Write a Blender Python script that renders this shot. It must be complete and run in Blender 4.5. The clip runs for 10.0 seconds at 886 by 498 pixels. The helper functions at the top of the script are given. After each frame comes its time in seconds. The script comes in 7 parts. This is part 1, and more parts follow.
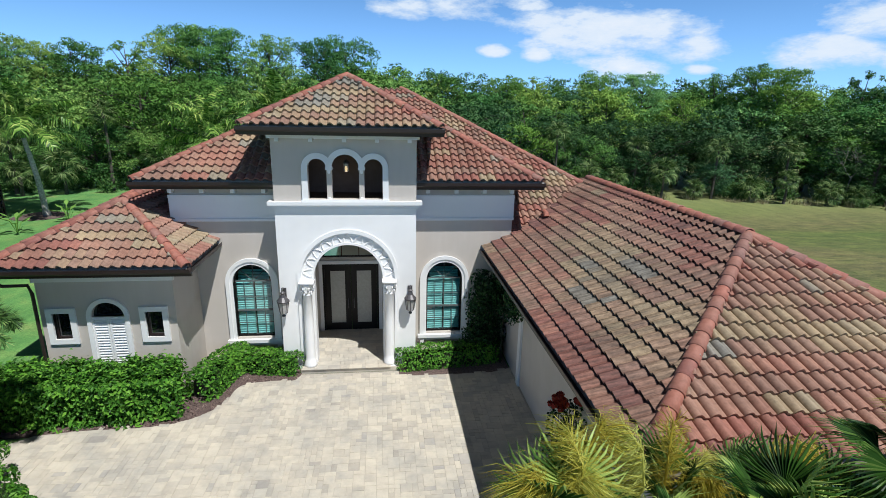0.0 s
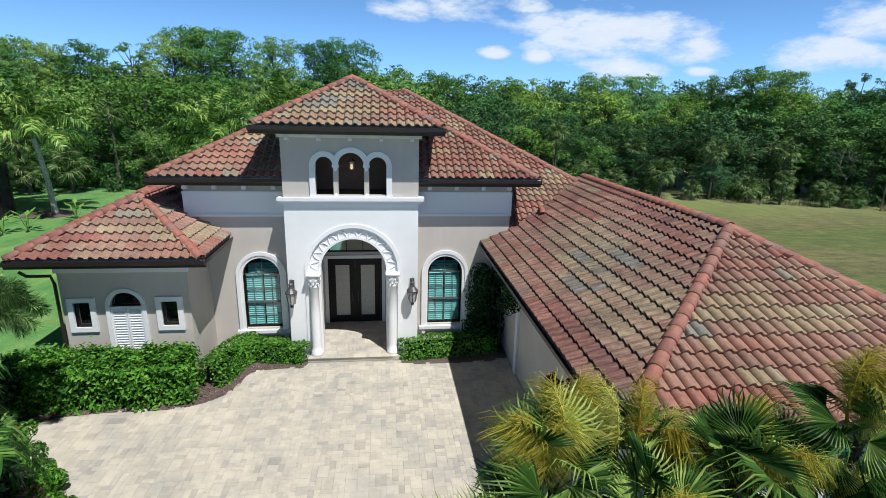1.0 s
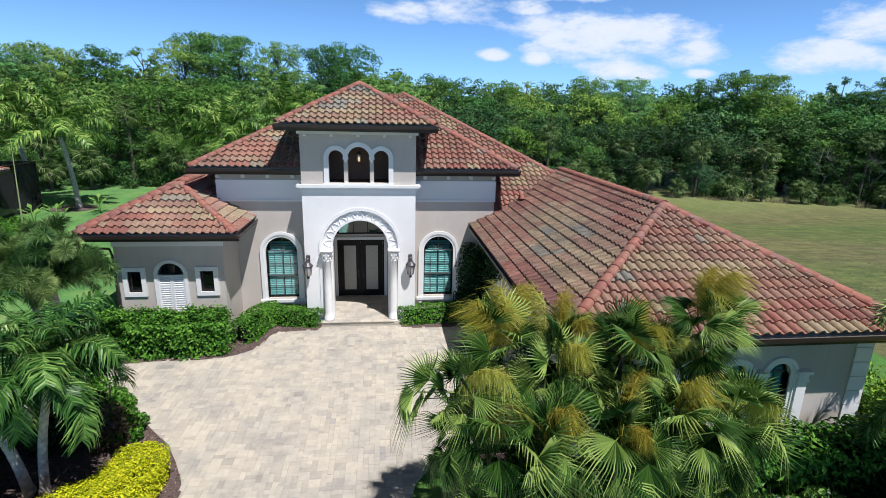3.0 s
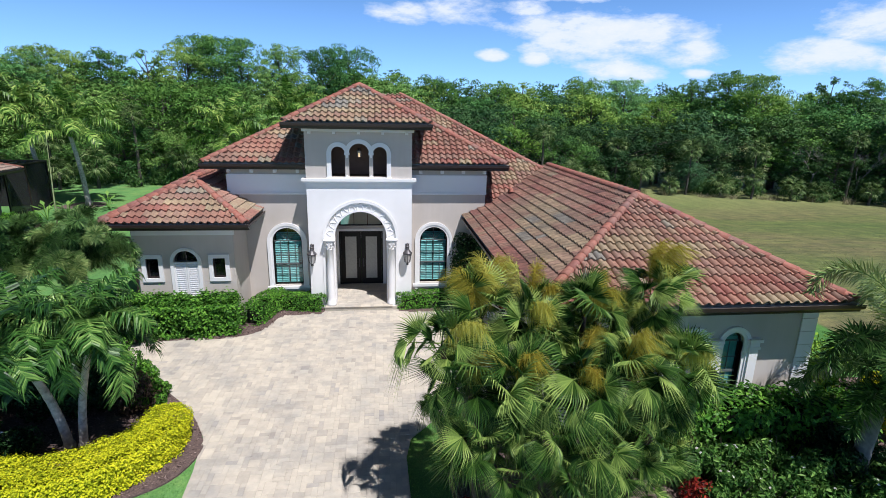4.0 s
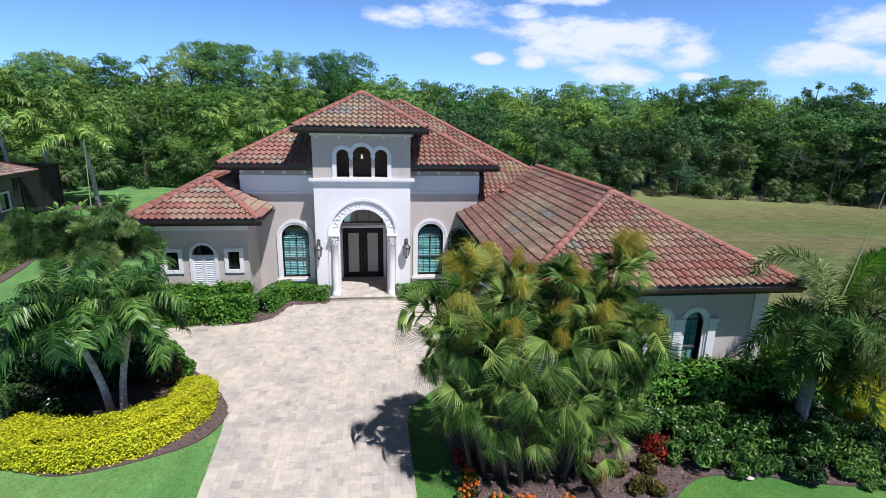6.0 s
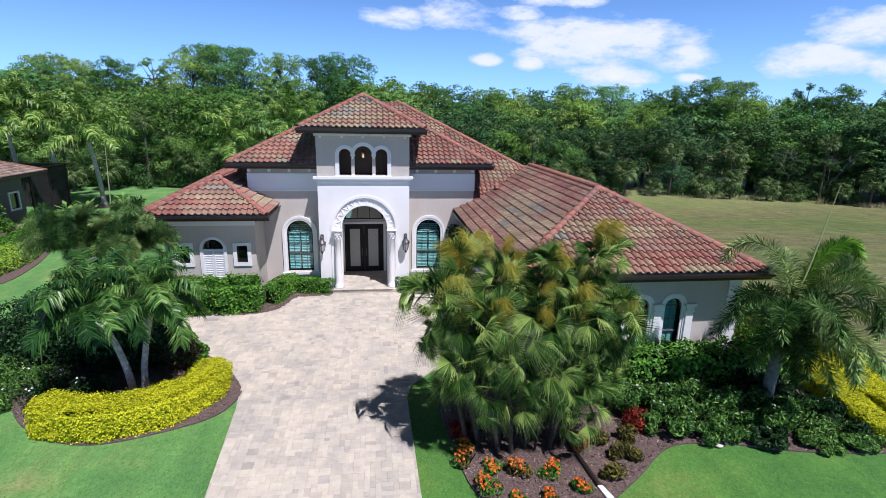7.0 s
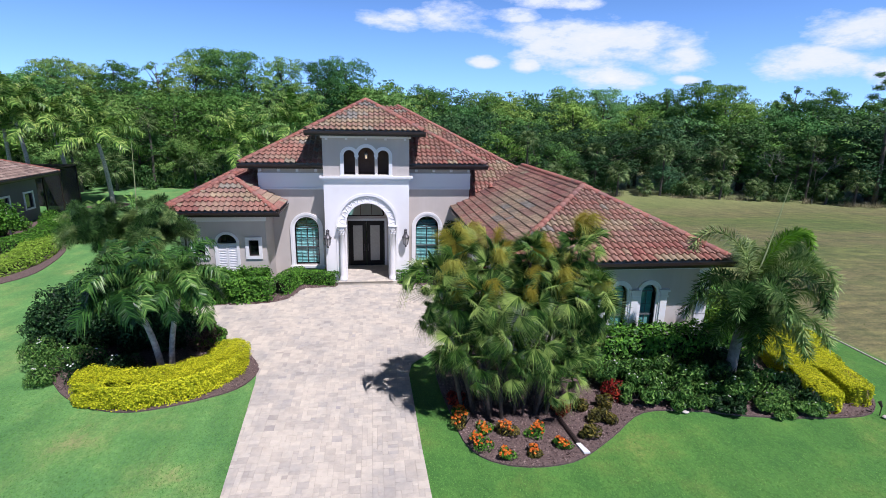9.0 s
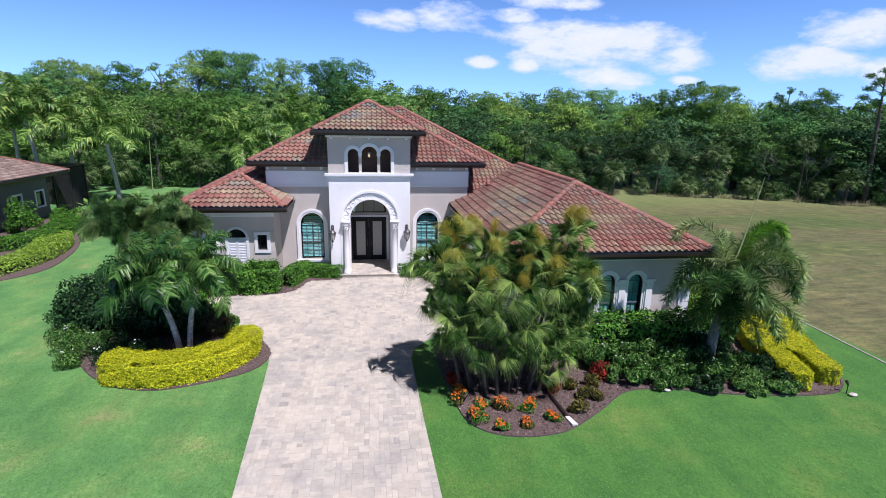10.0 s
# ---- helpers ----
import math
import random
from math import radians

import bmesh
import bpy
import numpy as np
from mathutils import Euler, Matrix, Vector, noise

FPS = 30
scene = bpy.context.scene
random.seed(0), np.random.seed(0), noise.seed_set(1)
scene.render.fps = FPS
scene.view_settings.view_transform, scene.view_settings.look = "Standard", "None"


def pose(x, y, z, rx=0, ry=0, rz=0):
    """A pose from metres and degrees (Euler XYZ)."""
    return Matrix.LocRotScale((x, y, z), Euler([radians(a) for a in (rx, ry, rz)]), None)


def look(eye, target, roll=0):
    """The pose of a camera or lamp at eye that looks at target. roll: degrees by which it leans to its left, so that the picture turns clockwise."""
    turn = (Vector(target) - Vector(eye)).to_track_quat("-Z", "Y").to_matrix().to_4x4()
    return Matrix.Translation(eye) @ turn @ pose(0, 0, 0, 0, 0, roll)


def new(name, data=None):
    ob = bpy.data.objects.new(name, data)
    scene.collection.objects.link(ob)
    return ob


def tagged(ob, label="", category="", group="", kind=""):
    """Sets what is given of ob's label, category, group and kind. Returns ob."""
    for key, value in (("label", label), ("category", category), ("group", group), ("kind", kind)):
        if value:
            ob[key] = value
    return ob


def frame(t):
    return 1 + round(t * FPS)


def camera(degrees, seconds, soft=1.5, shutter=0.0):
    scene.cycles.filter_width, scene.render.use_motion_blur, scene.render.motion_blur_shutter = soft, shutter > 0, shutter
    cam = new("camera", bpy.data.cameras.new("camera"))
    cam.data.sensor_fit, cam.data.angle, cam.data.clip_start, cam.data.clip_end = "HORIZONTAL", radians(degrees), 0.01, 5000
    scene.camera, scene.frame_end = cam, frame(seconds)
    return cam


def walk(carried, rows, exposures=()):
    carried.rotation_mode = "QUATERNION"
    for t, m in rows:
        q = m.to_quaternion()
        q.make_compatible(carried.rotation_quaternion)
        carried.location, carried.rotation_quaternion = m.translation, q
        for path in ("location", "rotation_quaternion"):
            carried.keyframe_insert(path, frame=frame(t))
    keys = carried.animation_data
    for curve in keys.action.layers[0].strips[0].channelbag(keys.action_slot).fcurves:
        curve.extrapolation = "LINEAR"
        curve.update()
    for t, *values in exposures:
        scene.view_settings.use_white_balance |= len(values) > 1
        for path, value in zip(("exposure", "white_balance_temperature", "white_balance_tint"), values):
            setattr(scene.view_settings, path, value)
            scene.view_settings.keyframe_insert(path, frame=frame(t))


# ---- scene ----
cam = camera(81.7, 10.0, soft=0.5)
PATH = [
    (0, (1.158, -15.007, 8.068), (1.386, -13.094, 7.534), 1.2),
    (0.5, (1.119, -15.338, 8.067), (1.347, -13.423, 7.535), 1.2),
    (1, (1.056, -15.779, 8.049), (1.283, -13.864, 7.52), 1.3),
    (1.5, (1.007, -16.314, 8.042), (1.231, -14.398, 7.514), 1.3),
    (2, (0.943, -16.965, 8.039), (1.17, -15.049, 7.513), 1.3),
    (3.5, (0.934, -19.655, 8.009), (1.165, -17.738, 7.488), 1.3),
    (4, (0.951, -20.315, 7.98), (1.184, -18.398, 7.46), 1.2),
    (4.5, (0.931, -20.674, 7.989), (1.167, -18.756, 7.473), 1.2),
    (5, (0.887, -20.983, 8.035), (1.127, -19.065, 7.522), 1.2),
    (5.5, (0.836, -21.473, 8.087), (1.078, -19.555, 7.576), 1.2),
    (7, (0.662, -23.331, 8.082), (0.914, -21.412, 7.578), 1.1),
    (7.5, (0.633, -23.658, 8.104), (0.887, -21.739, 7.602), 1.1),
    (8, (0.596, -23.962, 8.132), (0.851, -22.042, 7.634), 1.0),
    (8.5, (0.516, -24.443, 8.149), (0.776, -22.523, 7.651), 1.1),
    (9, (0.422, -25.038, 8.156), (0.685, -23.118, 7.659), 1.1),
    (9.5, (0.283, -25.708, 8.171), (0.549, -23.789, 7.675), 1.1),
    (10, (0.214, -26.261, 8.168), (0.482, -24.343, 7.672), 1.1),
]
walk(cam, [(t, look(eye, target, roll)) for t, eye, target, roll in PATH],
     [(0, -0.03, 6200, 8), (2.5, 0.00, 6230, 12), (4, 0.08, 6150, 15), (7, 0.08, 6010, 21), (10, 0.08, 5930, 24)])

# ---- sky, sun and exposure ----
SUN = Vector((0.64, -1.0, 2.1)).normalized()
world = bpy.data.worlds.new("sky")
scene.world = world
world.use_nodes = True
wn, wl = world.node_tree.nodes, world.node_tree.links
wn.clear()
sky = wn.new("ShaderNodeTexSky")
sky.sky_type = "NISHITA"
sky.sun_disc = False
sky.sun_elevation = math.asin(SUN.z)
sky.sun_rotation = math.atan2(SUN.x, SUN.y)
sky.air_density, sky.dust_density, sky.ozone_density = 1.0, 0.3, 2.0
bg = wn.new("ShaderNodeBackground")
bg.inputs["Strength"].default_value = 0.09
wout = wn.new("ShaderNodeOutputWorld")


def wmath(op, x, y=0.0, clamp=False):
    n = wn.new("ShaderNodeMath")
    n.operation, n.use_clamp = op, clamp
    for sock, v in zip(n.inputs, (x, y)):
        if isinstance(v, (int, float)):
            sock.default_value = v
        else:
            wl.new(v, sock)
    return n.outputs[0]


way = wn.new("ShaderNodeTexCoord").outputs["Generated"]
wsep = wn.new("ShaderNodeSeparateXYZ")
wl.new(way, wsep.inputs[0])
# the clear blue of a dry day reaches down to the horizon
lift = wn.new("ShaderNodeCombineXYZ")
wl.new(wsep.outputs[0], lift.inputs[0])
wl.new(wsep.outputs[1], lift.inputs[1])
wl.new(wmath("ADD", wmath("MULTIPLY", wmath("MAXIMUM", wsep.outputs[2], 0.0), 1.05), 0.12), lift.inputs[2])
wl.new(lift.outputs[0], sky.inputs["Vector"])
rich = wn.new("ShaderNodeHueSaturation")
rich.inputs["Saturation"].default_value = 1.08
rich.inputs["Value"].default_value = 1.0
cool = wn.new("ShaderNodeMix")
cool.data_type, cool.blend_type = "RGBA", "MULTIPLY"
cool.inputs[0].default_value = 1.0
cool.inputs[7].default_value = (0.86, 1.0, 1.12, 1)
wl.new(sky.outputs["Color"], cool.inputs[6])
wl.new(cool.outputs[2], rich.inputs["Color"])
# the sky pales towards the horizon
low = wmath("MAXIMUM", wsep.outputs[2], 0.0)
wl.new(wmath("ADD", 0.10, wmath("MULTIPLY", wmath("POWER", wmath("SUBTRACT", 1.0, wmath("MULTIPLY", low, low)), 7.0), 2.1)), rich.inputs["Value"])
# fair-weather clouds: soft banks low over the wood, and scattered ones all round
across = wmath("DIVIDE", wsep.outputs[0], wmath("MAXIMUM", wsep.outputs[1], 0.05))
height = wmath("DIVIDE", wsep.outputs[2], wmath("MAXIMUM", wsep.outputs[1], 0.05))
wob = wn.new("ShaderNodeTexNoise")
wob.inputs["Scale"].default_value, wob.inputs["Detail"].default_value, wob.inputs["Roughness"].default_value = 10.0, 9.0, 0.64
stretchy = wn.new("ShaderNodeMapping")
stretchy.inputs["Scale"].default_value = (1.0, 1.0, 2.6)
wl.new(way, stretchy.inputs["Vector"])
wl.new(stretchy.outputs[0], wob.inputs["Vector"])
BANKS = [(0.44, 0.142, 0.20, 0.050), (0.60, 0.118, 0.09, 0.028), (0.035, 0.170, 0.060, 0.020), (0.145, 0.178, 0.070, 0.030), (0.265, 0.186, 0.05, 0.013), (0.34, 0.212, 0.09, 0.014),
         (0.45, 0.084, 0.10, 0.022), (0.205, 0.104, 0.028, 0.012), (0.29, 0.098, 0.030, 0.014), (0.99, 0.190, 0.13, 0.040), (0.90, 0.120, 0.15, 0.036), (1.08, 0.110, 0.10, 0.030), (0.62, 0.082, 0.035, 0.010)]
dens = None
for u0, v0, ru, rv in BANKS:
    eu = wmath("DIVIDE", wmath("SUBTRACT", across, u0), ru * 1.15)
    ev = wmath("DIVIDE", wmath("SUBTRACT", height, v0), rv * 1.15)
    e = wmath("SUBTRACT", 0.85, wmath("ADD", wmath("MULTIPLY", eu, eu), wmath("MULTIPLY", ev, ev)))
    dens = e if dens is None else wmath("MAXIMUM", dens, e)
high = wn.new("ShaderNodeTexNoise")
high.inputs["Scale"].default_value, high.inputs["Detail"].default_value = 2.2, 5.0
wl.new(stretchy.outputs[0], high.inputs["Vector"])
overhead = wmath("MULTIPLY", wmath("SUBTRACT", high.outputs["Fac"], 0.72), wmath("MULTIPLY", wmath("SUBTRACT", wsep.outputs[2], 0.30, True), 14.0))
overhead = wmath("SUBTRACT", overhead, wmath("MULTIPLY", wmath("LESS_THAN", wsep.outputs[2], 0.31), 2.0))
dens = wmath("MAXIMUM", wmath("MAXIMUM", dens, -1.5), overhead)
fluff = wmath("ADD", dens, wmath("MULTIPLY", wmath("SUBTRACT", wob.outputs["Fac"], 0.50), 3.4))
cover = wmath("MULTIPLY", wmath("ADD", fluff, 0.06), 1.25, True)
cmix = wn.new("ShaderNodeMix")
cmix.data_type = "RGBA"
wl.new(wmath("MULTIPLY", cover, 0.93), cmix.inputs[0])
wl.new(rich.outputs["Color"], cmix.inputs[6])
puff = wn.new("ShaderNodeMix")
puff.data_type = "RGBA"
wl.new(wmath("MULTIPLY", wmath("ADD", fluff, -0.2), 0.75, True), puff.inputs[0])
puff.inputs[6].default_value, puff.inputs[7].default_value = (7.6, 8.9, 10.6, 1), (10.4, 10.5, 10.8, 1)
wl.new(puff.outputs[2], cmix.inputs[7])
wl.new(cmix.outputs[2], bg.inputs["Color"])
wl.new(bg.outputs[0], wout.inputs["Surface"])

sun_lamp = bpy.data.lights.new("sun", "SUN")
sun_lamp.energy, sun_lamp.angle, sun_lamp.color = 5.0, radians(0.55), (1.0, 0.965, 0.92)
sun_ob = new("sun", sun_lamp)
sun_ob.rotation_euler = (-SUN).to_track_quat("-Z", "Y").to_euler()


# ---- materials ----
class Mat:
    """A small builder for node materials."""

    def __init__(self, name, rough=0.8, metal=0.0):
        self.m = bpy.data.materials.new(name)
        self.m.use_nodes = True
        self.n, self.l = self.m.node_tree.nodes, self.m.node_tree.links
        self.b = self.n["Principled BSDF"]
        self.b.inputs["Roughness"].default_value = rough
        self.b.inputs["Metallic"].default_value = metal
        self.coord = self.n.new("ShaderNodeTexCoord").outputs["Object"]

    def noise(self, scale, detail=4.0, rough=0.55, vec=None):
        t = self.n.new("ShaderNodeTexNoise")
        t.inputs["Scale"].default_value, t.inputs["Detail"].default_value, t.inputs["Roughness"].default_value = scale, detail, rough
        self.l.new(vec or self.coord, t.inputs["Vector"])
        return t.outputs["Fac"]

    def ramp(self, fac, stops, smooth=False):
        r = self.n.new("ShaderNodeValToRGB")
        while len(r.color_ramp.elements) < len(stops):
            r.color_ramp.elements.new(0.5)
        for e, (p, c) in zip(r.color_ramp.elements, stops):
            e.position, e.color = p, (*c, 1) if len(c) == 3 else c
        if smooth:
            r.color_ramp.interpolation = "EASE"
        self.l.new(fac, r.inputs["Fac"])
        return r.outputs["Color"]

    def mix(self, fac, a, b, kind="MIX"):
        x = self.n.new("ShaderNodeMix")
        x.data_type, x.blend_type = "RGBA", kind
        for sock, v in ((x.inputs[0], fac), (x.inputs[6], a), (x.inputs[7], b)):
            if isinstance(v, (int, float)):
                sock.default_value = v
            elif isinstance(v, tuple):
                sock.default_value = (*v, 1)
            else:
                self.l.new(v, sock)
        return x.outputs[2]

    def math(self, op, a, b=0.0):
        x = self.n.new("ShaderNodeMath")
        x.operation = op
        for sock, v in zip(x.inputs, (a, b)):
            if isinstance(v, (int, float)):
                sock.default_value = v
            else:
                self.l.new(v, sock)
        return x.outputs[0]

    def object_random(self):
        return self.n.new("ShaderNodeObjectInfo").outputs["Random"]

    def island_random(self):
        return self.n.new("ShaderNodeNewGeometry").outputs["Random Per Island"]

    def world_pos(self):
        return self.n.new("ShaderNodeNewGeometry").outputs["Position"]

    def stretch(self, sx, sy, sz, vec=None):
        x = self.n.new("ShaderNodeMapping")
        x.inputs["Scale"].default_value = (sx, sy, sz)
        self.l.new(vec or self.coord, x.inputs["Vector"])
        return x.outputs[0]

    def colour(self, c):
        if isinstance(c, tuple):
            self.b.inputs["Base Color"].default_value = (*c, 1)
        else:
            self.l.new(c, self.b.inputs["Base Color"])
        return self

    def bump(self, h, strength=0.3, dist=0.01):
        x = self.n.new("ShaderNodeBump")
        x.inputs["Strength"].default_value, x.inputs["Distance"].default_value = strength, dist
        self.l.new(h, x.inputs["Height"])
        self.l.new(x.outputs[0], self.b.inputs["Normal"])
        return self

    def leafy(self, amount):
        """Light passes through thin leaves."""
        t = self.n.new("ShaderNodeBsdfTranslucent")
        mx = self.n.new("ShaderNodeMixShader")
        mx.inputs[0].default_value = amount
        src = self.b.inputs["Base Color"]
        if src.is_linked:
            self.l.new(src.links[0].from_socket, t.inputs["Color"])
        else:
            t.inputs["Color"].default_value = src.default_value
        out = self.n["Material Output"]
        self.l.new(self.b.outputs[0], mx.inputs[1])
        self.l.new(t.outputs[0], mx.inputs[2])
        self.l.new(mx.outputs[0], out.inputs["Surface"])
        return self


def scaled(c, k):
    return tuple(v * k for v in c)


def stucco(name, c, strength=0.35, stain=0.4):
    m = Mat(name, 0.88)
    big, mid = m.noise(0.55, 3), m.noise(4.0, 4)
    base = m.ramp(big, [(0.3, scaled(c, 0.92)), (0.7, scaled(c, 1.05))])
    streak = m.ramp(m.noise(2.2, 4, 0.6, m.stretch(1, 1, 0.12)), [(0.45, (0.9, 0.89, 0.87)), (0.62, (1, 1, 1))])
    m.colour(m.mix(stain, base, streak, "MULTIPLY"))
    m.bump(m.math("ADD", m.noise(70, 3), m.math("MULTIPLY", mid, 0.6)), strength, 0.006)
    return m.m


M = {}
M["stucco"] = stucco("stucco_taupe", (0.56, 0.51, 0.46))
M["white"] = stucco("white_stucco", (0.86, 0.855, 0.845), 0.18, 0.08)
M["trim"] = Mat("white_trim", 0.6).colour((0.80, 0.795, 0.785)).m


def plain(name, c, rough=0.6, metal=0.0, vary=0.12, scale=6.0):
    m = Mat(name, rough, metal)
    m.colour(m.ramp(m.noise(scale, 4), [(0.3, scaled(c, 1 - vary)), (0.7, scaled(c, 1 + vary))]))
    return m.m


M["gutter"] = plain("dark_brown_metal", (0.028, 0.018, 0.016), 0.42, 0.0)
M["door"] = plain("black_brown_door", (0.007, 0.0055, 0.005), 0.45)
M["door"].node_tree.nodes["Principled BSDF"].inputs["Specular IOR Level"].default_value = 0.25
M["muntin"] = plain("grey_bronze_muntin", (0.11, 0.13, 0.13), 0.5)
# near-black colour that stands in for unlit space behind openings
M["dark"] = plain("unlit_room_dark", (0.035, 0.03, 0.028), 0.9)
M["louvre"] = plain("white_louvre", (0.78, 0.78, 0.78), 0.5, vary=0.03)
M["iron"] = plain("grey_iron", (0.10, 0.095, 0.10), 0.45, 0.3)
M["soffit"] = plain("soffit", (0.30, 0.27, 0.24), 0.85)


def glass(name, tint, rough=0.03):
    m = Mat(name, rough)
    m.colour(tint)
    m.b.inputs["Specular IOR Level"].default_value = 0.9
    m.b.inputs["Coat Weight"].default_value = 0.6
    m.b.inputs["Coat Roughness"].default_value = 0.02
    return m.m




def clear_glass(name, tint):
    """Tinted glass that lets light through and mirrors by its angle."""
    m = Mat(name)
    t = m.n.new("ShaderNodeBsdfTransparent")
    t.inputs["Color"].default_value = (*tint, 1)
    g = m.n.new("ShaderNodeBsdfGlossy")
    g.inputs["Roughness"].default_value = 0.02
    f = m.n.new("ShaderNodeFresnel")
    f.inputs["IOR"].default_value = 1.9
    mx = m.n.new("ShaderNodeMixShader")
    m.l.new(f.outputs[0], mx.inputs[0])
    m.l.new(t.outputs[0], mx.inputs[1])
    m.l.new(g.outputs[0], mx.inputs[2])
    m.l.new(mx.outputs[0], m.n["Material Output"].inputs["Surface"])
    return m.m


M["glass"] = clear_glass("teal_window_glass", (0.30, 0.76, 0.74))
M["glass_pale"] = clear_glass("pale_teal_window_glass", (0.50, 0.92, 0.90))
M["blind"] = plain("pale_teal_blind", (0.30, 0.44, 0.43), 0.6, vary=0.25, scale=3)
M["glass_dark"] = glass("dark_window_glass", (0.010, 0.012, 0.014))
M["frost"] = plain("frosted_door_glass", (0.40, 0.40, 0.36), 0.25, vary=0.08, scale=14)


def tile_mat(name, source):
    """Concrete roof tiles in mixed clays, laid in short runs of one batch."""
    m = Mat(name, 0.74)
    def stored(key):
        a = m.n.new("ShaderNodeAttribute")
        a.attribute_name = key
        return a

    if source == "object":
        shade = m.n.new("ShaderNodeSeparateColor")
        m.l.new(m.n.new("ShaderNodeObjectInfo").outputs["Color"], shade.inputs[0])
        tone, worn, lay = shade.outputs[0], shade.outputs[1], m.coord
    else:
        tone, worn, lay = stored("batch").outputs["Fac"], stored("worn").outputs["Fac"], stored("lay").outputs["Vector"]
    pos = m.world_pos()
    c = m.ramp(tone, [(0.0, (0.295, 0.132, 0.112)), (0.14, (0.405, 0.165, 0.124)), (0.30, (0.450, 0.242, 0.172)), (0.44, (0.390, 0.236, 0.178)), (0.56, (0.455, 0.312, 0.204)),
                      (0.68, (0.490, 0.376, 0.234)), (0.80, (0.380, 0.328, 0.250)), (1.0, (0.310, 0.292, 0.252))])
    cloud = m.ramp(m.noise(0.7, 4, 0.6, pos), [(0.35, (0.70, 0.71, 0.725)), (0.65, (1.0, 1.01, 1.025))])
    grime = m.ramp(m.noise(11, 6, 0.7, pos), [(0.33, (0.55, 0.53, 0.51)), (0.58, (1, 1, 1))])
    c = m.mix(0.7, m.mix(1.0, c, cloud, "MULTIPLY"), grime, "MULTIPLY")
    # dirt and lichen washed down the slope
    jitter = m.n.new("ShaderNodeVectorMath")
    jitter.operation = "ADD"
    m.l.new(m.stretch(34.0, 2.2, 1.0, lay), jitter.inputs[0])
    m.l.new(m.n.new("ShaderNodeCombineXYZ").outputs[0] if source != "object" else m.n.new("ShaderNodeObjectInfo").outputs["Location"], jitter.inputs[1])
    streak = m.ramp(m.noise(1.0, 5, 0.7, jitter.outputs[0]), [(0.36, (0.24, 0.225, 0.215)), (0.66, (0.84, 0.82, 0.80))])
    c = m.mix(worn, c, streak, "MULTIPLY")
    m.colour(c).bump(m.noise(45, 4, 0.6, pos), 0.4, 0.006)
    return m.m


M["tile"] = tile_mat("clay_roof_tile", "object")
M["tile_joined"] = tile_mat("clay_roof_tile_joined", "island")
m = Mat("weathered_brown_tile", 0.85)
c = m.ramp(m.math("ADD", m.math("MULTIPLY", m.island_random(), 0.5), m.math("MULTIPLY", m.noise(0.8, 4, 0.6, m.world_pos()), 0.5)), [(0.25, (0.15, 0.105, 0.085)), (0.5, (0.26, 0.185, 0.145)), (0.75, (0.36, 0.275, 0.22))])
M["tile_brown"] = m.colour(c).bump(m.noise(40, 4, 0.6), 0.4, 0.006).m
m = Mat("terracotta_cap", 0.7)
rnd = m.object_random()
c = m.ramp(rnd, [(0.0, (0.29, 0.120, 0.098)), (0.35, (0.40, 0.145, 0.100)), (0.7, (0.36, 0.160, 0.115)), (1.0, (0.27, 0.140, 0.115))])
c = m.mix(0.6, c, m.ramp(m.noise(8, 6, 0.7, m.world_pos()), [(0.35, (0.55, 0.52, 0.5)), (0.6, (1, 1, 1))]), "MULTIPLY")
M["cap"] = m.colour(c).bump(m.noise(40, 4, 0.6), 0.35, 0.005).m


def paver_mat(name, source):
    m = Mat(name, 0.85)
    rnd = m.object_random() if source == "object" else m.island_random()
    pos = m.world_pos()
    tone = m.math("ADD", m.math("MULTIPLY", rnd, 0.7), m.math("MULTIPLY", m.noise(0.5, 3, 0.6, pos), 0.4))
    c = m.ramp(tone, [(0.10, (0.36, 0.325, 0.295)), (0.22, (0.52, 0.470, 0.395)), (0.45, (0.61, 0.550, 0.455)), (0.66, (0.65, 0.590, 0.485)), (0.84, (0.55, 0.500, 0.420)), (0.98, (0.42, 0.395, 0.370))])
    c = m.mix(0.6, c, m.ramp(m.noise(3.5, 6, 0.7, pos), [(0.35, (0.78, 0.77, 0.76)), (0.6, (1, 1, 1))]), "MULTIPLY")
    c = m.mix(0.8, c, m.ramp(m.noise(0.8, 5, 0.65, pos), [(0.36, (0.72, 0.75, 0.80)), (0.56, (0.98, 0.975, 0.96))]), "MULTIPLY")
    m.colour(c).bump(m.noise(60, 4, 0.6, pos), 0.35, 0.004)
    return m.m


M["paver"] = paver_mat("paver_stone", "object")
M["paver_joined"] = paver_mat("paver_stone_joined", "island")
M["joint"] = plain("sand_joint", (0.44, 0.395, 0.335), 0.95)

m = Mat("ground_grass", 0.9)
pos = m.world_pos()
near = m.ramp(m.noise(0.45, 6, 0.66, pos), [(0.36, (0.054, 0.168, 0.040)), (0.5, (0.074, 0.200, 0.046)), (0.60, (0.105, 0.215, 0.052)), (0.70, (0.175, 0.225, 0.075))])
far = m.ramp(m.noise(0.075, 6, 0.68, m.stretch(0.35, 1.0, 1.0, pos)), [(0.30, (0.080, 0.135, 0.032)), (0.43, (0.125, 0.155, 0.048)), (0.55, (0.155, 0.148, 0.066)), (0.70, (0.105, 0.148, 0.042))])
streak = m.ramp(m.noise(1.7, 9, 0.84, m.stretch(0.30, 1.0, 1.0, pos)), [(0.38, (0.48, 0.52, 0.45)), (0.5, (0.95, 0.95, 0.92)), (0.62, (1.55, 1.48, 1.30))])
far = m.mix(0.9, far, streak, "MULTIPLY")
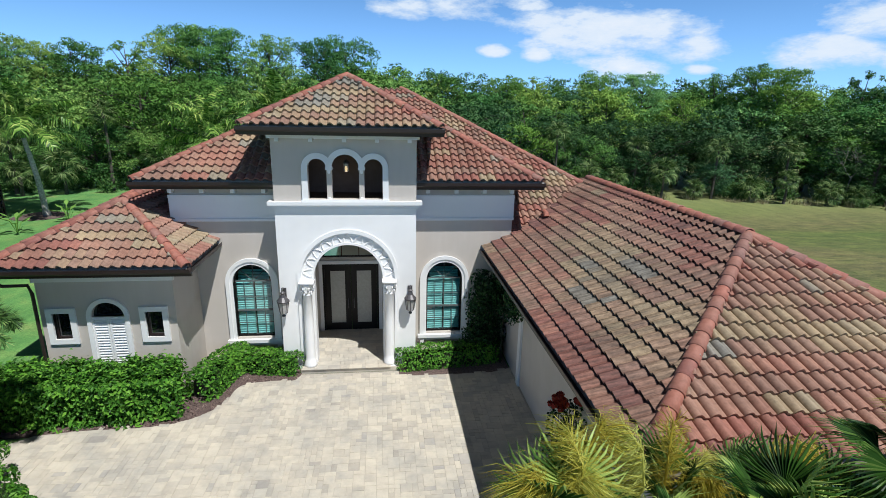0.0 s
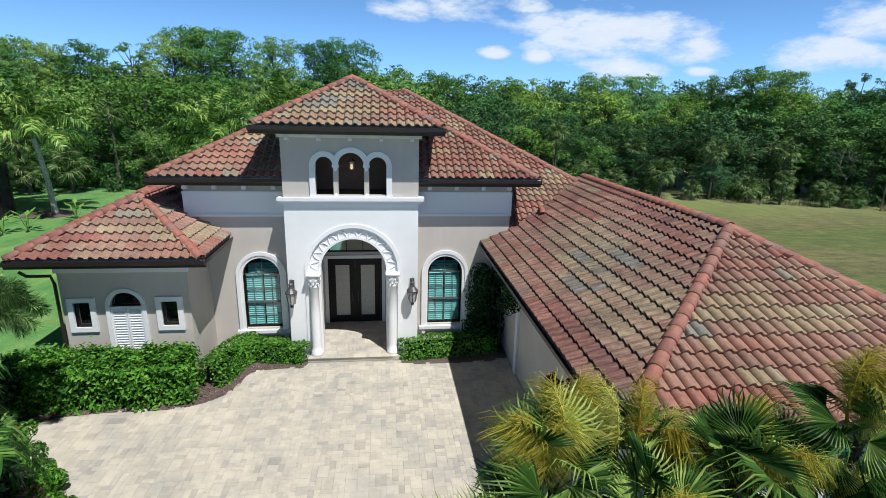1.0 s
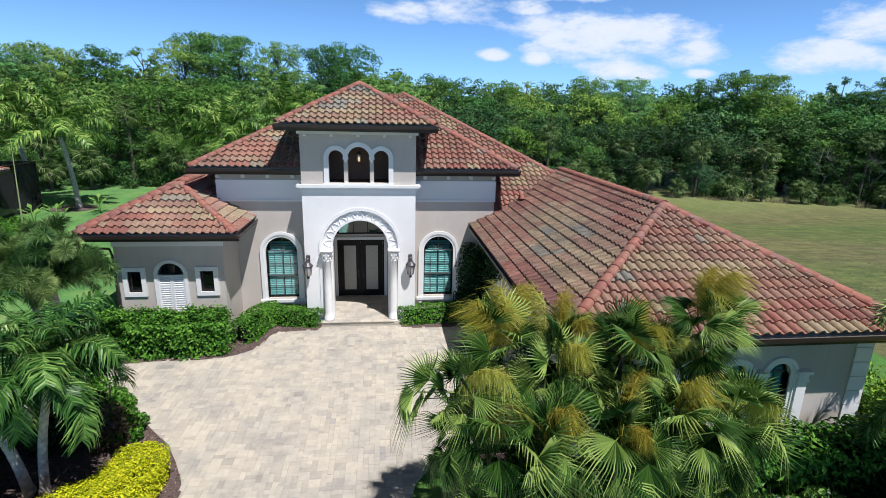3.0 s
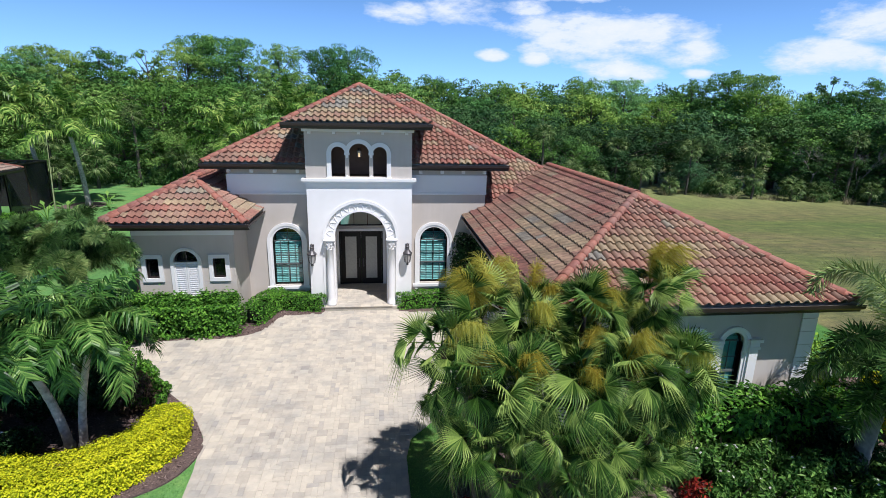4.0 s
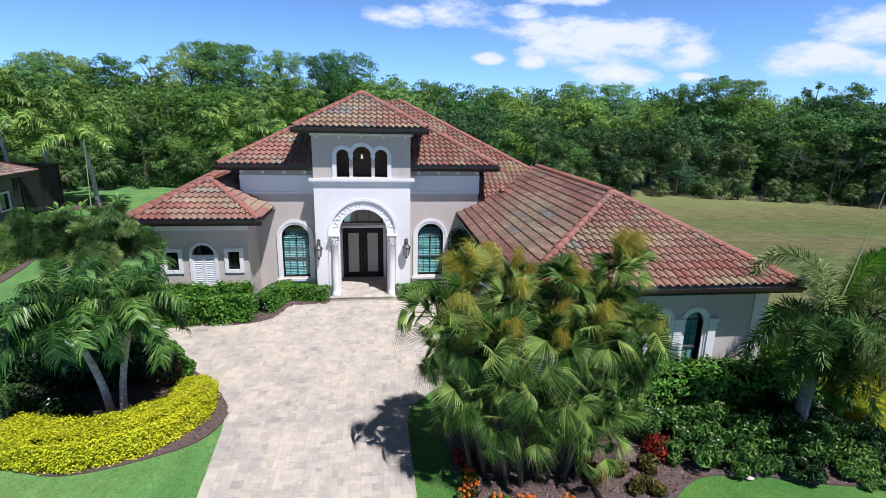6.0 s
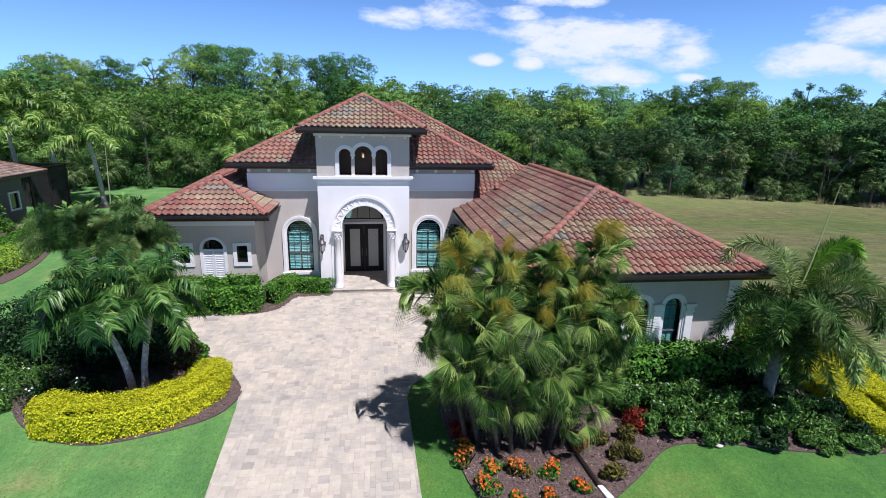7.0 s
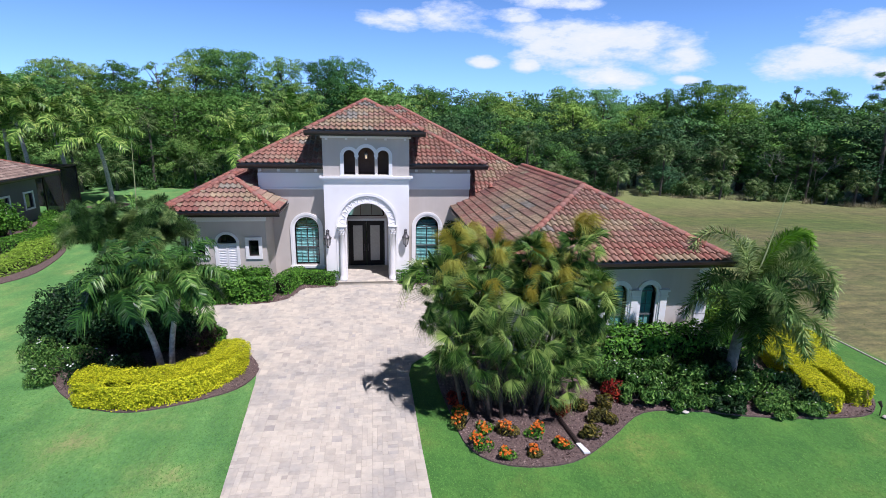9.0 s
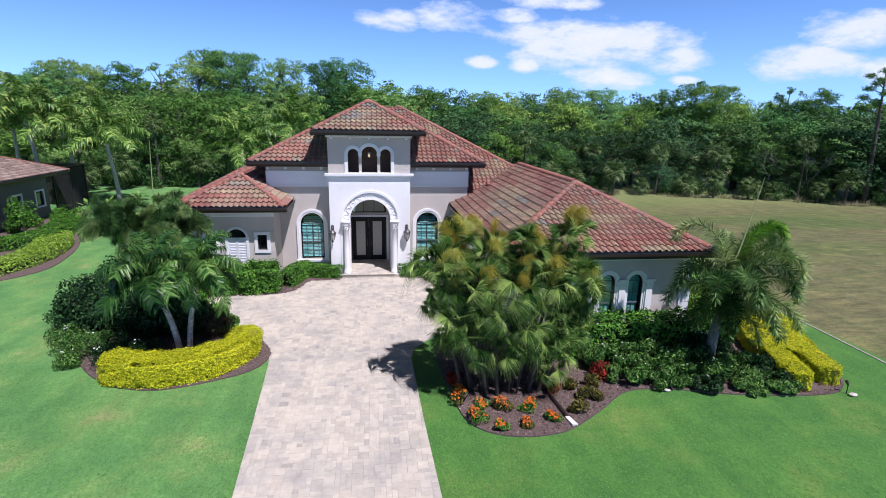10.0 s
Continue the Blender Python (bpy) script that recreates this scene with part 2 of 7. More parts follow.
sep = m.n.new("ShaderNodeSeparateXYZ")
m.l.new(pos, sep.inputs[0])
edge = m.math("SUBTRACT", m.math("ADD", sep.outputs[0], m.math("MULTIPLY", sep.outputs[1], 0.02)), 18.2)
edge = m.math("MULTIPLY", edge, 4.0)
edge.node.use_clamp = True
# the mown strip along the wood is greener and paler
rim = m.math("MULTIPLY", m.math("SUBTRACT", m.math("ADD", sep.outputs[1], m.math("MULTIPLY", m.noise(0.12, 4, 0.6, pos), 14.0)), 33.0), 0.09)
rim.node.use_clamp = True
far = m.mix(m.math("MULTIPLY", rim, 0.8), far, (0.20, 0.235, 0.080))
# the sun's sheen is put into the colour: left lawn paler, right lawn deeper
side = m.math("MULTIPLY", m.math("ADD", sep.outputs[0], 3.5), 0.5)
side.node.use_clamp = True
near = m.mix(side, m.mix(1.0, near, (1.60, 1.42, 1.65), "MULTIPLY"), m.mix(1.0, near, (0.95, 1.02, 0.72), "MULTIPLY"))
c = m.mix(edge, near, far)
mown = m.ramp(m.noise(1.2, 4, 0.6, m.stretch(1.0, 0.22, 1.0, pos)), [(0.35, (0.80, 0.84, 0.82)), (0.65, (1.14, 1.10, 1.08))])
c = m.mix(0.9, c, mown, "MULTIPLY")
c = m.mix(0.85, c, m.ramp(m.noise(19, 6, 0.80, m.stretch(1.0, 0.6, 1.0, pos)), [(0.34, (0.62, 0.66, 0.62)), (0.5, (1.0, 1.0, 0.98)), (0.66, (1.48, 1.40, 1.34))]), "MULTIPLY")
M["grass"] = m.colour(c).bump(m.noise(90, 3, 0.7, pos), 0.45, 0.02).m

m = Mat("mulch", 0.95)
pos = m.world_pos()
c = m.ramp(m.noise(26, 5, 0.7, pos), [(0.3, (0.055, 0.037, 0.033)), (0.55, (0.16, 0.11, 0.098)), (0.75, (0.32, 0.235, 0.205))])
M["mulch"] = m.colour(c).bump(m.noise(40, 4, 0.7, pos), 1.0, 0.03).m


def leaf_mat(name, dark, mid, light, source="island", gloss=0.45, through_leaf=0.18):
    m = Mat(name, gloss)
    rnd = m.island_random()
    pos = m.world_pos()
    tone = m.math("ADD", m.math("MULTIPLY", rnd, 0.6), m.math("MULTIPLY", m.noise(0.8, 3, 0.6, pos), 0.4))
    if source == "object":
        tone = m.math("ADD", m.math("MULTIPLY", rnd, 0.14), m.math("MULTIPLY", m.noise(0.9, 4, 0.65, pos), 0.46))
        tone = m.math("ADD", tone, m.math("ADD", m.math("MULTIPLY", m.object_random(), 0.30), 0.10))
    if source == "leaf":
        tone = m.math("ADD", m.math("MULTIPLY", tone, 0.60), m.math("ADD", m.math("MULTIPLY", m.object_random(), 0.42), 0.02))
    c = m.ramp(tone, [(0.30, scaled(dark, 0.75)), (0.55, mid), (0.82, light)])
    if source == "object":
        # kinds of tree: some bluish, some yellowish
        kind = m.math("FRACT", m.math("MULTIPLY", m.object_random(), 7.31))
        c = m.mix(1.0, c, m.ramp(kind, [(0.0, (0.72, 0.92, 1.25)), (0.35, (0.85, 0.90, 0.95)), (0.6, (1.0, 1.0, 1.0)), (0.85, (1.22, 1.10, 0.85)), (1.0, (0.75, 0.75, 0.8))]), "MULTIPLY")
    m.b.inputs["Specular IOR Level"].default_value = 0.16
    m.colour(c)
    m.leafy(through_leaf)
    return m.m


M["hedge"] = leaf_mat("green_hedge_leaf", (0.035, 0.12, 0.014), (0.09, 0.255, 0.028), (0.19, 0.40, 0.05))
M["lawn"] = leaf_mat("lawn_blade", (0.085, 0.235, 0.048), (0.120, 0.310, 0.062), (0.190, 0.390, 0.090), gloss=0.85, through_leaf=0.3)
M["yellow"] = leaf_mat("golden_hedge_leaf", (0.34, 0.42, 0.010), (0.60, 0.62, 0.014), (0.78, 0.74, 0.025), gloss=0.6)
M["palm"] = leaf_mat("palm_leaf", (0.014, 0.054, 0.012), (0.052, 0.145, 0.026), (0.24, 0.38, 0.09), source="leaf", gloss=0.34, through_leaf=0.08)
M["fanpalm"] = leaf_mat("fan_palm_leaf", (0.011, 0.040, 0.008), (0.050, 0.125, 0.020), (0.33, 0.44, 0.11), source="leaf", gloss=0.42, through_leaf=0.08)
M["flowerstalk"] = leaf_mat("palm_flower", (0.46, 0.36, 0.04), (0.55, 0.51, 0.08), (0.57, 0.62, 0.18), source="leaf", through_leaf=0.35)
M["shrub"] = leaf_mat("dark_shrub_leaf", (0.008, 0.028, 0.009), (0.020, 0.062, 0.018), (0.065, 0.15, 0.045), through_leaf=0.08)
M["shrub_mid"] = leaf_mat("shrub_leaf", (0.030, 0.095, 0.017), (0.088, 0.215, 0.040), (0.23, 0.40, 0.09))
M["tree"] = leaf_mat("forest_leaf", (0.012, 0.048, 0.012), (0.108, 0.255, 0.050), (0.37, 0.54, 0.14), source="object", gloss=0.7, through_leaf=0.06)
# darker copy of the forest leaf: shade at the wood's foot put into colour
M["tree_dark"] = leaf_mat("forest_leaf_in_shade", (0.007, 0.028, 0.010), (0.040, 0.110, 0.034), (0.150, 0.260, 0.085), source="object", gloss=0.6, through_leaf=0.05)
M["bark"] = plain("grey_bark", (0.40, 0.37, 0.335), 0.95, vary=0.4, scale=9)
M["forest_bark"] = plain("dark_forest_bark", (0.085, 0.075, 0.062), 0.95, vary=0.4, scale=9)
M["foxtail"] = leaf_mat("foxtail_leaf", (0.018, 0.058, 0.015), (0.10, 0.21, 0.052), (0.40, 0.50, 0.18), source="leaf", gloss=0.36, through_leaf=0.10)
M["grey_trunk"] = plain("dark_grey_trunk", (0.17, 0.16, 0.155), 0.95, vary=0.3, scale=9)
M["fibre"] = plain("brown_fibre", (0.06, 0.046, 0.034), 0.95, vary=0.5, scale=16)
M["lime"] = leaf_mat("lime_leaf", (0.16, 0.30, 0.03), (0.28, 0.48, 0.05), (0.42, 0.60, 0.09))
M["red"] = leaf_mat("red_leaf", (0.10, 0.012, 0.012), (0.28, 0.025, 0.018), (0.46, 0.07, 0.03))
M["orange"] = leaf_mat("orange_flower", (0.62, 0.09, 0.02), (0.82, 0.20, 0.03), (0.85, 0.40, 0.05))

M["palm_far"] = leaf_mat("coconut_leaf", (0.038, 0.11, 0.020), (0.165, 0.32, 0.055), (0.46, 0.56, 0.15), gloss=0.36, through_leaf=0.12)
M["bronze"] = leaf_mat("bronze_leaf", (0.06, 0.04, 0.03), (0.12, 0.08, 0.05), (0.18, 0.14, 0.08))
M["croton"] = leaf_mat("croton_leaf", (0.05, 0.05, 0.015), (0.12, 0.12, 0.03), (0.30, 0.24, 0.04))
M["spear"] = plain("spear_leaf_green", (0.32, 0.36, 0.16), 0.5)

M["lantern_glass"] = plain("lantern_glass", (0.42, 0.41, 0.40), 0.2, vary=0.1)
m = Mat("lantern_glow", 0.4)
m.colour((0.8, 0.6, 0.35))
m.b.inputs["Emission Color"].default_value = (1.0, 0.72, 0.38, 1)
m.b.inputs["Emission Strength"].default_value = 0.7
M["glow"] = m.m
M["gold_twig"] = plain("golden_twigs", (0.30, 0.32, 0.02), 0.95, vary=0.35, scale=14)
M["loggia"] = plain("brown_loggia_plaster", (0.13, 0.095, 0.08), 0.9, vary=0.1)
M["sabal"] = leaf_mat("cabbage_palm_leaf", (0.03, 0.075, 0.018), (0.10, 0.18, 0.05), (0.28, 0.36, 0.14), gloss=0.4, through_leaf=0.1)
M["dry"] = leaf_mat("dry_grass_blade", (0.20, 0.19, 0.09), (0.36, 0.33, 0.19), (0.52, 0.47, 0.31), gloss=0.9)
M["field_blade"] = leaf_mat("field_grass_blade", (0.09, 0.13, 0.035), (0.15, 0.165, 0.06), (0.26, 0.24, 0.12), gloss=0.9)
M["deadwood"] = plain("bleached_deadwood", (0.30, 0.28, 0.25), 0.95, vary=0.35, scale=7)
M["new_frond"] = leaf_mat("young_palm_leaf", (0.10, 0.24, 0.02), (0.18, 0.38, 0.03), (0.28, 0.50, 0.06))
M["joint_light"] = plain("pale_stone", (0.55, 0.50, 0.44), 0.9, vary=0.15)
M["grey_stucco"] = stucco("grey_stucco", (0.16, 0.152, 0.15))
M["chip"] = leaf_mat("bark_chip", (0.075, 0.050, 0.043), (0.19, 0.13, 0.115), (0.42, 0.32, 0.28), gloss=0.9, through_leaf=0.02)
m = Mat("dark_screen", 0.8)
m.colour((0.02, 0.02, 0.022))
m.b.inputs["Alpha"].default_value = 0.72
M["screen"] = m.m


# ---- builders ----
def thing(name, label, category, at=(0, 0, 0), group="", kind=""):
    ob = new(name)
    ob.empty_display_size = 0.2
    ob.location = at
    bpy.context.view_layer.update()
    return tagged(ob, label, category, group, kind)


def mesh_of(name, bm, material, smooth=False):
    me = bpy.data.meshes.new(name)
    bm.to_mesh(me)
    bm.free()
    me.materials.append(material)
    if smooth:
        me.polygons.foreach_set("use_smooth", [True] * len(me.polygons))
    return me


def raw_mesh(name, verts, faces, material, smooth=False):
    me = bpy.data.meshes.new(name)
    me.from_pydata(verts, [], faces)
    me.materials.append(material)
    if smooth:
        me.polygons.foreach_set("use_smooth", [True] * len(me.polygons))
    return me


def put(name, me, parent=None, label="", m=None):
    ob = new(name, me)
    if parent is not None:
        ob.parent = parent
    if m is not None:
        ob.matrix_basis = m
    if label:
        ob["label"] = label
    return ob


def part(name, bm, material, parent, label="", smooth=False):
    return put(name, mesh_of(name, bm, material, smooth), parent, label)


def box(bm, x0, x1, y0, y1, z0, z1):
    v = [bm.verts.new(p) for p in ((x0, y0, z0), (x1, y0, z0), (x1, y1, z0), (x0, y1, z0), (x0, y0, z1), (x1, y0, z1), (x1, y1, z1), (x0, y1, z1))]
    for f in ((0, 3, 2, 1), (4, 5, 6, 7), (0, 1, 5, 4), (1, 2, 6, 5), (2, 3, 7, 6), (3, 0, 4, 7)):
        bm.faces.new([v[i] for i in f])
    return v


def boxes(*rows):
    bm = bmesh.new()
    for r in rows:
        box(bm, *r)
    return bm


def lathe(bm, profile, cx=0, cy=0, n=16):
    """profile: (radius, z) rows from the bottom up."""
    rings = [[bm.verts.new((cx + r * math.cos(2 * math.pi * i / n), cy + r * math.sin(2 * math.pi * i / n), z)) for i in range(n)] for r, z in profile]
    for a, b in zip(rings, rings[1:]):
        for i in range(n):
            bm.faces.new((a[i], a[(i + 1) % n], b[(i + 1) % n], b[i]))
    bm.faces.new(rings[0][::-1])
    bm.faces.new(rings[-1])


def tube(bm, pts, radii, n=8):
    """A tube along points."""
    rings = []
    for i, p in enumerate(pts):
        p = Vector(p)
        d = (Vector(pts[min(i + 1, len(pts) - 1)]) - Vector(pts[max(i - 1, 0)])).normalized()
        u = d.cross(Vector((0, 0, 1)) if abs(d.z) < 0.9 else Vector((1, 0, 0))).normalized()
        w = d.cross(u)
        r = radii[i] if isinstance(radii, (list, tuple)) else radii
        rings.append([bm.verts.new(p + (u * math.cos(2 * math.pi * k / n) + w * math.sin(2 * math.pi * k / n)) * r) for k in range(n)])
    for a, b in zip(rings, rings[1:]):
        for k in range(n):
            bm.faces.new((a[k], a[(k + 1) % n], b[(k + 1) % n], b[k]))
    bm.faces.new(rings[0][::-1])
    bm.faces.new(rings[-1])


def wall_mesh(u0, u1, z0, z1, v0, v1, holes=(), turned=False):
    """A wall from u0 to u1 and v0 to v1 thick. holes: (u0, u1, z0, spring, arched). turned: it runs along y."""
    cuts = {u0, u1}
    for a, b, zb, zs, arch in holes:
        if arch:
            r, c = (b - a) / 2, (a + b) / 2
            cuts |= {c - r * math.cos(math.pi * k / 20) for k in range(21)}
        cuts |= {a, b}
    cuts = sorted(cuts)
    bm = bmesh.new()

    def prism(ua, ub, za0, zb0, za1, zb1):
        pts = [(ua, v0, za0), (ub, v0, zb0), (ub, v1, zb0), (ua, v1, za0), (ua, v0, za1), (ub, v0, zb1), (ub, v1, zb1), (ua, v1, za1)]
        v = [bm.verts.new((p[1], p[0], p[2]) if turned else p) for p in pts]
        for f in ((0, 3, 2, 1), (4, 5, 6, 7), (0, 1, 5, 4), (1, 2, 6, 5), (2, 3, 7, 6), (3, 0, 4, 7)):
            bm.faces.new([v[i] for i in (f[::-1] if turned else f)])

    for ua, ub in zip(cuts, cuts[1:]):
        if ub - ua < 1e-6:
            continue
        mid, la, lb = (ua + ub) / 2, z0, z0
        for a, b, zb, zs, arch in sorted(holes, key=lambda h: h[2]):
            if a < mid < b:
                if zb > z0 + 1e-6:
                    prism(ua, ub, la, lb, zb, zb)
                r, c = (b - a) / 2, (a + b) / 2
                rise = (lambda u: math.sqrt(max(r * r - (u - c) ** 2, 0))) if arch else (lambda u: 0.0)
                la, lb = zs + rise(ua), zs + rise(ub)
        prism(ua, ub, la, lb, z1, z1)
    bmesh.ops.remove_doubles(bm, verts=bm.verts, dist=1e-5)
    return bm


def arch_band(bm, cx, z0, spring, r_in, r_out, y0, y1, n=24, base=True):
    """A flat moulding of uniform width round an arched opening."""
    path = []
    if base:
        path += [(-1, z0)]
    path += [(math.pi - math.pi * k / n, None) for k in range(n + 1)]
    if base:
        path += [(1, z0)]
    ring = []
    for a, z in path:
        if z is None:
            i, o = (cx + r_in * math.cos(a), spring + r_in * math.sin(a)), (cx + r_out * math.cos(a), spring + r_out * math.sin(a))
        else:
            i, o = (cx + a * r_in, z), (cx + a * r_out, z)
        ring.append([bm.verts.new(p) for p in ((i[0], y0, i[1]), (o[0], y0, o[1]), (o[0], y1, o[1]), (i[0], y1, i[1]))])
    for a, b in zip(ring, ring[1:]):
        for k in range(4):
            bm.faces.new((a[k], b[k], b[(k + 1) % 4], a[(k + 1) % 4]))
    bm.faces.new(ring[0])
    bm.faces.new(ring[-1][::-1])


def arch_pane(bm, cx, z0, spring, r, y, n=20):
    v = [bm.verts.new((cx - r, y, z0)), bm.verts.new((cx + r, y, z0))]
    v += [bm.verts.new((cx + r * math.cos(math.pi * k / n), y, spring + r * math.sin(math.pi * k / n))) for k in range(n + 1)]
    bm.faces.new(v)


# ---- the house ----
CX = 0.07
PITCH = 0.53
house = thing("house", "taupe stucco villa with white entrance tower and terracotta tile roofs", "house")
WALL_Y, WALL_HALF = 0.75, 5.18
WIN_R, WIN_SPRING, WIN_Z = 0.585, 2.655, 0.785
WIN_X = 3.03


def window_hole(cx, z0, spring, r):
    return (cx - r, cx + r, z0, spring, True)


# walls
main_holes = [window_hole(CX + s * WIN_X, WIN_Z, WIN_SPRING, WIN_R) for s in (-1, 1)]
part("front_wall", wall_mesh(CX - WALL_HALF, CX - 2.05, 0, 5.72, WALL_Y, WALL_Y + 0.25, main_holes[:1]), M["stucco"], house)
part("front_wall", wall_mesh(CX + 2.05, CX + WALL_HALF, 0, 5.72, WALL_Y, WALL_Y + 0.25, main_holes[1:]), M["stucco"], house)
part("side_wall", boxes((CX - WALL_HALF, CX - WALL_HALF + 0.25, WALL_Y + 0.25, 12, 0, 5.72)), M["stucco"], house)
part("side_wall", boxes((CX + WALL_HALF - 0.25, CX + WALL_HALF, WALL_Y + 0.25, 12, 0, 5.72)), M["stucco"], house)
part("rear_wall", boxes((CX - WALL_HALF, CX + WALL_HALF, 12, 12.25, 0, 5.72)), M["stucco"], house)
for s in (-1, 1):
    a, b = sorted((CX + s * 2.055, CX + s * (WALL_HALF + 0.03)))
    part("frieze_band", boxes((a, b, WALL_Y - 0.04, WALL_Y - 0.003, 4.70, 5.34)), M["trim"], house, "white painted frieze band")
    part("moulding", boxes((a, b, WALL_Y - 0.075, WALL_Y - 0.003, 4.62, 4.70)), M["trim"], house)
    part("moulding", boxes((a, b, WALL_Y - 0.07, WALL_Y - 0.003, 5.34, 5.42)), M["trim"], house)
    for k in range(4):
        x = CX + s * (2.45 + k * 0.88)
        part("bracket", boxes((x - 0.06, x + 0.06, WALL_Y - 0.20, WALL_Y - 0.003, 5.50, 5.62)), M["trim"], house)

# portal and tower
portal_hole = [(CX - 1.42, CX + 1.42, 0.0, 3.0, True)]
part("portal_wall", wall_mesh(CX - 2.05, CX + 2.05, 0, 5.20, 0.0, 0.052, portal_hole), M["white"], house, "bright white stucco entrance front")
inner_hole = [(CX - 1.03, CX + 1.03, 0.0, 3.0, True)]
part("arch_wall", wall_mesh(CX - 1.6, CX + 1.6, 0, 4.6, 0.055, 0.45, inner_hole), M["white"], house)
for s in (-1, 1):
    a, b = sorted((CX + s * 2.05, CX + s * 1.85))
    part("portal_side", boxes((a, b, 0.053, 2.9, 0, 5.20)), M["white"], house)
bm = bmesh.new()
arch_band(bm, CX, 0.16, 3.0, 1.40, 1.52, -0.04, -0.003, 32)
part("arch_moulding", bm, M["white"], house)
bm = bmesh.new()
arch_band(bm, CX, 2.96, 3.0, 1.03, 1.10, 0.02, 0.054, 32)
part("arch_moulding", bm, M["white"], house)
for k in range(11):
    a = math.pi * (k + 0.5) / 11
    bm = bmesh.new()
    pts = []
    for j in range(9):
        w = -1 + j / 4
        ang = a + w * 0.115
        rad = 1.35 - 0.23 * w * w
        pts.append((CX + rad * math.cos(ang), 0.046, 3.0 + rad * math.sin(ang)))
    tube(bm, pts, 0.024, 6)
    part("leaf_relief", bm, M["white"], house)
part("ledge", boxes((CX - 2.12, CX + 2.12, -0.07, 0.3, 5.14, 5.26), (CX - 2.22, CX + 2.22, -0.15, 0.3, 5.26, 5.36)), M["trim"], house, "white moulded ledge")
part("plinth", boxes((CX - 2.1, CX - 1.44, -0.06, 0.3, 0, 0.16)), M["white"], house)
part("plinth", boxes((CX + 1.44, CX + 2.1, -0.06, 0.3, 0, 0.16)), M["white"], house)

for s in (-1, 1):
    bm = bmesh.new()
    x = CX + s * 1.235
    lathe(bm, [(0.20, 0.15), (0.20, 0.24), (0.185, 0.27), (0.19, 0.31), (0.155, 0.35), (0.155, 0.5), (0.15, 1.6), (0.135, 2.50), (0.155, 2.52), (0.155, 2.56), (0.13, 2.58),
                (0.14, 2.66), (0.18, 2.80), (0.21, 2.90)], x, -0.09, 20)
    box(bm, x - 0.22, x + 0.22, -0.31, 0.053, 2.90, 2.95)
    box(bm, x - 0.21, x + 0.21, -0.30, 0.053, 0.10, 0.16)
    col = part("column", bm, M["white"], house, "white plaster column with leafy capital", True)
    col.data.polygons.foreach_set("use_smooth", [len(p.vertices) == 4 and abs(p.normal.z) < 0.9 for p in col.data.polygons])
    for row, (zz, rr, nn) in enumerate(((2.62, 0.155, 8), (2.74, 0.185, 8), (2.84, 0.215, 4))):
        for k in range(nn):
            a = 2 * math.pi * (k + 0.5 * (row % 2)) / nn + (math.pi / 4 if nn == 4 else 0)
            bm = bmesh.new()
            c, sn = math.cos(a), math.sin(a)
            tube(bm, [(x + (rr - 0.03) * c, -0.09 + (rr - 0.03) * sn, zz - 0.07), (x + rr * c, -0.09 + rr * sn, zz), (x + (rr + 0.045) * c, -0.09 + (rr + 0.045) * sn, zz + 0.045),
                      (x + (rr + 0.05) * c, -0.09 + (rr + 0.05) * sn, zz + 0.01)], [0.018, 0.034, 0.03, 0.012], 6)
            part("leaf", bm, M["white"], col)

tri = [(CX - 1.065, CX - 0.535, 5.42, 6.32, True), (CX - 0.39, CX + 0.39, 5.42, 6.32, True), (CX + 0.535, CX + 1.065, 5.42, 6.32, True)]
part("tower_wall", wall_mesh(CX - 2.05, CX + 2.05, 5.36, 7.38, 0.0, 0.22, tri), M["stucco"], house)
for s in (-1, 1):
    a, b = sorted((CX + s * 2.05, CX + s * 1.83))
    part("tower_wall", boxes((a, b, 0.22, 4.1, 5.36, 7.38)), M["stucco"], house)
part("tower_wall", boxes((CX - 2.05, CX + 2.05, 4.1, 4.3, 5.36, 7.38)), M["stucco"], house)
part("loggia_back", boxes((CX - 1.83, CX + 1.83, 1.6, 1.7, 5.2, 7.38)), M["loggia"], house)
# floor coloured near-black for the dark inside the loggia
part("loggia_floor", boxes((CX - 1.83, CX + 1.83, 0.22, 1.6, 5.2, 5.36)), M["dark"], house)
part("tower_trim", boxes((CX - 2.13, CX + 2.13, -0.09, -0.003, 7.14, 7.28)), M["trim"], house)
for k in range(5):
    x = CX - 1.84 + k * 0.92
    part("bracket", boxes((x - 0.055, x + 0.055, -0.2, -0.003, 7.06, 7.15)), M["trim"], house)
for c, r in ((-0.80, 0.265), (0.0, 0.39), (0.80, 0.265)):
    bm = bmesh.new()
    arch_band(bm, CX + c, 6.33, 6.32, r, r + 0.165, -0.06 - 0.004 * (c == 0), -0.003, 24, base=False)
    part("arch_trim", bm, M["trim"], house)
for s in (-1, 1):
    a, b = sorted((CX + s * 1.065, CX + s * 1.235))
    part("jamb_trim", boxes((a, b, -0.06, -0.003, 5.37, 6.325)), M["trim"], house)
    bm = bmesh.new()
    x = CX + s * 0.4625
    lathe(bm, [(0.085, 5.37), (0.085, 5.45), (0.055, 5.49), (0.055, 6.14), (0.07, 6.17), (0.085, 6.27)], x, 0.06, 12)
    box(bm, x - 0.10, x + 0.10, -0.07, 0.18, 6.27, 6.33)
    part("colonnette", bm, M["trim"], house)
part("window_sill", boxes((CX - 1.26, CX + 1.26, -0.11, 0.0, 5.362, 5.41)), M["trim"], house)

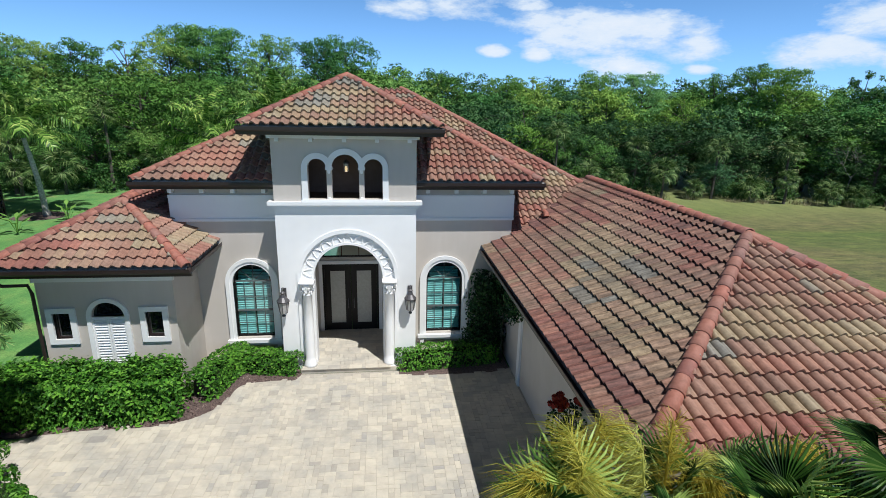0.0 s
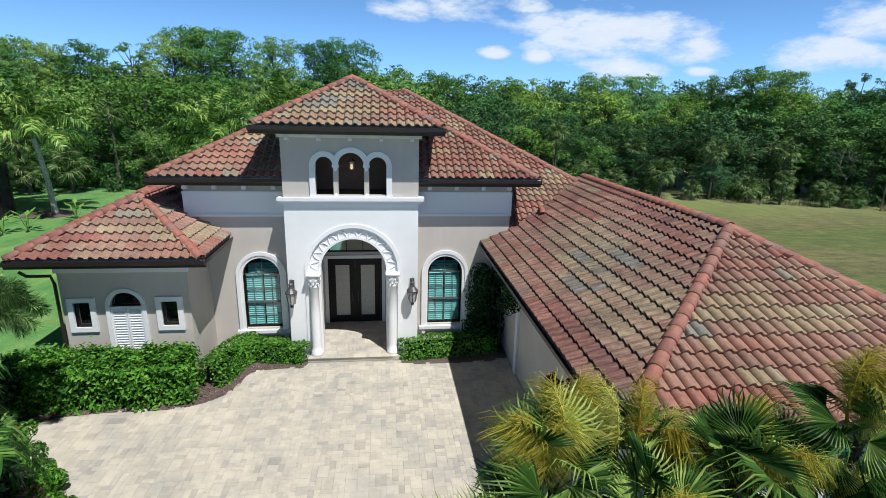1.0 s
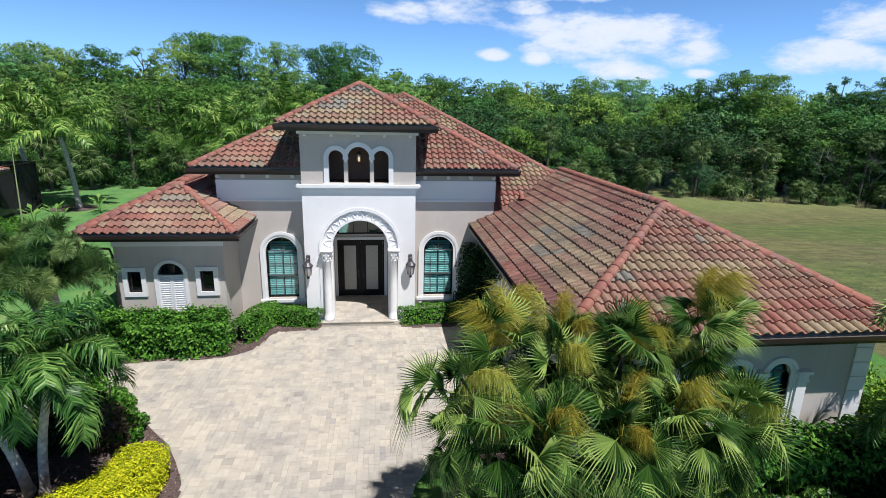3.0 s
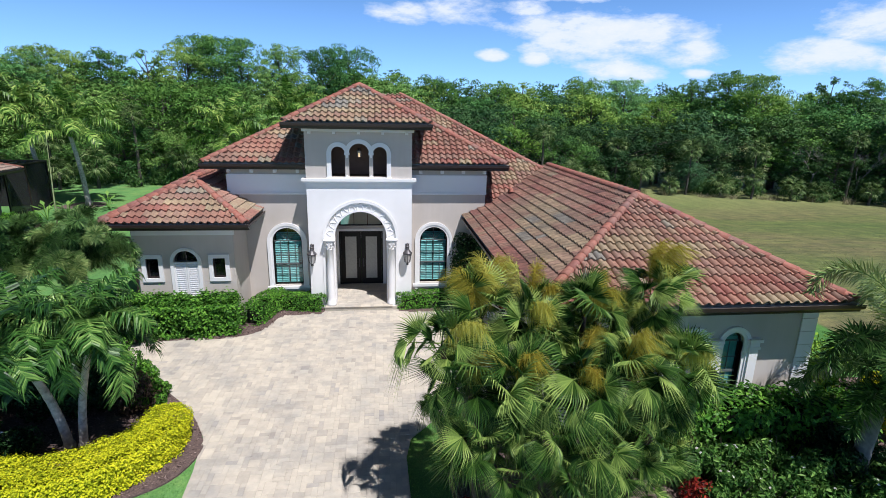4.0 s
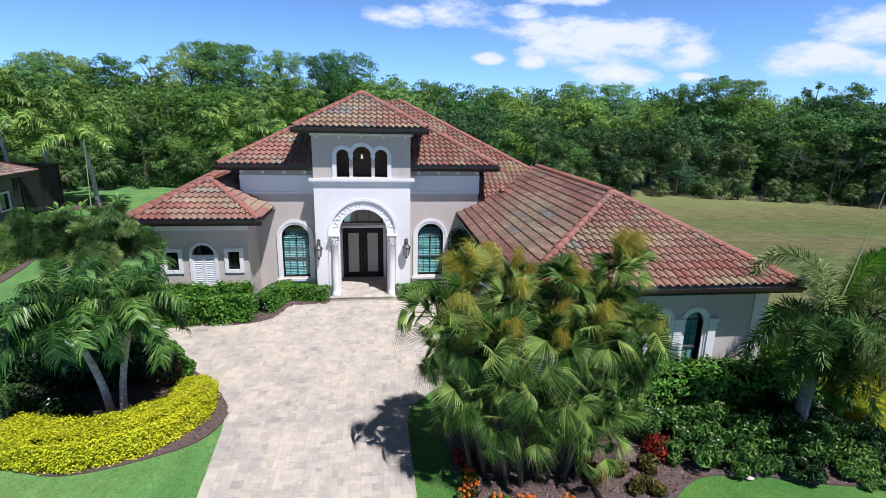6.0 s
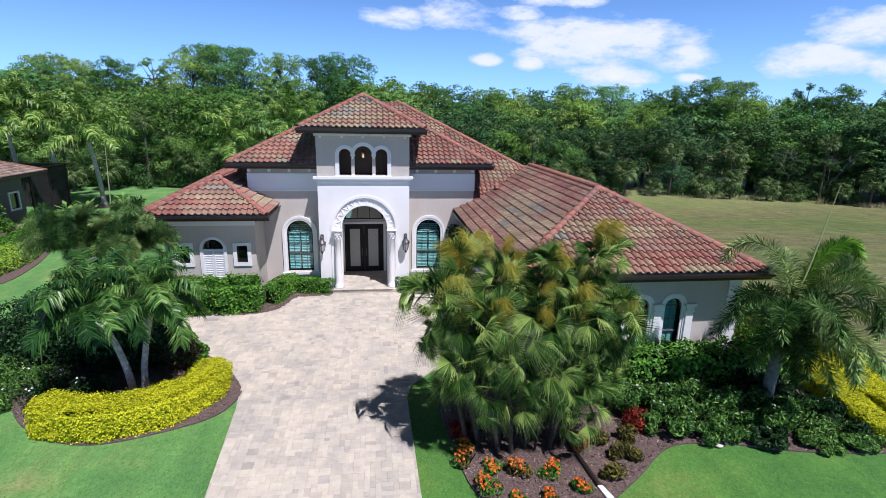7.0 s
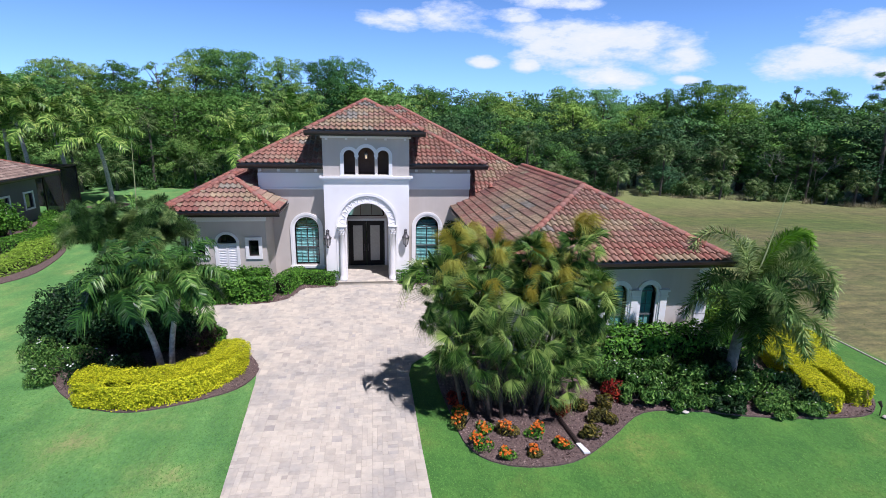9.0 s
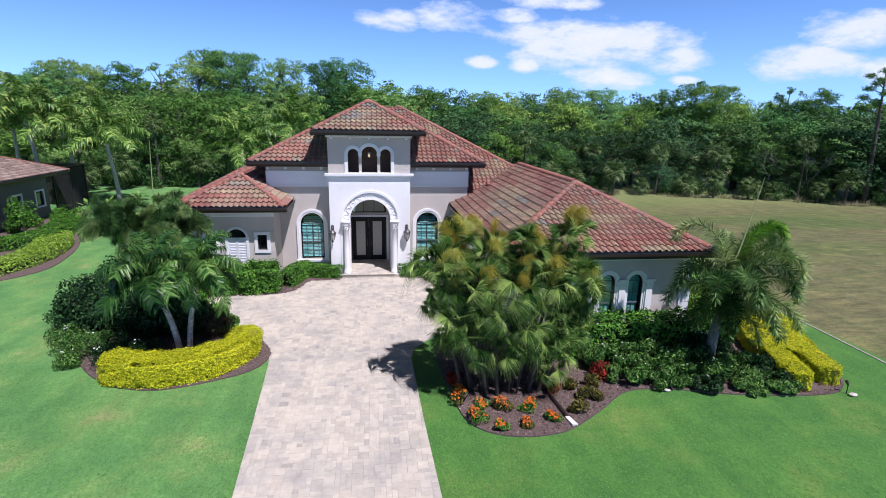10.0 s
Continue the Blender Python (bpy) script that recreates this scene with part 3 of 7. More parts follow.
# porch
part("porch_floor", boxes((CX - 1.85, CX + 1.85, 0.0, 2.6, 0.0, 0.15)), M["paver_joined"], house, "paver-clad porch floor")
part("porch_step", boxes((CX - 1.5, CX + 1.5, -0.36, -0.003, 0.0, 0.15)), M["paver_joined"], house)
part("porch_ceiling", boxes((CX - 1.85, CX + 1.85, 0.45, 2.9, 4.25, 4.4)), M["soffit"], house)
DY = 2.5
DCX = CX - 0.10
door_holes = [(DCX - 0.98, DCX + 0.98, 0.15, 2.68, False), (DCX - 0.98, DCX + 0.98, 2.92, 2.95, True)]
part("door_wall", wall_mesh(CX - 1.86, CX + 1.86, 0.15, 4.25, DY, DY + 0.2, door_holes), M["stucco"], house)
bm = boxes((DCX - 1.10, DCX - 0.98, DY - 0.05, DY - 0.003, 0.15, 2.80), (DCX + 0.98, DCX + 1.10, DY - 0.05, DY - 0.003, 0.15, 2.80), (DCX - 0.98, DCX + 0.98, DY - 0.05, DY - 0.003, 2.68, 2.80))
door = part("double_door", bm, M["trim"], house, "black double door with two frosted glass panels")
part("door_frame", boxes((DCX - 0.98, DCX - 0.92, DY, DY + 0.15, 0.15, 2.68), (DCX + 0.92, DCX + 0.98, DY, DY + 0.15, 0.15, 2.68), (DCX - 0.92, DCX + 0.92, DY, DY + 0.15, 2.62, 2.68)), M["door"], door)
for s in (-1, 1):
    a, b = sorted((DCX + s * 0.008, DCX + s * 0.915))
    g = 0.20
    part("door_leaf", boxes((a, a + g, DY + 0.03, DY + 0.08, 0.17, 2.61), (b - g, b, DY + 0.03, DY + 0.08, 0.17, 2.61), (a + g, b - g, DY + 0.03, DY + 0.08, 0.17, 0.44), (a + g, b - g, DY + 0.03, DY + 0.08, 2.41, 2.61)), M["door"], door)
    part("glass_panel", boxes((a + g, b - g, DY + 0.045, DY + 0.06, 0.44, 2.41)), M["frost"], door, "frosted glass")
    bm = bmesh.new()
    x = DCX + s * 0.10
    tube(bm, [(x, DY + 0.03, 1.0), (x, DY - 0.04, 1.02), (x, DY - 0.04, 1.36), (x, DY + 0.03, 1.38)], 0.014, 6)
    part("door_handle", bm, M["iron"], door)
bm = bmesh.new()
arch_band(bm, DCX, 2.95, 2.95, 0.90, 0.98, DY, DY + 0.12, 24)
transom = part("transom_window", bm, M["door"], house, "arched transom window over the door")
bm = bmesh.new()
arch_pane(bm, DCX, 2.95, 2.95, 0.93, DY + 0.08)
part("pane", bm, M["glass"], transom).visible_shadow = False
for x in (-0.3, 0.3):
    part("muntin", boxes((DCX + x - 0.012, DCX + x + 0.012, DY + 0.04, DY + 0.07, 2.95, 3.8)), M["door"], transom)
part("muntin", boxes((DCX - 0.92, DCX + 0.92, DY + 0.04, DY + 0.072, 2.925, 2.97)), M["door"], transom)


# windows
def louvres(bm, x0, x1, z0, z1, y, step=0.065, depth=0.05):
    n = int((z1 - z0) / step)
    for k in range(n):
        z = z0 + (k + 0.5) * (z1 - z0) / n
        v = [bm.verts.new(p) for p in ((x0, y, z - 0.022), (x1, y, z - 0.022), (x1, y + depth, z + 0.022), (x0, y + depth, z + 0.022))]
        w = [bm.verts.new(p) for p in ((x0, y, z - 0.010), (x1, y, z - 0.010), (x1, y + depth, z + 0.034), (x0, y + depth, z + 0.034))]
        bm.faces.new(v[::-1]); bm.faces.new(w)
        bm.faces.new((v[0], v[1], w[1], w[0])); bm.faces.new((v[2], v[3], w[3], w[2]))


def arched_window(cx, y, z0, spring, r, trim, blind=0.0, sill=True, label="arched window with white surround and teal glass", fan=True):
    bm = bmesh.new()
    arch_band(bm, cx, z0 - 0.04, spring, r, r + trim * 0.45, y - 0.045, y + 0.10, 28)
    arch_band(bm, cx, z0 - 0.04, spring, r + trim * 0.45, r + trim, y - 0.075, y - 0.003, 28)
    w = part("window", bm, M["trim"], house, label)
    bm = bmesh.new()
    arch_band(bm, cx, z0, spring, r - 0.045, r, y + 0.10, y + 0.16, 24)
    box(bm, cx - r, cx + r, y + 0.10, y + 0.16, z0, z0 + 0.05)
    part("window_frame", bm, M["door"], w)
    bm = bmesh.new()
    mid = z0 + (spring - z0) * 0.48
    box(bm, cx - r + 0.045, cx + r - 0.045, y + 0.10, y + 0.15, mid - 0.028, mid + 0.028)
    box(bm, cx - r + 0.045, cx + r - 0.045, y + 0.11, y + 0.145, spring - 0.02, spring + 0.02)
    if fan:
        for k in range(1, 4):
            a = math.pi * k / 4
            tube(bm, [(cx, y + 0.13, spring), (cx + (r - 0.05) * math.cos(a), y + 0.13, spring + (r - 0.05) * math.sin(a))], 0.012, 4)
    for k in (-1, 0, 1):
        if r > 0.4 or k == 0:
            box(bm, cx + k * r * 0.5 - 0.008, cx + k * r * 0.5 + 0.008, y + 0.118, y + 0.14, z0 + 0.05, spring - 0.02)
    for zz in (0.25, 0.72):
        z = z0 + (spring - z0) * zz
        box(bm, cx - r + 0.045, cx + r - 0.045, y + 0.119, y + 0.139, z - 0.008, z + 0.008)
    part("muntin_grid", bm, M["muntin"], w)
    bm = bmesh.new()
    arch_pane(bm, cx, z0 + 0.03, spring, r - 0.03, y + 0.135)
    part("pane", bm, M["glass"] if fan else M["glass_pale"], w).visible_shadow = False
    bm = bmesh.new()
    if blind:
        louvres(bm, cx - r + 0.05, cx - 0.03, z0 + 0.06, spring - 0.04, y + 0.17, 0.075, 0.055)
        louvres(bm, cx + 0.03, cx + r - 0.05, z0 + 0.06, spring - 0.04, y + 0.17, 0.075, 0.055)
        louvres(bm, cx - r * 0.8, cx + r * 0.8, spring + 0.0, spring + r * 0.62, y + 0.19, 0.075, 0.055)
        part("shutter", bm, M["louvre"], w)
        if not fan:
            part("blind", boxes((cx - r + 0.05, cx + r - 0.05, y + 0.155, y + 0.165, z0 + 0.05, spring + r * 0.4)), M["blind"], w, "pale drawn blind")
    else:
        bm.free()
    # a near-black panel in place of the unlit room
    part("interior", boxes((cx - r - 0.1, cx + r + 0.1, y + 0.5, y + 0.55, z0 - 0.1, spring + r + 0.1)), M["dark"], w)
    if sill:
        part("window_sill", boxes((cx - r - trim - 0.07, cx + r + trim + 0.07, y - 0.14, y - 0.003, z0 - 0.15, z0 - 0.045), (cx - r - trim - 0.03, cx + r + trim + 0.03, y - 0.09, y - 0.003, z0 - 0.24, z0 - 0.15)), M["trim"], w)
        for s in (-1, 1):
            x = cx + s * (r + trim - 0.08)
            part("bracket", boxes((x - 0.06, x + 0.06, y - 0.10, y - 0.003, z0 - 0.36, z0 - 0.24)), M["trim"], w)
    return w


arched_window(CX - WIN_X, WALL_Y, WIN_Z, WIN_SPRING, WIN_R, 0.21, blind=1)
arched_window(CX + WIN_X, WALL_Y, WIN_Z, WIN_SPRING, WIN_R, 0.21, blind=1)

# left wing
LX0, LX1, LY, LZ = -8.0, -4.55, -1.15, 3.62
LC = -6.3
lw_holes = [(LC - 1.40, LC - 0.96, 1.78, 2.53, False), (LC - 0.43, LC + 0.43, 0.15, 2.39, True), (LC + 0.96, LC + 1.40, 1.78, 2.53, False)]
part("wing_wall", wall_mesh(LX0, LX1, 0, LZ, LY, LY + 0.2, lw_holes), M["stucco"], house)
part("wing_wall", boxes((LX1 - 0.2, LX1, LY + 0.2, WALL_Y, 0, LZ)), M["stucco"], house)
part("wing_wall", boxes((LX0, LX0 + 0.2, LY + 0.2, 9.5, 0, LZ)), M["stucco"], house)
part("wing_trim", boxes((LX0 - 0.05, LX1 + 0.05, LY - 0.06, LY - 0.003, LZ - 0.20, LZ)), M["trim"], house)
for s in (-1, 1):
    x = LC + s * 1.18
    bm = boxes((x - 0.37, x - 0.22, LY - 0.06, LY + 0.06, 1.64, 2.67), (x + 0.22, x + 0.37, LY - 0.06, LY + 0.06, 1.64, 2.67), (x - 0.22, x + 0.22, LY - 0.06, LY + 0.06, 2.53, 2.67), (x - 0.22, x + 0.22, LY - 0.06, LY + 0.06, 1.64, 1.78))
    w = part("small_window", bm, M["trim"], house, "small square window in a thick white surround")
    part("pane", boxes((x - 0.22, x + 0.22, LY + 0.09, LY + 0.10, 1.78, 2.53)), M["glass_dark"], w)
    part("window_frame", boxes((x - 0.22, x - 0.18, LY + 0.06, LY + 0.12, 1.78, 2.53), (x + 0.18, x + 0.22, LY + 0.06, LY + 0.12, 1.78, 2.53), (x - 0.18, x + 0.18, LY + 0.06, LY + 0.12, 2.49, 2.53), (x - 0.18, x + 0.18, LY + 0.06, LY + 0.12, 1.78, 1.82)), M["gutter"], w)
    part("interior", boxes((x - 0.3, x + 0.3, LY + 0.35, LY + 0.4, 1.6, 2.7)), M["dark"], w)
bm = bmesh.new()
arch_band(bm, LC, 0.1, 2.39, 0.43, 0.545, LY - 0.06, LY - 0.003, 24)
w = part("louvred_door", bm, M["trim"], house, "white louvred shutters below an arched dark light")
bm = bmesh.new()
arch_pane(bm, LC, 2.39, 2.39, 0.43, LY + 0.10)
part("pane", bm, M["glass_dark"], w)
for s in (-1, 1):
    a, b = sorted((LC + s * 0.006, LC + s * 0.428))
    bm = boxes((a, a + 0.05, LY - 0.02, LY + 0.03, 0.15, 2.39), (b - 0.05, b, LY - 0.02, LY + 0.03, 0.15, 2.39), (a + 0.05, b - 0.05, LY - 0.02, LY + 0.03, 2.32, 2.39), (a + 0.05, b - 0.05, LY - 0.02, LY + 0.03, 0.15, 0.24))
    louvres(bm, a + 0.05, b - 0.05, 0.24, 2.32, LY - 0.018, 0.08, 0.04)
    part("shutter", bm, M["louvre"], w)
    part("shutter_back", boxes((a + 0.05, b - 0.05, LY + 0.024, LY + 0.034, 0.24, 2.32)), M["louvre"], w)
bm = bmesh.new()
tube(bm, [(-8.55, -1.72, 3.62), (-8.5, -1.55, 3.45), (-8.12, -1.22, 3.35), (-8.06, -1.2, 3.1), (-8.06, -1.2, 0.1)], 0.045, 8)
part("downspout", bm, M["gutter"], house)

# right wing
RX0, RX1, RY, RZ = 5.15, 12.10, -9.15, 3.42
wing_windows = (7.74, 8.80, 9.89)
rw_holes = [window_hole(x, 0.72, 2.38, 0.28) for x in wing_windows]
part("garage_wall", wall_mesh(RX0, RX1, 0, RZ, RY, RY + 0.2, rw_holes), M["stucco"], house)
part("garage_wall", boxes((RX0, RX0 + 0.2, RY + 0.2, 1.0, 0, RZ)), M["stucco"], house)
part("garage_wall", boxes((RX1 - 0.2, RX1, RY + 0.2, 8.0, 0, RZ)), M["stucco"], house)
part("wing_trim", boxes((RX0 - 0.05, RX1 + 0.05, RY - 0.06, RY - 0.003, RZ - 0.2, RZ)), M["trim"], house)
part("wing_trim", boxes((RX0 - 0.06, RX0 - 0.003, RY, 0.7, RZ - 0.2, RZ)), M["trim"], house)
for x in wing_windows:
    arched_window(x, RY, 0.72, 2.38, 0.28, 0.17, blind=1, sill=False, label="narrow arched window with white surround", fan=False)
for x in (7.21, 8.27, 9.345, 10.42):
    bm = boxes((x - 0.12, x + 0.12, RY - 0.12, RY - 0.003, 0.6, 2.22), (x - 0.15, x + 0.15, RY - 0.15, RY - 0.003, 2.22, 2.28), (x - 0.13, x + 0.13, RY - 0.13, RY - 0.003, 2.28, 2.42), (x - 0.18, x + 0.18, RY - 0.18, RY - 0.003, 2.42, 2.5))
    part("pilaster", bm, M["trim"], house, "white pilaster between the windows")
for k in range(9):
    part("quoin", boxes((RX1 - 0.40, RX1 + 0.03, RY - 0.035, RY - 0.003, 0.05 + k * 0.37, 0.40 + k * 0.37)), M["trim"], house)
part("window_sill", boxes((7.1, 10.75, RY - 0.2, RY - 0.003, 0.5, 0.6)), M["trim"], house)
part("garage_door_casing", boxes((RX0 - 0.07, RX0 - 0.003, -1.62, -1.38, 0, 2.5)), M["trim"], house)


# ---- roofs ----
TILE_W, TILE_E = 0.252, 0.345
PROFILE = [(0.0, -0.022), (0.03, 0.012), (0.11, 0.044), (0.22, 0.066), (0.33, 0.073), (0.44, 0.066), (0.55, 0.040), (0.65, 0.010), (0.80, -0.004), (0.955, 0.004), (1.0, -0.022)]


def tile_rows(u0, s0, clamp=None, jitter=0.0, s_top=1e9):
    """Points of one tile in slope coordinates (u, s, height), the lip below, then the top."""
    rows = []
    for s, lift in ((s0 - 0.028, 0.034), (s0 - 0.03, 0.072), (s0 - 0.03, 0.072), (min(s0 + TILE_E + 0.02, s_top), 0.004)):
        row = []
        for f, h in PROFILE:
            u = u0 + f * TILE_W
            if clamp:
                lo, hi = clamp(s)
                u = min(max(u, lo), hi)
            row.append((u, s, h + lift + jitter))
        rows.append(row)
    return rows


def tile_faces(base):
    n = len(PROFILE)
    return [(base + r * n + k, base + r * n + k + 1, base + (r + 1) * n + k + 1, base + (r + 1) * n + k) for r in (0, 2) for k in range(n - 1)]


unit_tile = raw_mesh("roof_tile", [p for row in tile_rows(0, 0) for p in row], tile_faces(0), M["tile"], True)


def tiled_slope(roof, corner, along, inward, width, run, left, right, single=None, pitch=PITCH, worn=0.2):
    """Tiles on one slope. corner: its lower left corner as seen from outside; left, right: bounds of u at a horizontal run v."""
    a, i = Vector(along), Vector(inward)
    cos = 1 / math.sqrt(1 + pitch * pitch)
    up = (i + Vector((0, 0, pitch))).normalized()
    nrm = a.cross(up)
    to_world = Matrix((a, up, nrm)).transposed().to_4x4()
    to_world.translation = Vector(corner)
    verts, faces, singles, tones, lays = [], [], [], [], []
    rng = random.Random(int(abs(corner[0] * 97 + corner[1] * 31)) + 5)
    for k in range(int(run / cos / TILE_E) + 1):
        s = k * TILE_E
        v = s * cos
        lo, hi = left(v), right(v)
        if hi - lo < 0.1 or run / cos - s < 0.06:
            continue
        j0 = math.floor(lo / TILE_W)
        j1 = math.ceil(hi / TILE_W)
        left_in_run, batch = 0, 0.4
        for j in range(j0, j1):
            u = j * TILE_W
            if left_in_run == 0:
                left_in_run = rng.randint(1, 6)
                batch = 0.38 + 0.44 * noise.noise(Vector((u * 0.22 + corner[0] * 3.1, s * 0.42 + corner[1] * 1.7, 4.4))) + rng.uniform(-0.20, 0.20) + 0.28 * (rng.random() < 0.10)
            left_in_run -= 1
            tone = min(max(batch + rng.uniform(-0.06, 0.06), 0.0), 1.0)
            vb = (s + TILE_E) * cos
            full = u >= max(left(v), left(vb)) and u + TILE_W <= min(right(v), right(vb))
            jit = rng.uniform(-0.004, 0.006)
            p = to_world @ Vector((u, s, 0))
            if full and single and single(p) and s + TILE_E < run / cos:
                singles.append((to_world @ Matrix.Translation((u, s, jit)), (tone, worn)))
                continue
            base = len(verts)
            clampf = None if full else (lambda q: (left(min(q * cos, run)), max(right(min(q * cos, run)), left(min(q * cos, run)))))
            rows = tile_rows(u, s, clampf, jit, run / cos)
            verts += [to_world @ Vector(q) for row in rows for q in row]
            lays += [c for row in rows for q in row for c in (q[0], q[1], k * 3.7)]
            faces += tile_faces(base)
            tones += [tone] * (4 * len(PROFILE))
    if verts:
        me = raw_mesh("tile_field", verts, faces, M["tile_joined"], True)
        me.attributes.new("batch", "FLOAT", "POINT").data.foreach_set("value", tones)
        me.attributes.new("worn", "FLOAT", "POINT").data.foreach_set("value", [worn] * len(verts))
        me.attributes.new("lay", "FLOAT_VECTOR", "POINT").data.foreach_set("vector", lays)
        ob = put("tile_field", me, roof)
        ob["kind"] = "stuff"
    return singles


def cap_unit():
    bm = bmesh.new()
    rings = []
    for s, r in ((0.0, 0.118), (0.0, 0.142), (0.43, 0.112)):
        rings.append([bm.verts.new((r * math.cos(a), s, r * 0.85 * math.sin(a))) for a in [math.pi * q / 8 for q in range(9)]])
    for r0, r1 in zip(rings, rings[1:]):
        for q in range(8):
            bm.faces.new((r0[q + 1], r0[q], r1[q], r1[q + 1]))
    return mesh_of("ridge_cap", bm, M["cap"], True)


unit_cap = cap_unit()
late = []  # caps and single tiles are linked last


def caps(roof, p, q):
    """Barrel caps from p (low) to q (high)."""
    p, q = Vector(p), Vector(q)
    d = (q - p).normalized()
    side = d.cross(Vector((0, 0, 1))).normalized()
    up = side.cross(d)
    n = max(1, round((q - p).length / 0.37))
    step = (q - p).length / n
    rng = random.Random(int(abs(p.x * 51 + p.y * 17)) + 3)
    for k in range(n):
        m = Matrix((side, d, up)).transposed().to_4x4()
        m.translation = p + d * (k * step - 0.03) + up * (0.015 + rng.uniform(-0.006, 0.006))
        late.append(("ridge_cap", unit_cap, roof, m, (1.0, 0.3)))


def gutter_run(bm, p, q, out):
    """A half-round-edged gutter with its fascia from p to q; out: unit way outwards."""
    p, q, o = Vector(p), Vector(q), Vector(out)
    prof = [(-0.06, -0.24), (0.0, -0.24), (0.012, -0.15), (0.09, -0.15), (0.125, -0.11), (0.13, -0.02), (0.115, -0.02), (0.10, -0.10), (0.0, -0.10), (-0.06, -0.02)]
    rings = [[bm.verts.new(c + o * a + Vector((0, 0, b))) for a, b in prof] for c in (p, q)]
    n = len(prof)
    for k in range(n):
        bm.faces.new((rings[0][k], rings[0][(k + 1) % n], rings[1][(k + 1) % n], rings[1][k]))
    bm.faces.new(rings[0])
    bm.faces.new(rings[1][::-1])


def hip_roof(name, x0, x1, y0, y1, ze, slopes, label, single=None, hips="FLFRBLBR", ridge=True, pitch=PITCH, gutters="FLR", owner=None, apex=None, back=0.0, worn=0.35):
    """A hip roof over a rectangle of eaves; slopes: which sides carry tiles (F front, L left, R right)."""
    hx, hy = (x1 - x0) / 2, (y1 - y0) / 2
    h = min(hx, hy)
    zt = ze + pitch * h
    if hy >= hx:
        ra, rb = Vector(((x0 + x1) / 2, y0 + h, zt)), Vector(((x0 + x1) / 2, y1 - h, zt))
    else:
        ra, rb = Vector((x0 + h, (y0 + y1) / 2, zt)), Vector((x1 - h, (y0 + y1) / 2, zt))
    if apex:
        ra, rb, zt = Vector(apex), Vector((apex[0], back, apex[2])), apex[2]
    bm = bmesh.new()
    lo = [bm.verts.new(p) for p in ((x0, y0, ze - 0.20), (x1, y0, ze - 0.20), (x1, y1, ze - 0.20), (x0, y1, ze - 0.20))]
    e = [bm.verts.new(p) for p in ((x0, y0, ze - 0.02), (x1, y0, ze - 0.02), (x1, y1, ze - 0.02), (x0, y1, ze - 0.02))]
    d = Vector((0, 0, -0.02))
    if (ra - rb).length < 1e-3:
        a = b = bm.verts.new(ra + d)
    else:
        a, b = bm.verts.new(ra + d), bm.verts.new(rb + d)
    bm.faces.new(lo[::-1])
    for k in range(4):
        bm.faces.new((lo[k], lo[(k + 1) % 4], e[(k + 1) % 4], e[k]))
    tri_or = (lambda *v: bm.faces.new(list(dict.fromkeys(v))))
    if hy >= hx:
        tri_or(e[0], e[1], a); tri_or(e[1], e[2], b, a); tri_or(e[2], e[3], b); tri_or(e[3], e[0], a, b)
    else:
        tri_or(e[0], e[1], b, a); tri_or(e[1], e[2], b); tri_or(e[2], e[3], a, b); tri_or(e[3], e[0], a)
    owner = owner or house
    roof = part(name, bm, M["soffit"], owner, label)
    wx, wy = x1 - x0, y1 - y0
    out = []
    if apex:
        # uneven hips: each slope has its own run and pitch
        front, west, east, rear = ra.y - y0, ra.x - x0, x1 - ra.x, y1 - rb.y
        rise = zt - ze
        out += tiled_slope(roof, (x0, y0, ze), (1, 0, 0), (0, 1, 0), wx, front, lambda v: v * west / front, lambda v: wx - v * east / front, single, rise / front)
        out += tiled_slope(roof, (x0, y1, ze), (0, -1, 0), (1, 0, 0), wy, west, lambda v: v * rear / west, lambda v: wy - v * front / west, single, rise / west, worn)
        out += tiled_slope(roof, (x1, y0, ze), (0, 1, 0), (-1, 0, 0), wy, east, lambda v: v * front / east, lambda v: wy - v * rear / east, single, rise / east)
        slopes = ""
    if "F" in slopes:
        out += tiled_slope(roof, (x0, y0, ze), (1, 0, 0), (0, 1, 0), wx, min(h, hy), lambda v: v, lambda v: wx - v, single, pitch)
    if "L" in slopes:
        out += tiled_slope(roof, (x0, y1, ze), (0, -1, 0), (1, 0, 0), wy, min(h, hx), lambda v: v, lambda v: wy - v, single, pitch)
    if "R" in slopes:
        out += tiled_slope(roof, (x1, y0, ze), (0, 1, 0), (-1, 0, 0), wy, min(h, hx), lambda v: v, lambda v: wy - v, single, pitch)
    for mtx, tone in out:
        late.append(("roof_tile", unit_tile, roof, mtx, tone))
    lift = Vector((0, 0, 0.03))
    left_top, right_top = (ra, ra) if hy >= hx else (ra, rb)
    if "FL" in hips:
        caps(roof, Vector((x0, y0, ze)) + lift, left_top + lift)
    if "FR" in hips:
        caps(roof, Vector((x1, y0, ze)) + lift, right_top + lift)
    if "BL" in hips:
        caps(roof, Vector((x0, y1, ze)) + lift, (rb if hy >= hx else ra) + lift)
    if "BR" in hips:
        caps(roof, Vector((x1, y1, ze)) + lift, rb + lift)
    if ridge and (ra - rb).length > 0.3:
        caps(roof, ra + lift * 1.8, rb + lift * 1.8)
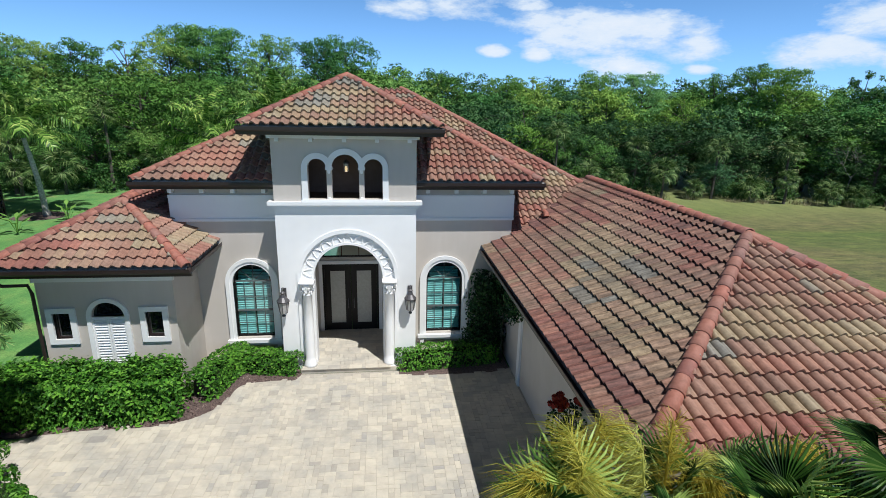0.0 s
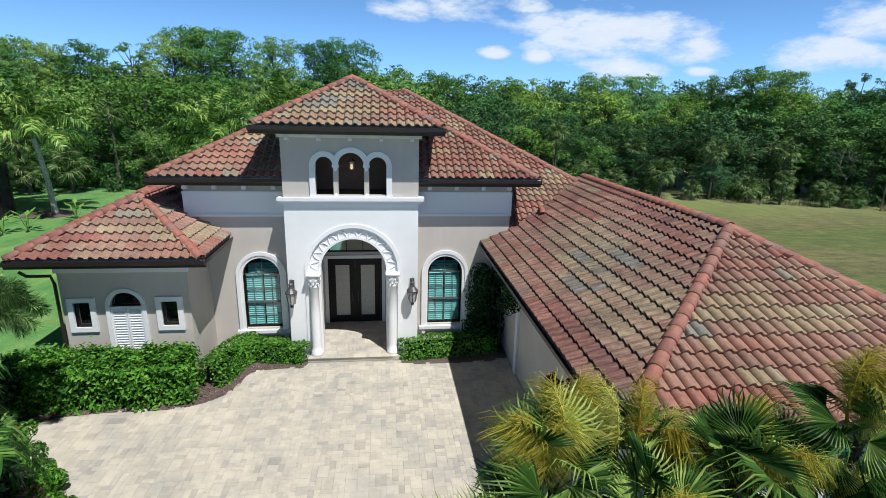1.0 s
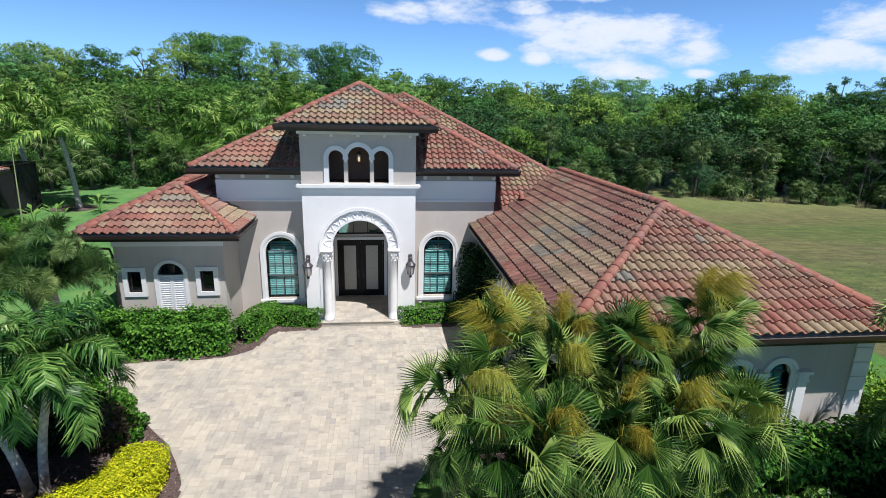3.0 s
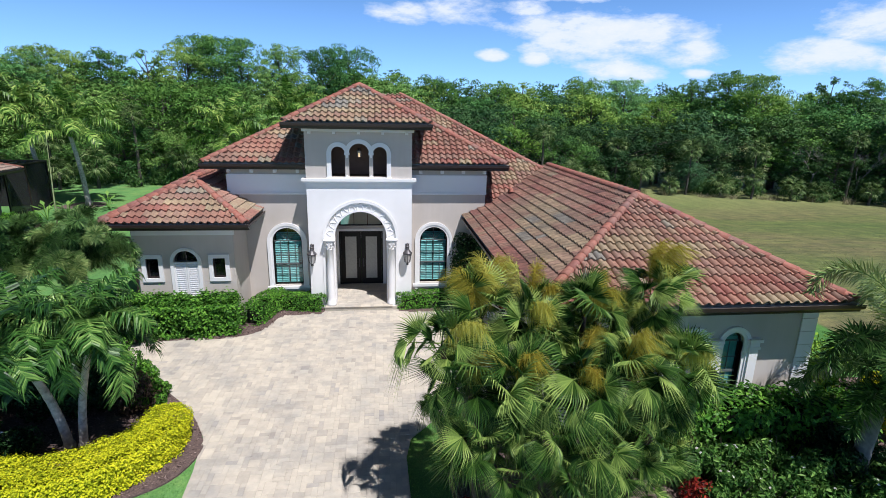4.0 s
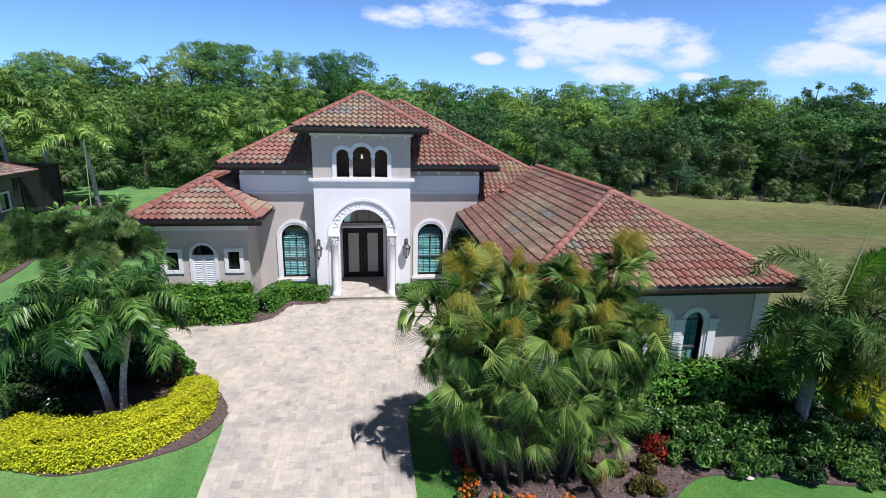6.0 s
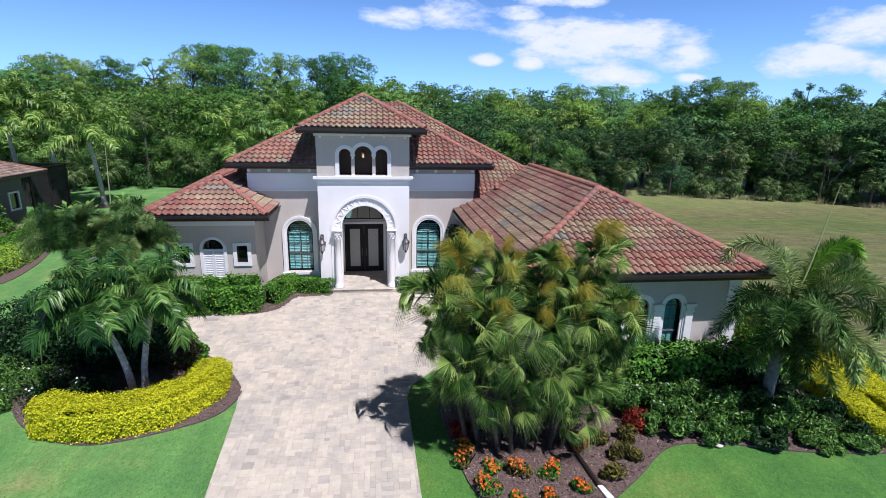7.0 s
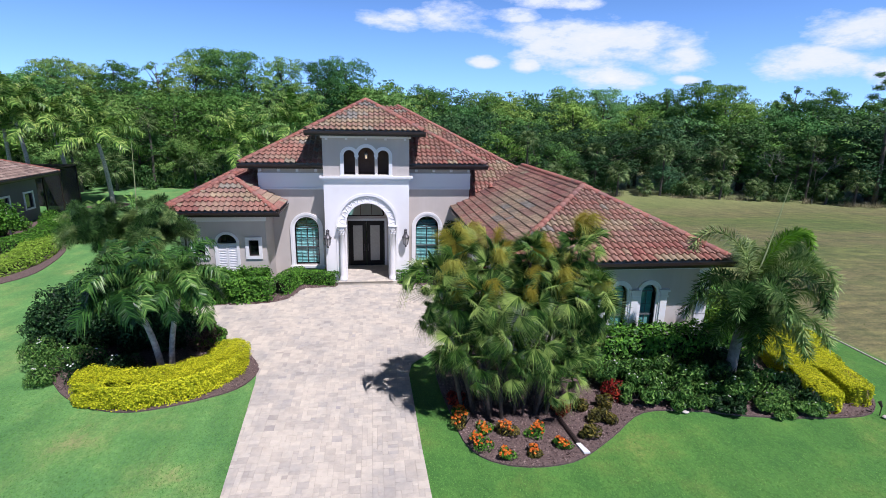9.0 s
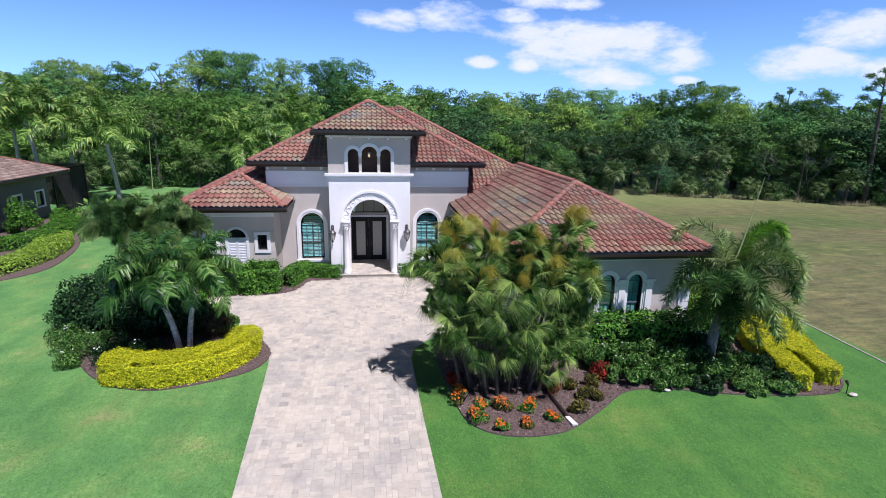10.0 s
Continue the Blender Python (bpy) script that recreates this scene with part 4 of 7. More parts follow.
    for side in gutters:
        bm = bmesh.new()
        if side == "F":
            gutter_run(bm, (x0 - 0.11, y0, ze), (x1 + 0.11, y0, ze), (0, -1, 0))
        if side == "L":
            gutter_run(bm, (x0, y1, ze), (x0, y0 - 0.002, ze), (-1, 0, 0))
        if side == "R":
            gutter_run(bm, (x1, y0 - 0.002, ze), (x1, y1, ze), (1, 0, 0))
        part("gutter", bm, M["gutter"], owner, "dark brown metal gutter")
    return roof


tower_roof = hip_roof("tower_roof", CX - 2.67, CX + 2.67, -0.62, 4.72, 7.50, "FLR", "weathered terracotta tile tower roof", hips="FLFR")


# the roof over the entrance front, cut round the tower
EX0, EX1, EY0, EZ = CX - 5.87, CX + 5.87, 0.13, 5.92
EH = 5.87
TL, TR, TB = CX - 2.06, CX + 2.06, 4.25


def slope_slab(name, pts, z_at, label, thick=0.16):
    bm = bmesh.new()
    top = [bm.verts.new((x, y, z_at(x, y) - 0.02)) for x, y in pts]
    low = [bm.verts.new((x, y, z_at(x, y) - 0.02 - thick)) for x, y in pts]
    bm.faces.new(top)
    bm.faces.new(low[::-1])
    for k in range(len(pts)):
        n = (k + 1) % len(pts)
        bm.faces.new((low[k], low[n], top[n], top[k]))
    return part(name, bm, M["soffit"], house, label)


mid_z = lambda x, y: EZ + PITCH * (y - EY0)
mid_left = slope_slab("middle_roof", [(EX0, EY0), (TL, EY0), (TL, TB), (CX, TB), (CX, EY0 + EH)], mid_z, "weathered terracotta tile roof over the entrance front")
mid_right = slope_slab("middle_roof", [(TR, EY0), (EX1, EY0), (CX, EY0 + EH), (CX, TB), (TR, TB)], mid_z, "weathered terracotta tile roof over the entrance front")
mid_l = slope_slab("middle_roof", [(EX0, EY0), (CX, EY0 + EH), (CX, 6.5), (EX0, 12.2)], lambda x, y: EZ + PITCH * (x - EX0), "side slope of the entrance roof")
mid_r = slope_slab("middle_roof", [(EX1, EY0), (EX1, 12.2), (CX, 6.5), (CX, EY0 + EH)], lambda x, y: EZ + PITCH * (EX1 - x), "side slope of the entrance roof")
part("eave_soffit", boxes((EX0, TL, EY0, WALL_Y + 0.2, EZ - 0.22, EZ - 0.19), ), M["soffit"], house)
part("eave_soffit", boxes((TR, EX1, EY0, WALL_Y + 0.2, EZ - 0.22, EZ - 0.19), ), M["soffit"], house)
tiled_slope(mid_left, (EX0, EY0, EZ), (1, 0, 0), (0, 1, 0), EX1 - EX0, EH, lambda v: v, lambda v: (TL if v < TB - EY0 else CX) - EX0)
tiled_slope(mid_right, (EX0, EY0, EZ), (1, 0, 0), (0, 1, 0), EX1 - EX0, EH, lambda v: (TR if v < TB - EY0 else CX) - EX0, lambda v: EX1 - EX0 - v)
tiled_slope(mid_l, (EX0, 12.2, EZ), (0, -1, 0), (1, 0, 0), 12.07, EH, lambda v: v, lambda v: 12.07 - v)
tiled_slope(mid_r, (EX1, EY0, EZ), (0, 1, 0), (-1, 0, 0), 12.07, EH, lambda v: v, lambda v: 12.07 - v)
caps(mid_left, (EX0, EY0, EZ + 0.03), (CX, EY0 + EH, EZ + PITCH * EH + 0.03))
caps(mid_right, (EX1, EY0, EZ + 0.03), (CX, EY0 + EH, EZ + PITCH * EH + 0.03))
for ends in (((EX0 - 0.11, EY0, EZ), (TL, EY0, EZ), (0, -1, 0)), ((TR, EY0, EZ), (EX1 + 0.11, EY0, EZ), (0, -1, 0)), ((EX0, 12.2, EZ), (EX0, EY0 - 0.002, EZ), (-1, 0, 0)), ((EX1, EY0 - 0.002, EZ), (EX1, 12.2, EZ), (1, 0, 0))):
    bm = bmesh.new()
    gutter_run(bm, *ends)
    part("gutter", bm, M["gutter"], house, "dark brown metal gutter")



# the broad main roof, cut where the entrance front stands
MX0, MX1, MY0, MZE = -9.6, 11.6, -0.05, 3.72
MRUN = 9.6


front_z = lambda x, y: MZE + PITCH * (y - MY0)
left_cut, right_cut = CX - WALL_HALF - 0.02, CX + WALL_HALF + 0.02
main_right = slope_slab("main_roof", [(right_cut, MY0), (MX1, MY0), (MX1 - MRUN, MY0 + MRUN), (1.0, MY0 + MRUN), (1.0, 1.1), (right_cut, 1.1)], front_z, "broad terracotta tile roof of the main house")
main_left = slope_slab("main_roof", [(MX0, MY0), (left_cut, MY0), (left_cut, 1.1), (-1.0, 1.1), (-1.0, MY0 - MX0 - 1.0)], front_z, "broad terracotta tile roof of the main house")
side_z = lambda x, y: MZE + PITCH * (MX1 - x)
main_side = slope_slab("main_roof", [(MX1, MY0), (MX1, MY0 + 2 * MRUN), (MX1 - MRUN, MY0 + MRUN)], side_z, "side slope of the main roof")
other_z = lambda x, y: MZE + PITCH * (x - MX0)
main_other = slope_slab("main_roof", [(MX0, MY0), (-1.0, MY0 - MX0 - 1.0), (MX0, MY0 + 17)], other_z, "side slope of the main roof")
tiled_slope(main_right, (MX0, MY0, MZE), (1, 0, 0), (0, 1, 0), MX1 - MX0, MRUN, lambda v: (right_cut if v < 1.2 else 1.0) - MX0, lambda v: MX1 - MX0 - v)
tiled_slope(main_left, (MX0, MY0, MZE), (1, 0, 0), (0, 1, 0), MX1 - MX0, 8.5, lambda v: v, lambda v: (left_cut if v < 1.2 else -1.0) - MX0)
tiled_slope(main_side, (MX1, MY0, MZE), (0, 1, 0), (-1, 0, 0), 2 * MRUN, MRUN, lambda v: v, lambda v: 2 * MRUN - v)
tiled_slope(main_other, (MX0, MY0 + 17, MZE), (0, -1, 0), (1, 0, 0), 17, 8.5, lambda v: v, lambda v: 17 - v)
caps(main_right, (MX1, MY0, MZE + 0.03), (MX1 - MRUN, MY0 + MRUN, MZE + PITCH * MRUN + 0.03))
caps(main_left, (MX0, MY0, MZE + 0.03), (-1.0, MY0 - MX0 - 1.0, MZE + PITCH * 8.6 + 0.03))
bm = bmesh.new()
gutter_run(bm, (MX0 - 0.11, MY0, MZE), (-8.75, MY0, MZE), (0, -1, 0))
part("gutter", bm, M["gutter"], house)
bm = bmesh.new()
gutter_run(bm, (MX0, MY0 + 17, MZE), (MX0, MY0 - 0.002, MZE), (-1, 0, 0))
part("gutter", bm, M["gutter"], house)
part("wing_wall", boxes((-8.95, -8.0, 0.65, 0.85, 0, 3.6)), M["stucco"], house)
part("wing_wall", boxes((-8.95, -8.75, 0.85, 16, 0, 3.6)), M["stucco"], house)
bm = bmesh.new()
tube(bm, [(6.4, 1.15, 4.2), (6.4, 1.15, 4.72), (6.4, 1.05, 4.82), (6.4, 0.90, 4.80), (6.4, 0.85, 4.70)], [0.09, 0.085, 0.085, 0.09, 0.10], 12)
part("vent_pipe", bm, M["cap"], house, "terracotta gooseneck roof vent")
left_roof = hip_roof("left_wing_roof", -8.72, -3.88, -1.85, 9.9, 3.98, "FLR", "terracotta hip roof of the small wing", hips="FLFR")
right_roof = hip_roof("garage_roof", 4.36, 12.45, -9.85, 9.1, 3.68, "FLR", "long terracotta hip roof of the garage wing",
                      single=lambda p: p.y < -5.6 and p.x < 10.2, hips="FLFR", apex=(8.75, -5.35, 5.57), back=3.4, worn=0.95)


# ---- ground ----
def ground_z(x, y):
    d = max(0.0, min(1.0, (y - 6 + max(0.0, x - 10) * 0.3) / 34))
    right = max(0.0, min(1.0, (x + 6) / 24))
    return -0.02 - 1.8 * d * d * (3 - 2 * d) * right


bm = bmesh.new()
xs = [-3000, -400, -150] + [-90 + 3 * k for k in range(71)] + [150, 400, 3000]
ys = [-3000, -300, -80] + [-50 + 3 * k for k in range(61)] + [200, 500, 3000]
grid = [[bm.verts.new((x, y, ground_z(x, y))) for x in xs] for y in ys]
for r0, r1 in zip(grid, grid[1:]):
    for k in range(len(xs) - 1):
        bm.faces.new((r0[k], r0[k + 1], r1[k + 1], r1[k]))
tagged(put("ground", mesh_of("ground", bm, M["grass"], True)), "mown lawn with a dry paler field beyond", "ground", kind="structure")


def smooth_loop(pts, n=4):
    """A closed Catmull-Rom loop through the points."""
    out = []
    m = len(pts)
    for i in range(m):
        p0, p1, p2, p3 = (Vector(pts[(i + k) % m]) for k in (-1, 0, 1, 2))
        for j in range(n):
            t = j / n
            out.append(0.5 * (2 * p1 + (p2 - p0) * t + (2 * p0 - 5 * p1 + 4 * p2 - p3) * t * t + (3 * p1 - p0 - 3 * p2 + p3) * t ** 3))
    return [(p.x, p.y) for p in out]


def sheet(name, pts, z, material, label, category, skirt=0.06):
    bm = bmesh.new()
    top = [bm.verts.new((x, y, z)) for x, y in pts]
    low = [bm.verts.new((x, y, z - skirt)) for x, y in pts]
    bm.faces.new(top)
    for k in range(len(pts)):
        bm.faces.new((low[k], low[(k + 1) % len(pts)], top[(k + 1) % len(pts)], top[k]))
    bmesh.ops.triangulate(bm, faces=bm.faces)
    bmesh.ops.recalc_face_normals(bm, faces=bm.faces)
    return tagged(put(name, mesh_of(name, bm, material)), label, category, kind="structure")


def inside(poly, x, y):
    hit = False
    for (ax, ay), (bx, by) in zip(poly, poly[1:] + poly[:1]):
        if (ay > y) != (by > y) and x < (bx - ax) * (y - ay) / (by - ay) + ax:
            hit = not hit
    return hit


DRIVE = [(-2.6, -30), (-2.75, -20), (-2.95, -16.2), (-3.15, -13), (-3.36, -9.9), (-3.55, -8.6), (-4.3, -7.3), (-5.9, -5.7), (-7.7, -4.7), (-8.5, -3.7), (-7.2, -2.75), (-5.0, -2.7), (-4.1, -2.5), (-3.4, -1.9), (-3.2, -1.2),
         (-3.0, -0.72), (-1.5, -0.62), (-1.5, -0.4), (1.6, -0.4), (1.6, -0.62), (4.2, -0.62), (5.14, -0.4), (5.14, -7.4), (3.4, -7.6), (2.3, -8.3), (1.6, -9.1), (1.46, -9.8), (1.53, -13.7), (1.75, -20), (2.0, -30)]
drive = sheet("driveway", DRIVE, 0.013, M["joint"], "pale beige paver driveway and forecourt", "driveway")
BED_R = smooth_loop([(2.45, -9.0), (2.35, -10.5), (2.47, -12.1), (2.75, -13.9), (3.7, -14.65), (5.2, -14.65), (6.6, -13.8), (8.05, -12.75), (9.67, -12.85), (11.25, -13.3), (13.7, -13.6), (15.0, -13.35), (16.0, -12.1), (17.0, -9.7), (17.0, -7.6), (14, -7.0),
                     (12.3, -8.0), (9.0, -8.9), (5.3, -8.8), (5.0, -7.6), (3.4, -7.8)])
BED_L = smooth_loop([(-11.4, -6.8), (-9.75, -9.0), (-8.65, -10.25), (-7.5, -11.0), (-6.3, -11.25), (-4.9, -10.85), (-3.8, -10.2), (-3.42, -9.2), (-3.62, -8.5), (-4.40, -7.25), (-6.0, -5.68), (-7.78, -4.70), (-8.6, -3.9), (-9.5, -3.0), (-11.4, -3.6), (-12.1, -5.2)])
BED_H = smooth_loop([(-9.6, -1.2), (-8.6, -2.9), (-6.5, -2.85), (-4.4, -2.75), (-3.35, -1.95), (-3.1, -0.95), (-2.2, -0.72), (-1.52, -0.68), (-1.5, 0.3), (-2.5, 0.9), (-4.4, 0.9), (-4.6, -0.9), (-7.5, -0.9)])
BED_S = [(1.58, -0.72), (4.4, -0.72), (5.1, -0.5), (5.1, 0.74), (1.58, 0.74)]
for pts in (BED_R, BED_L, BED_H, BED_S):
    sheet("planting_bed", pts, 0.022, M["mulch"], "planting bed covered with brown bark mulch", "bed")
BED_N = smooth_loop([(-24.5, 17.6), (-22.2, 16.8), (-21.5, 14.2), (-20.3, 11.8), (-18.9, 9.5), (-17.8, 6.9), (-17.2, 4.6), (-17.0, 2.2), (-18.2, 0.2), (-20.5, -1.5), (-26, -2), (-26, 8)])
sheet("planting_bed", BED_N, 0.022, M["mulch"], "winding mulch bed beside the neighbouring house", "bed")
sheet("planting_bed", smooth_loop([(-24.6, 22.8), (-22.8, 22.3), (-21.5, 23.3), (-22.0, 25.0), (-24.0, 25.2)]), 0.022, M["mulch"], "round mulch bed at a palm's foot", "bed")
# the edging between lawn and field
bm = bmesh.new()
tube(bm, [(18.35, -6.5, 0.0), (18.3, -9, 0.0), (18.2, -12, 0.0), (18.3, -20, 0.0)], 0.032, 6)
tagged(put("edging", mesh_of("edging", bm, M["joint_light"])), "thin pale edging strip between lawn and field", "edging", kind="structure")


# ---- leaves ----
def np_mesh(name, V, F, material, smooth=False):
    V, F = np.asarray(V, np.float32), np.asarray(F, np.int32)
    me = bpy.data.meshes.new(name)
    n, k = F.shape
    me.vertices.add(len(V))
    me.vertices.foreach_set("co", V.ravel())
    me.loops.add(n * k)
    me.loops.foreach_set("vertex_index", F.ravel())
    me.polygons.add(n)
    me.polygons.foreach_set("loop_start", np.arange(n, dtype=np.int32) * k)
    me.polygons.foreach_set("use_smooth", np.full(n, smooth))
    me.update(calc_edges=True)
    me.materials.append(material)
    return me


def unit(v):
    return v / np.maximum(np.linalg.norm(v, axis=-1, keepdims=True), 1e-9)


def leaf_quads(P, N, length, width, rng, up=0.3, fold=0.25):
    """Folded leaves at the points P that lie roughly across N. Returns vertices and triangles."""
    n = len(P)
    N = unit(N + rng.normal(0, 0.45, (n, 3)))
    d = rng.normal(0, 1, (n, 3)) + np.array([0, 0, up])
    d = unit(d - N * (d * N).sum(1, keepdims=True))
    w = np.cross(N, d)
    L = (length * rng.uniform(0.6, 1.25, n))[:, None]
    W = (width * rng.uniform(0.7, 1.2, n))[:, None]
    base = P - d * L * 0.5
    V = np.stack([base, base + d * L * 0.5 + w * W * 0.5 + N * W * fold, base + d * L, base + d * L * 0.5 - w * W * 0.5 + N * W * fold], 1).reshape(-1, 3)
    i = np.arange(n)[:, None] * 4
    F = np.concatenate([i + np.array([[0, 1, 2]]), i + np.array([[0, 2, 3]])])
    return V, F


def joined(pieces):
    V, F, o = [], [], 0
    for v, f in pieces:
        V.append(v)
        F.append(f + o)
        o += len(v)
    return np.concatenate(V), np.concatenate(F)


def path_samples(path, width, height, n, rng, bumps=0.06, round_top=0.25):
    """Points and normals on the sides, ends and top of a clipped hedge along a path."""
    path = np.array(path, float)
    seg = np.diff(path, axis=0)
    ln = np.linalg.norm(seg, axis=1)
    cum = np.concatenate([[0], np.cumsum(ln)])
    total = cum[-1] + width
    s = rng.uniform(-width / 2, cum[-1] + width / 2, n)
    sc = np.clip(s, 0, cum[-1] - 1e-6)
    k = np.clip(np.searchsorted(cum, sc, side="right") - 1, 0, len(seg) - 1)
    t = seg[k] / ln[k][:, None]
    c = path[k] + t * (sc - cum[k])[:, None]
    q = np.stack([-t[:, 1], t[:, 0]], 1)
    # a walk round the section: up one side, over the top, down the other
    around = rng.uniform(0, 2 * height + width, n)
    a = np.where(around < height, -1.0, np.where(around > height + width, 1.0, (around - height) / width * 2 - 1))
    z = np.where(around < height, around, np.where(around > height + width, 2 * height + width - around, height))
    top = (around >= height) & (around <= height + width)
    e = s - sc
    reach = np.sqrt(np.clip(1 - (e / (width / 2)) ** 2, 0.02, 1))
    xy = c + t * e[:, None] + q * (a * reach * width / 2)[:, None]
    edge = np.abs(a) > 0.8
    z = np.where(top, z - round_top * height * 0.5 * np.clip((np.abs(a) - 0.6) / 0.4, 0, 1) ** 2, z)
    nrm = np.where(top[:, None], np.array([[0, 0, 1.0]]), np.concatenate([q * np.sign(a)[:, None] + t * (e / width)[:, None] * 2, np.full((n, 1), 0.15)], 1))
    P = np.concatenate([xy, z[:, None]], 1)
    lump = np.array([noise.noise(Vector((p[0] * 1.7, p[1] * 1.7, p[2] * 1.7))) + 0.5 * noise.noise(Vector((p[0] * 5, p[1] * 5, p[2] * 5))) for p in P])
    P = P + unit(nrm) * (lump * bumps + rng.normal(0, bumps * 0.4, n))[:, None]
    return P, nrm


def core_mesh(bm, path, width, height, z0=0.0):
    """A solid block that fills the heart of a hedge in place of twigs."""
    for a, b in zip(path, path[1:]):
        a, b = Vector((*a, 0)), Vector((*b, 0))
        d = (b - a).normalized()
        a, b = a - d * width * 0.18, b + d * width * 0.18
        q = Vector((-d.y, d.x, 0)) * width * 0.30
        lo = [bm.verts.new(p + Vector((0, 0, z0))) for p in (a - q, b - q, b + q, a + q)]
        hi = [bm.verts.new(p + Vector((0, 0, height * 0.74))) for p in (a - q * 0.8, b - q * 0.8, b + q * 0.8, a + q * 0.8)]
        bm.faces.new(hi)
        for k in range(4):
            bm.faces.new((lo[k], lo[(k + 1) % 4], hi[(k + 1) % 4], hi[k]))


# near-black: the shade inside hedges, shrubs and climbers is put into this colour
M["shaded_twig"] = plain("shaded_twigs", (0.015, 0.018, 0.008), 0.95, vary=0.5, scale=14)


def smooth_path(pts, n=22):
    """A Catmull-Rom line through the points."""
    q = [pts[0], *pts, pts[-1]]
    out = []
    for i in range(1, len(q) - 2):
        p0, p1, p2, p3 = (Vector(v) for v in q[i - 1:i + 3])
        for j in range(n):
            t = j / n
            out.append(0.5 * (2 * p1 + (p2 - p0) * t + (2 * p0 - 5 * p1 + 4 * p2 - p3) * t * t + (3 * p1 - p0 - 3 * p2 + p3) * t ** 3))
    return [(p.x, p.y) for p in out] + [tuple(pts[-1])]


def hedge(name, path, width, height, n, leaf, wide, material, label, seed, bumps=0.05, round_top=0.25):
    path = smooth_path(path)
    rng = np.random.default_rng(seed)
    ob = thing(name, label, "hedge", (path[0][0], path[0][1], 0.0))
    off = np.array([path[0][0], path[0][1], 0.0])
    P, N = path_samples(path, width, height, n, rng, bumps, round_top)
    V, F = leaf_quads(P - off, unit(N) + np.array([0, 0, 0.9 if material is M["yellow"] else 0.45]), leaf, wide, rng)
    put("foliage", np_mesh("foliage", V, F, material), ob)
    # a solid block, coloured dark for shade between the leaves; golden in golden hedges
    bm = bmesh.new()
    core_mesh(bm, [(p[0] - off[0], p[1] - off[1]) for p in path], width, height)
    part("branchwork", bm, M["gold_twig"] if material is M["yellow"] else M["shaded_twig"], ob)
    return ob


hedge("clipped_hedge", [(-8.6, -2.0), (-6.5, -2.05), (-4.95, -2.0)], 1.25, 1.20, 14000, 0.135, 0.078, M["hedge"], "bright green leafy clipped hedge before the small wing", 11, 0.26, 0.45)
hedge("clipped_hedge", [(-3.95, -1.35), (-3.75, -0.45), (-3.45, 0.1)], 0.85, 0.72, 2600, 0.11, 0.065, M["hedge"], "low green hedge curving along a mulch bed", 12, 0.07)
hedge("clipped_hedge", [(-3.3, 0.15), (-1.75, -0.15)], 0.75, 0.62, 2600, 0.10, 0.06, M["hedge"], "low green hedge below the window", 13, 0.05)
hedge("clipped_hedge", [(1.85, -0.12), (3.6, 0.05), (4.6, 0.2)], 0.75, 0.62, 3000, 0.10, 0.06, M["hedge"], "low green hedge below the window beside the entrance", 14, 0.05)
hedge("golden_hedge", [(-7.75, -10.35), (-6.8, -10.6), (-5.85, -10.5), (-5.0, -10.0), (-4.5, -9.3), (-4.35, -8.75)], 1.06, 0.74, 36000, 0.060, 0.042, M["yellow"], "golden yellow clipped hedge in a curve", 15, 0.11, 0.4)
hedge("golden_hedge", [(15.8, -8.9), (15.2, -9.9), (14.85, -10.8)], 2.1, 0.6, 30000, 0.060, 0.042, M["yellow"], "broad golden yellow hedge near the field", 16, 0.06, 0.3)
hedge("golden_hedge", [(15.35, -11.0), (14.85, -12.85)], 0.72, 0.62, 9000, 0.060, 0.042, M["yellow"], "short arm of golden yellow hedge", 17, 0.05)
hedge("golden_hedge", [(14.2, -11.1), (13.6, -13.1)], 0.72, 0.62, 9000, 0.060, 0.042, M["yellow"], "short arm of golden yellow hedge", 18, 0.05)
hedge("clipped_hedge", [(6.9, -10.1), (9.5, -10.0), (12.6, -10.1)], 1.1, 1.35, 6500, 0.17, 0.095, M["hedge"], "dense glossy green hedge below the garage windows", 19, 0.2)


def bush_points(cx, cy, r, h, n, rng, lumps=9):
    """Leaves in several overlapping clumps."""
    P, N = [], []
    for k in range(lumps):
        a, q = rng.uniform(0, 2 * math.pi), math.sqrt(rng.uniform(0, 1)) * r * (0.65 if lumps < 20 else 0.85)
        c = np.array([cx + q * math.cos(a), cy + q * math.sin(a), h * rng.uniform(0.25, 0.80) * (1.0 - 0.35 * q / r)])
        rr = np.array([r * 0.5, r * 0.5, h * 0.36]) * rng.uniform(0.7, 1.15) * (9 / max(lumps, 9)) ** (0.4 if lumps < 20 else 0.75)
        d = unit(rng.normal(0, 1, (n // lumps, 3)))
        P.append(c + d * rr * rng.uniform(0.75, 1.05, (len(d), 1)))
        N.append(d)
    P, N = np.concatenate(P), np.concatenate(N)
    keep = P[:, 2] > 0.02
    return P[keep], N[keep]


bloom_cache = {}


def bloom_mesh(mat, size):
    """A small head of petals, shared by its kind."""
    key = (mat.name, size)
    if key not in bloom_cache:
        g = np.random.default_rng(int(size * 1000))
        Q = unit(g.normal(0, 1, (11, 3))) * size * 0.55
        Q[:, 2] = np.abs(Q[:, 2]) * 0.7
        bloom_cache[key] = np_mesh("flower", *leaf_quads(Q, unit(Q + 1e-3), size, size * 0.85, g), mat)
    return bloom_cache[key]


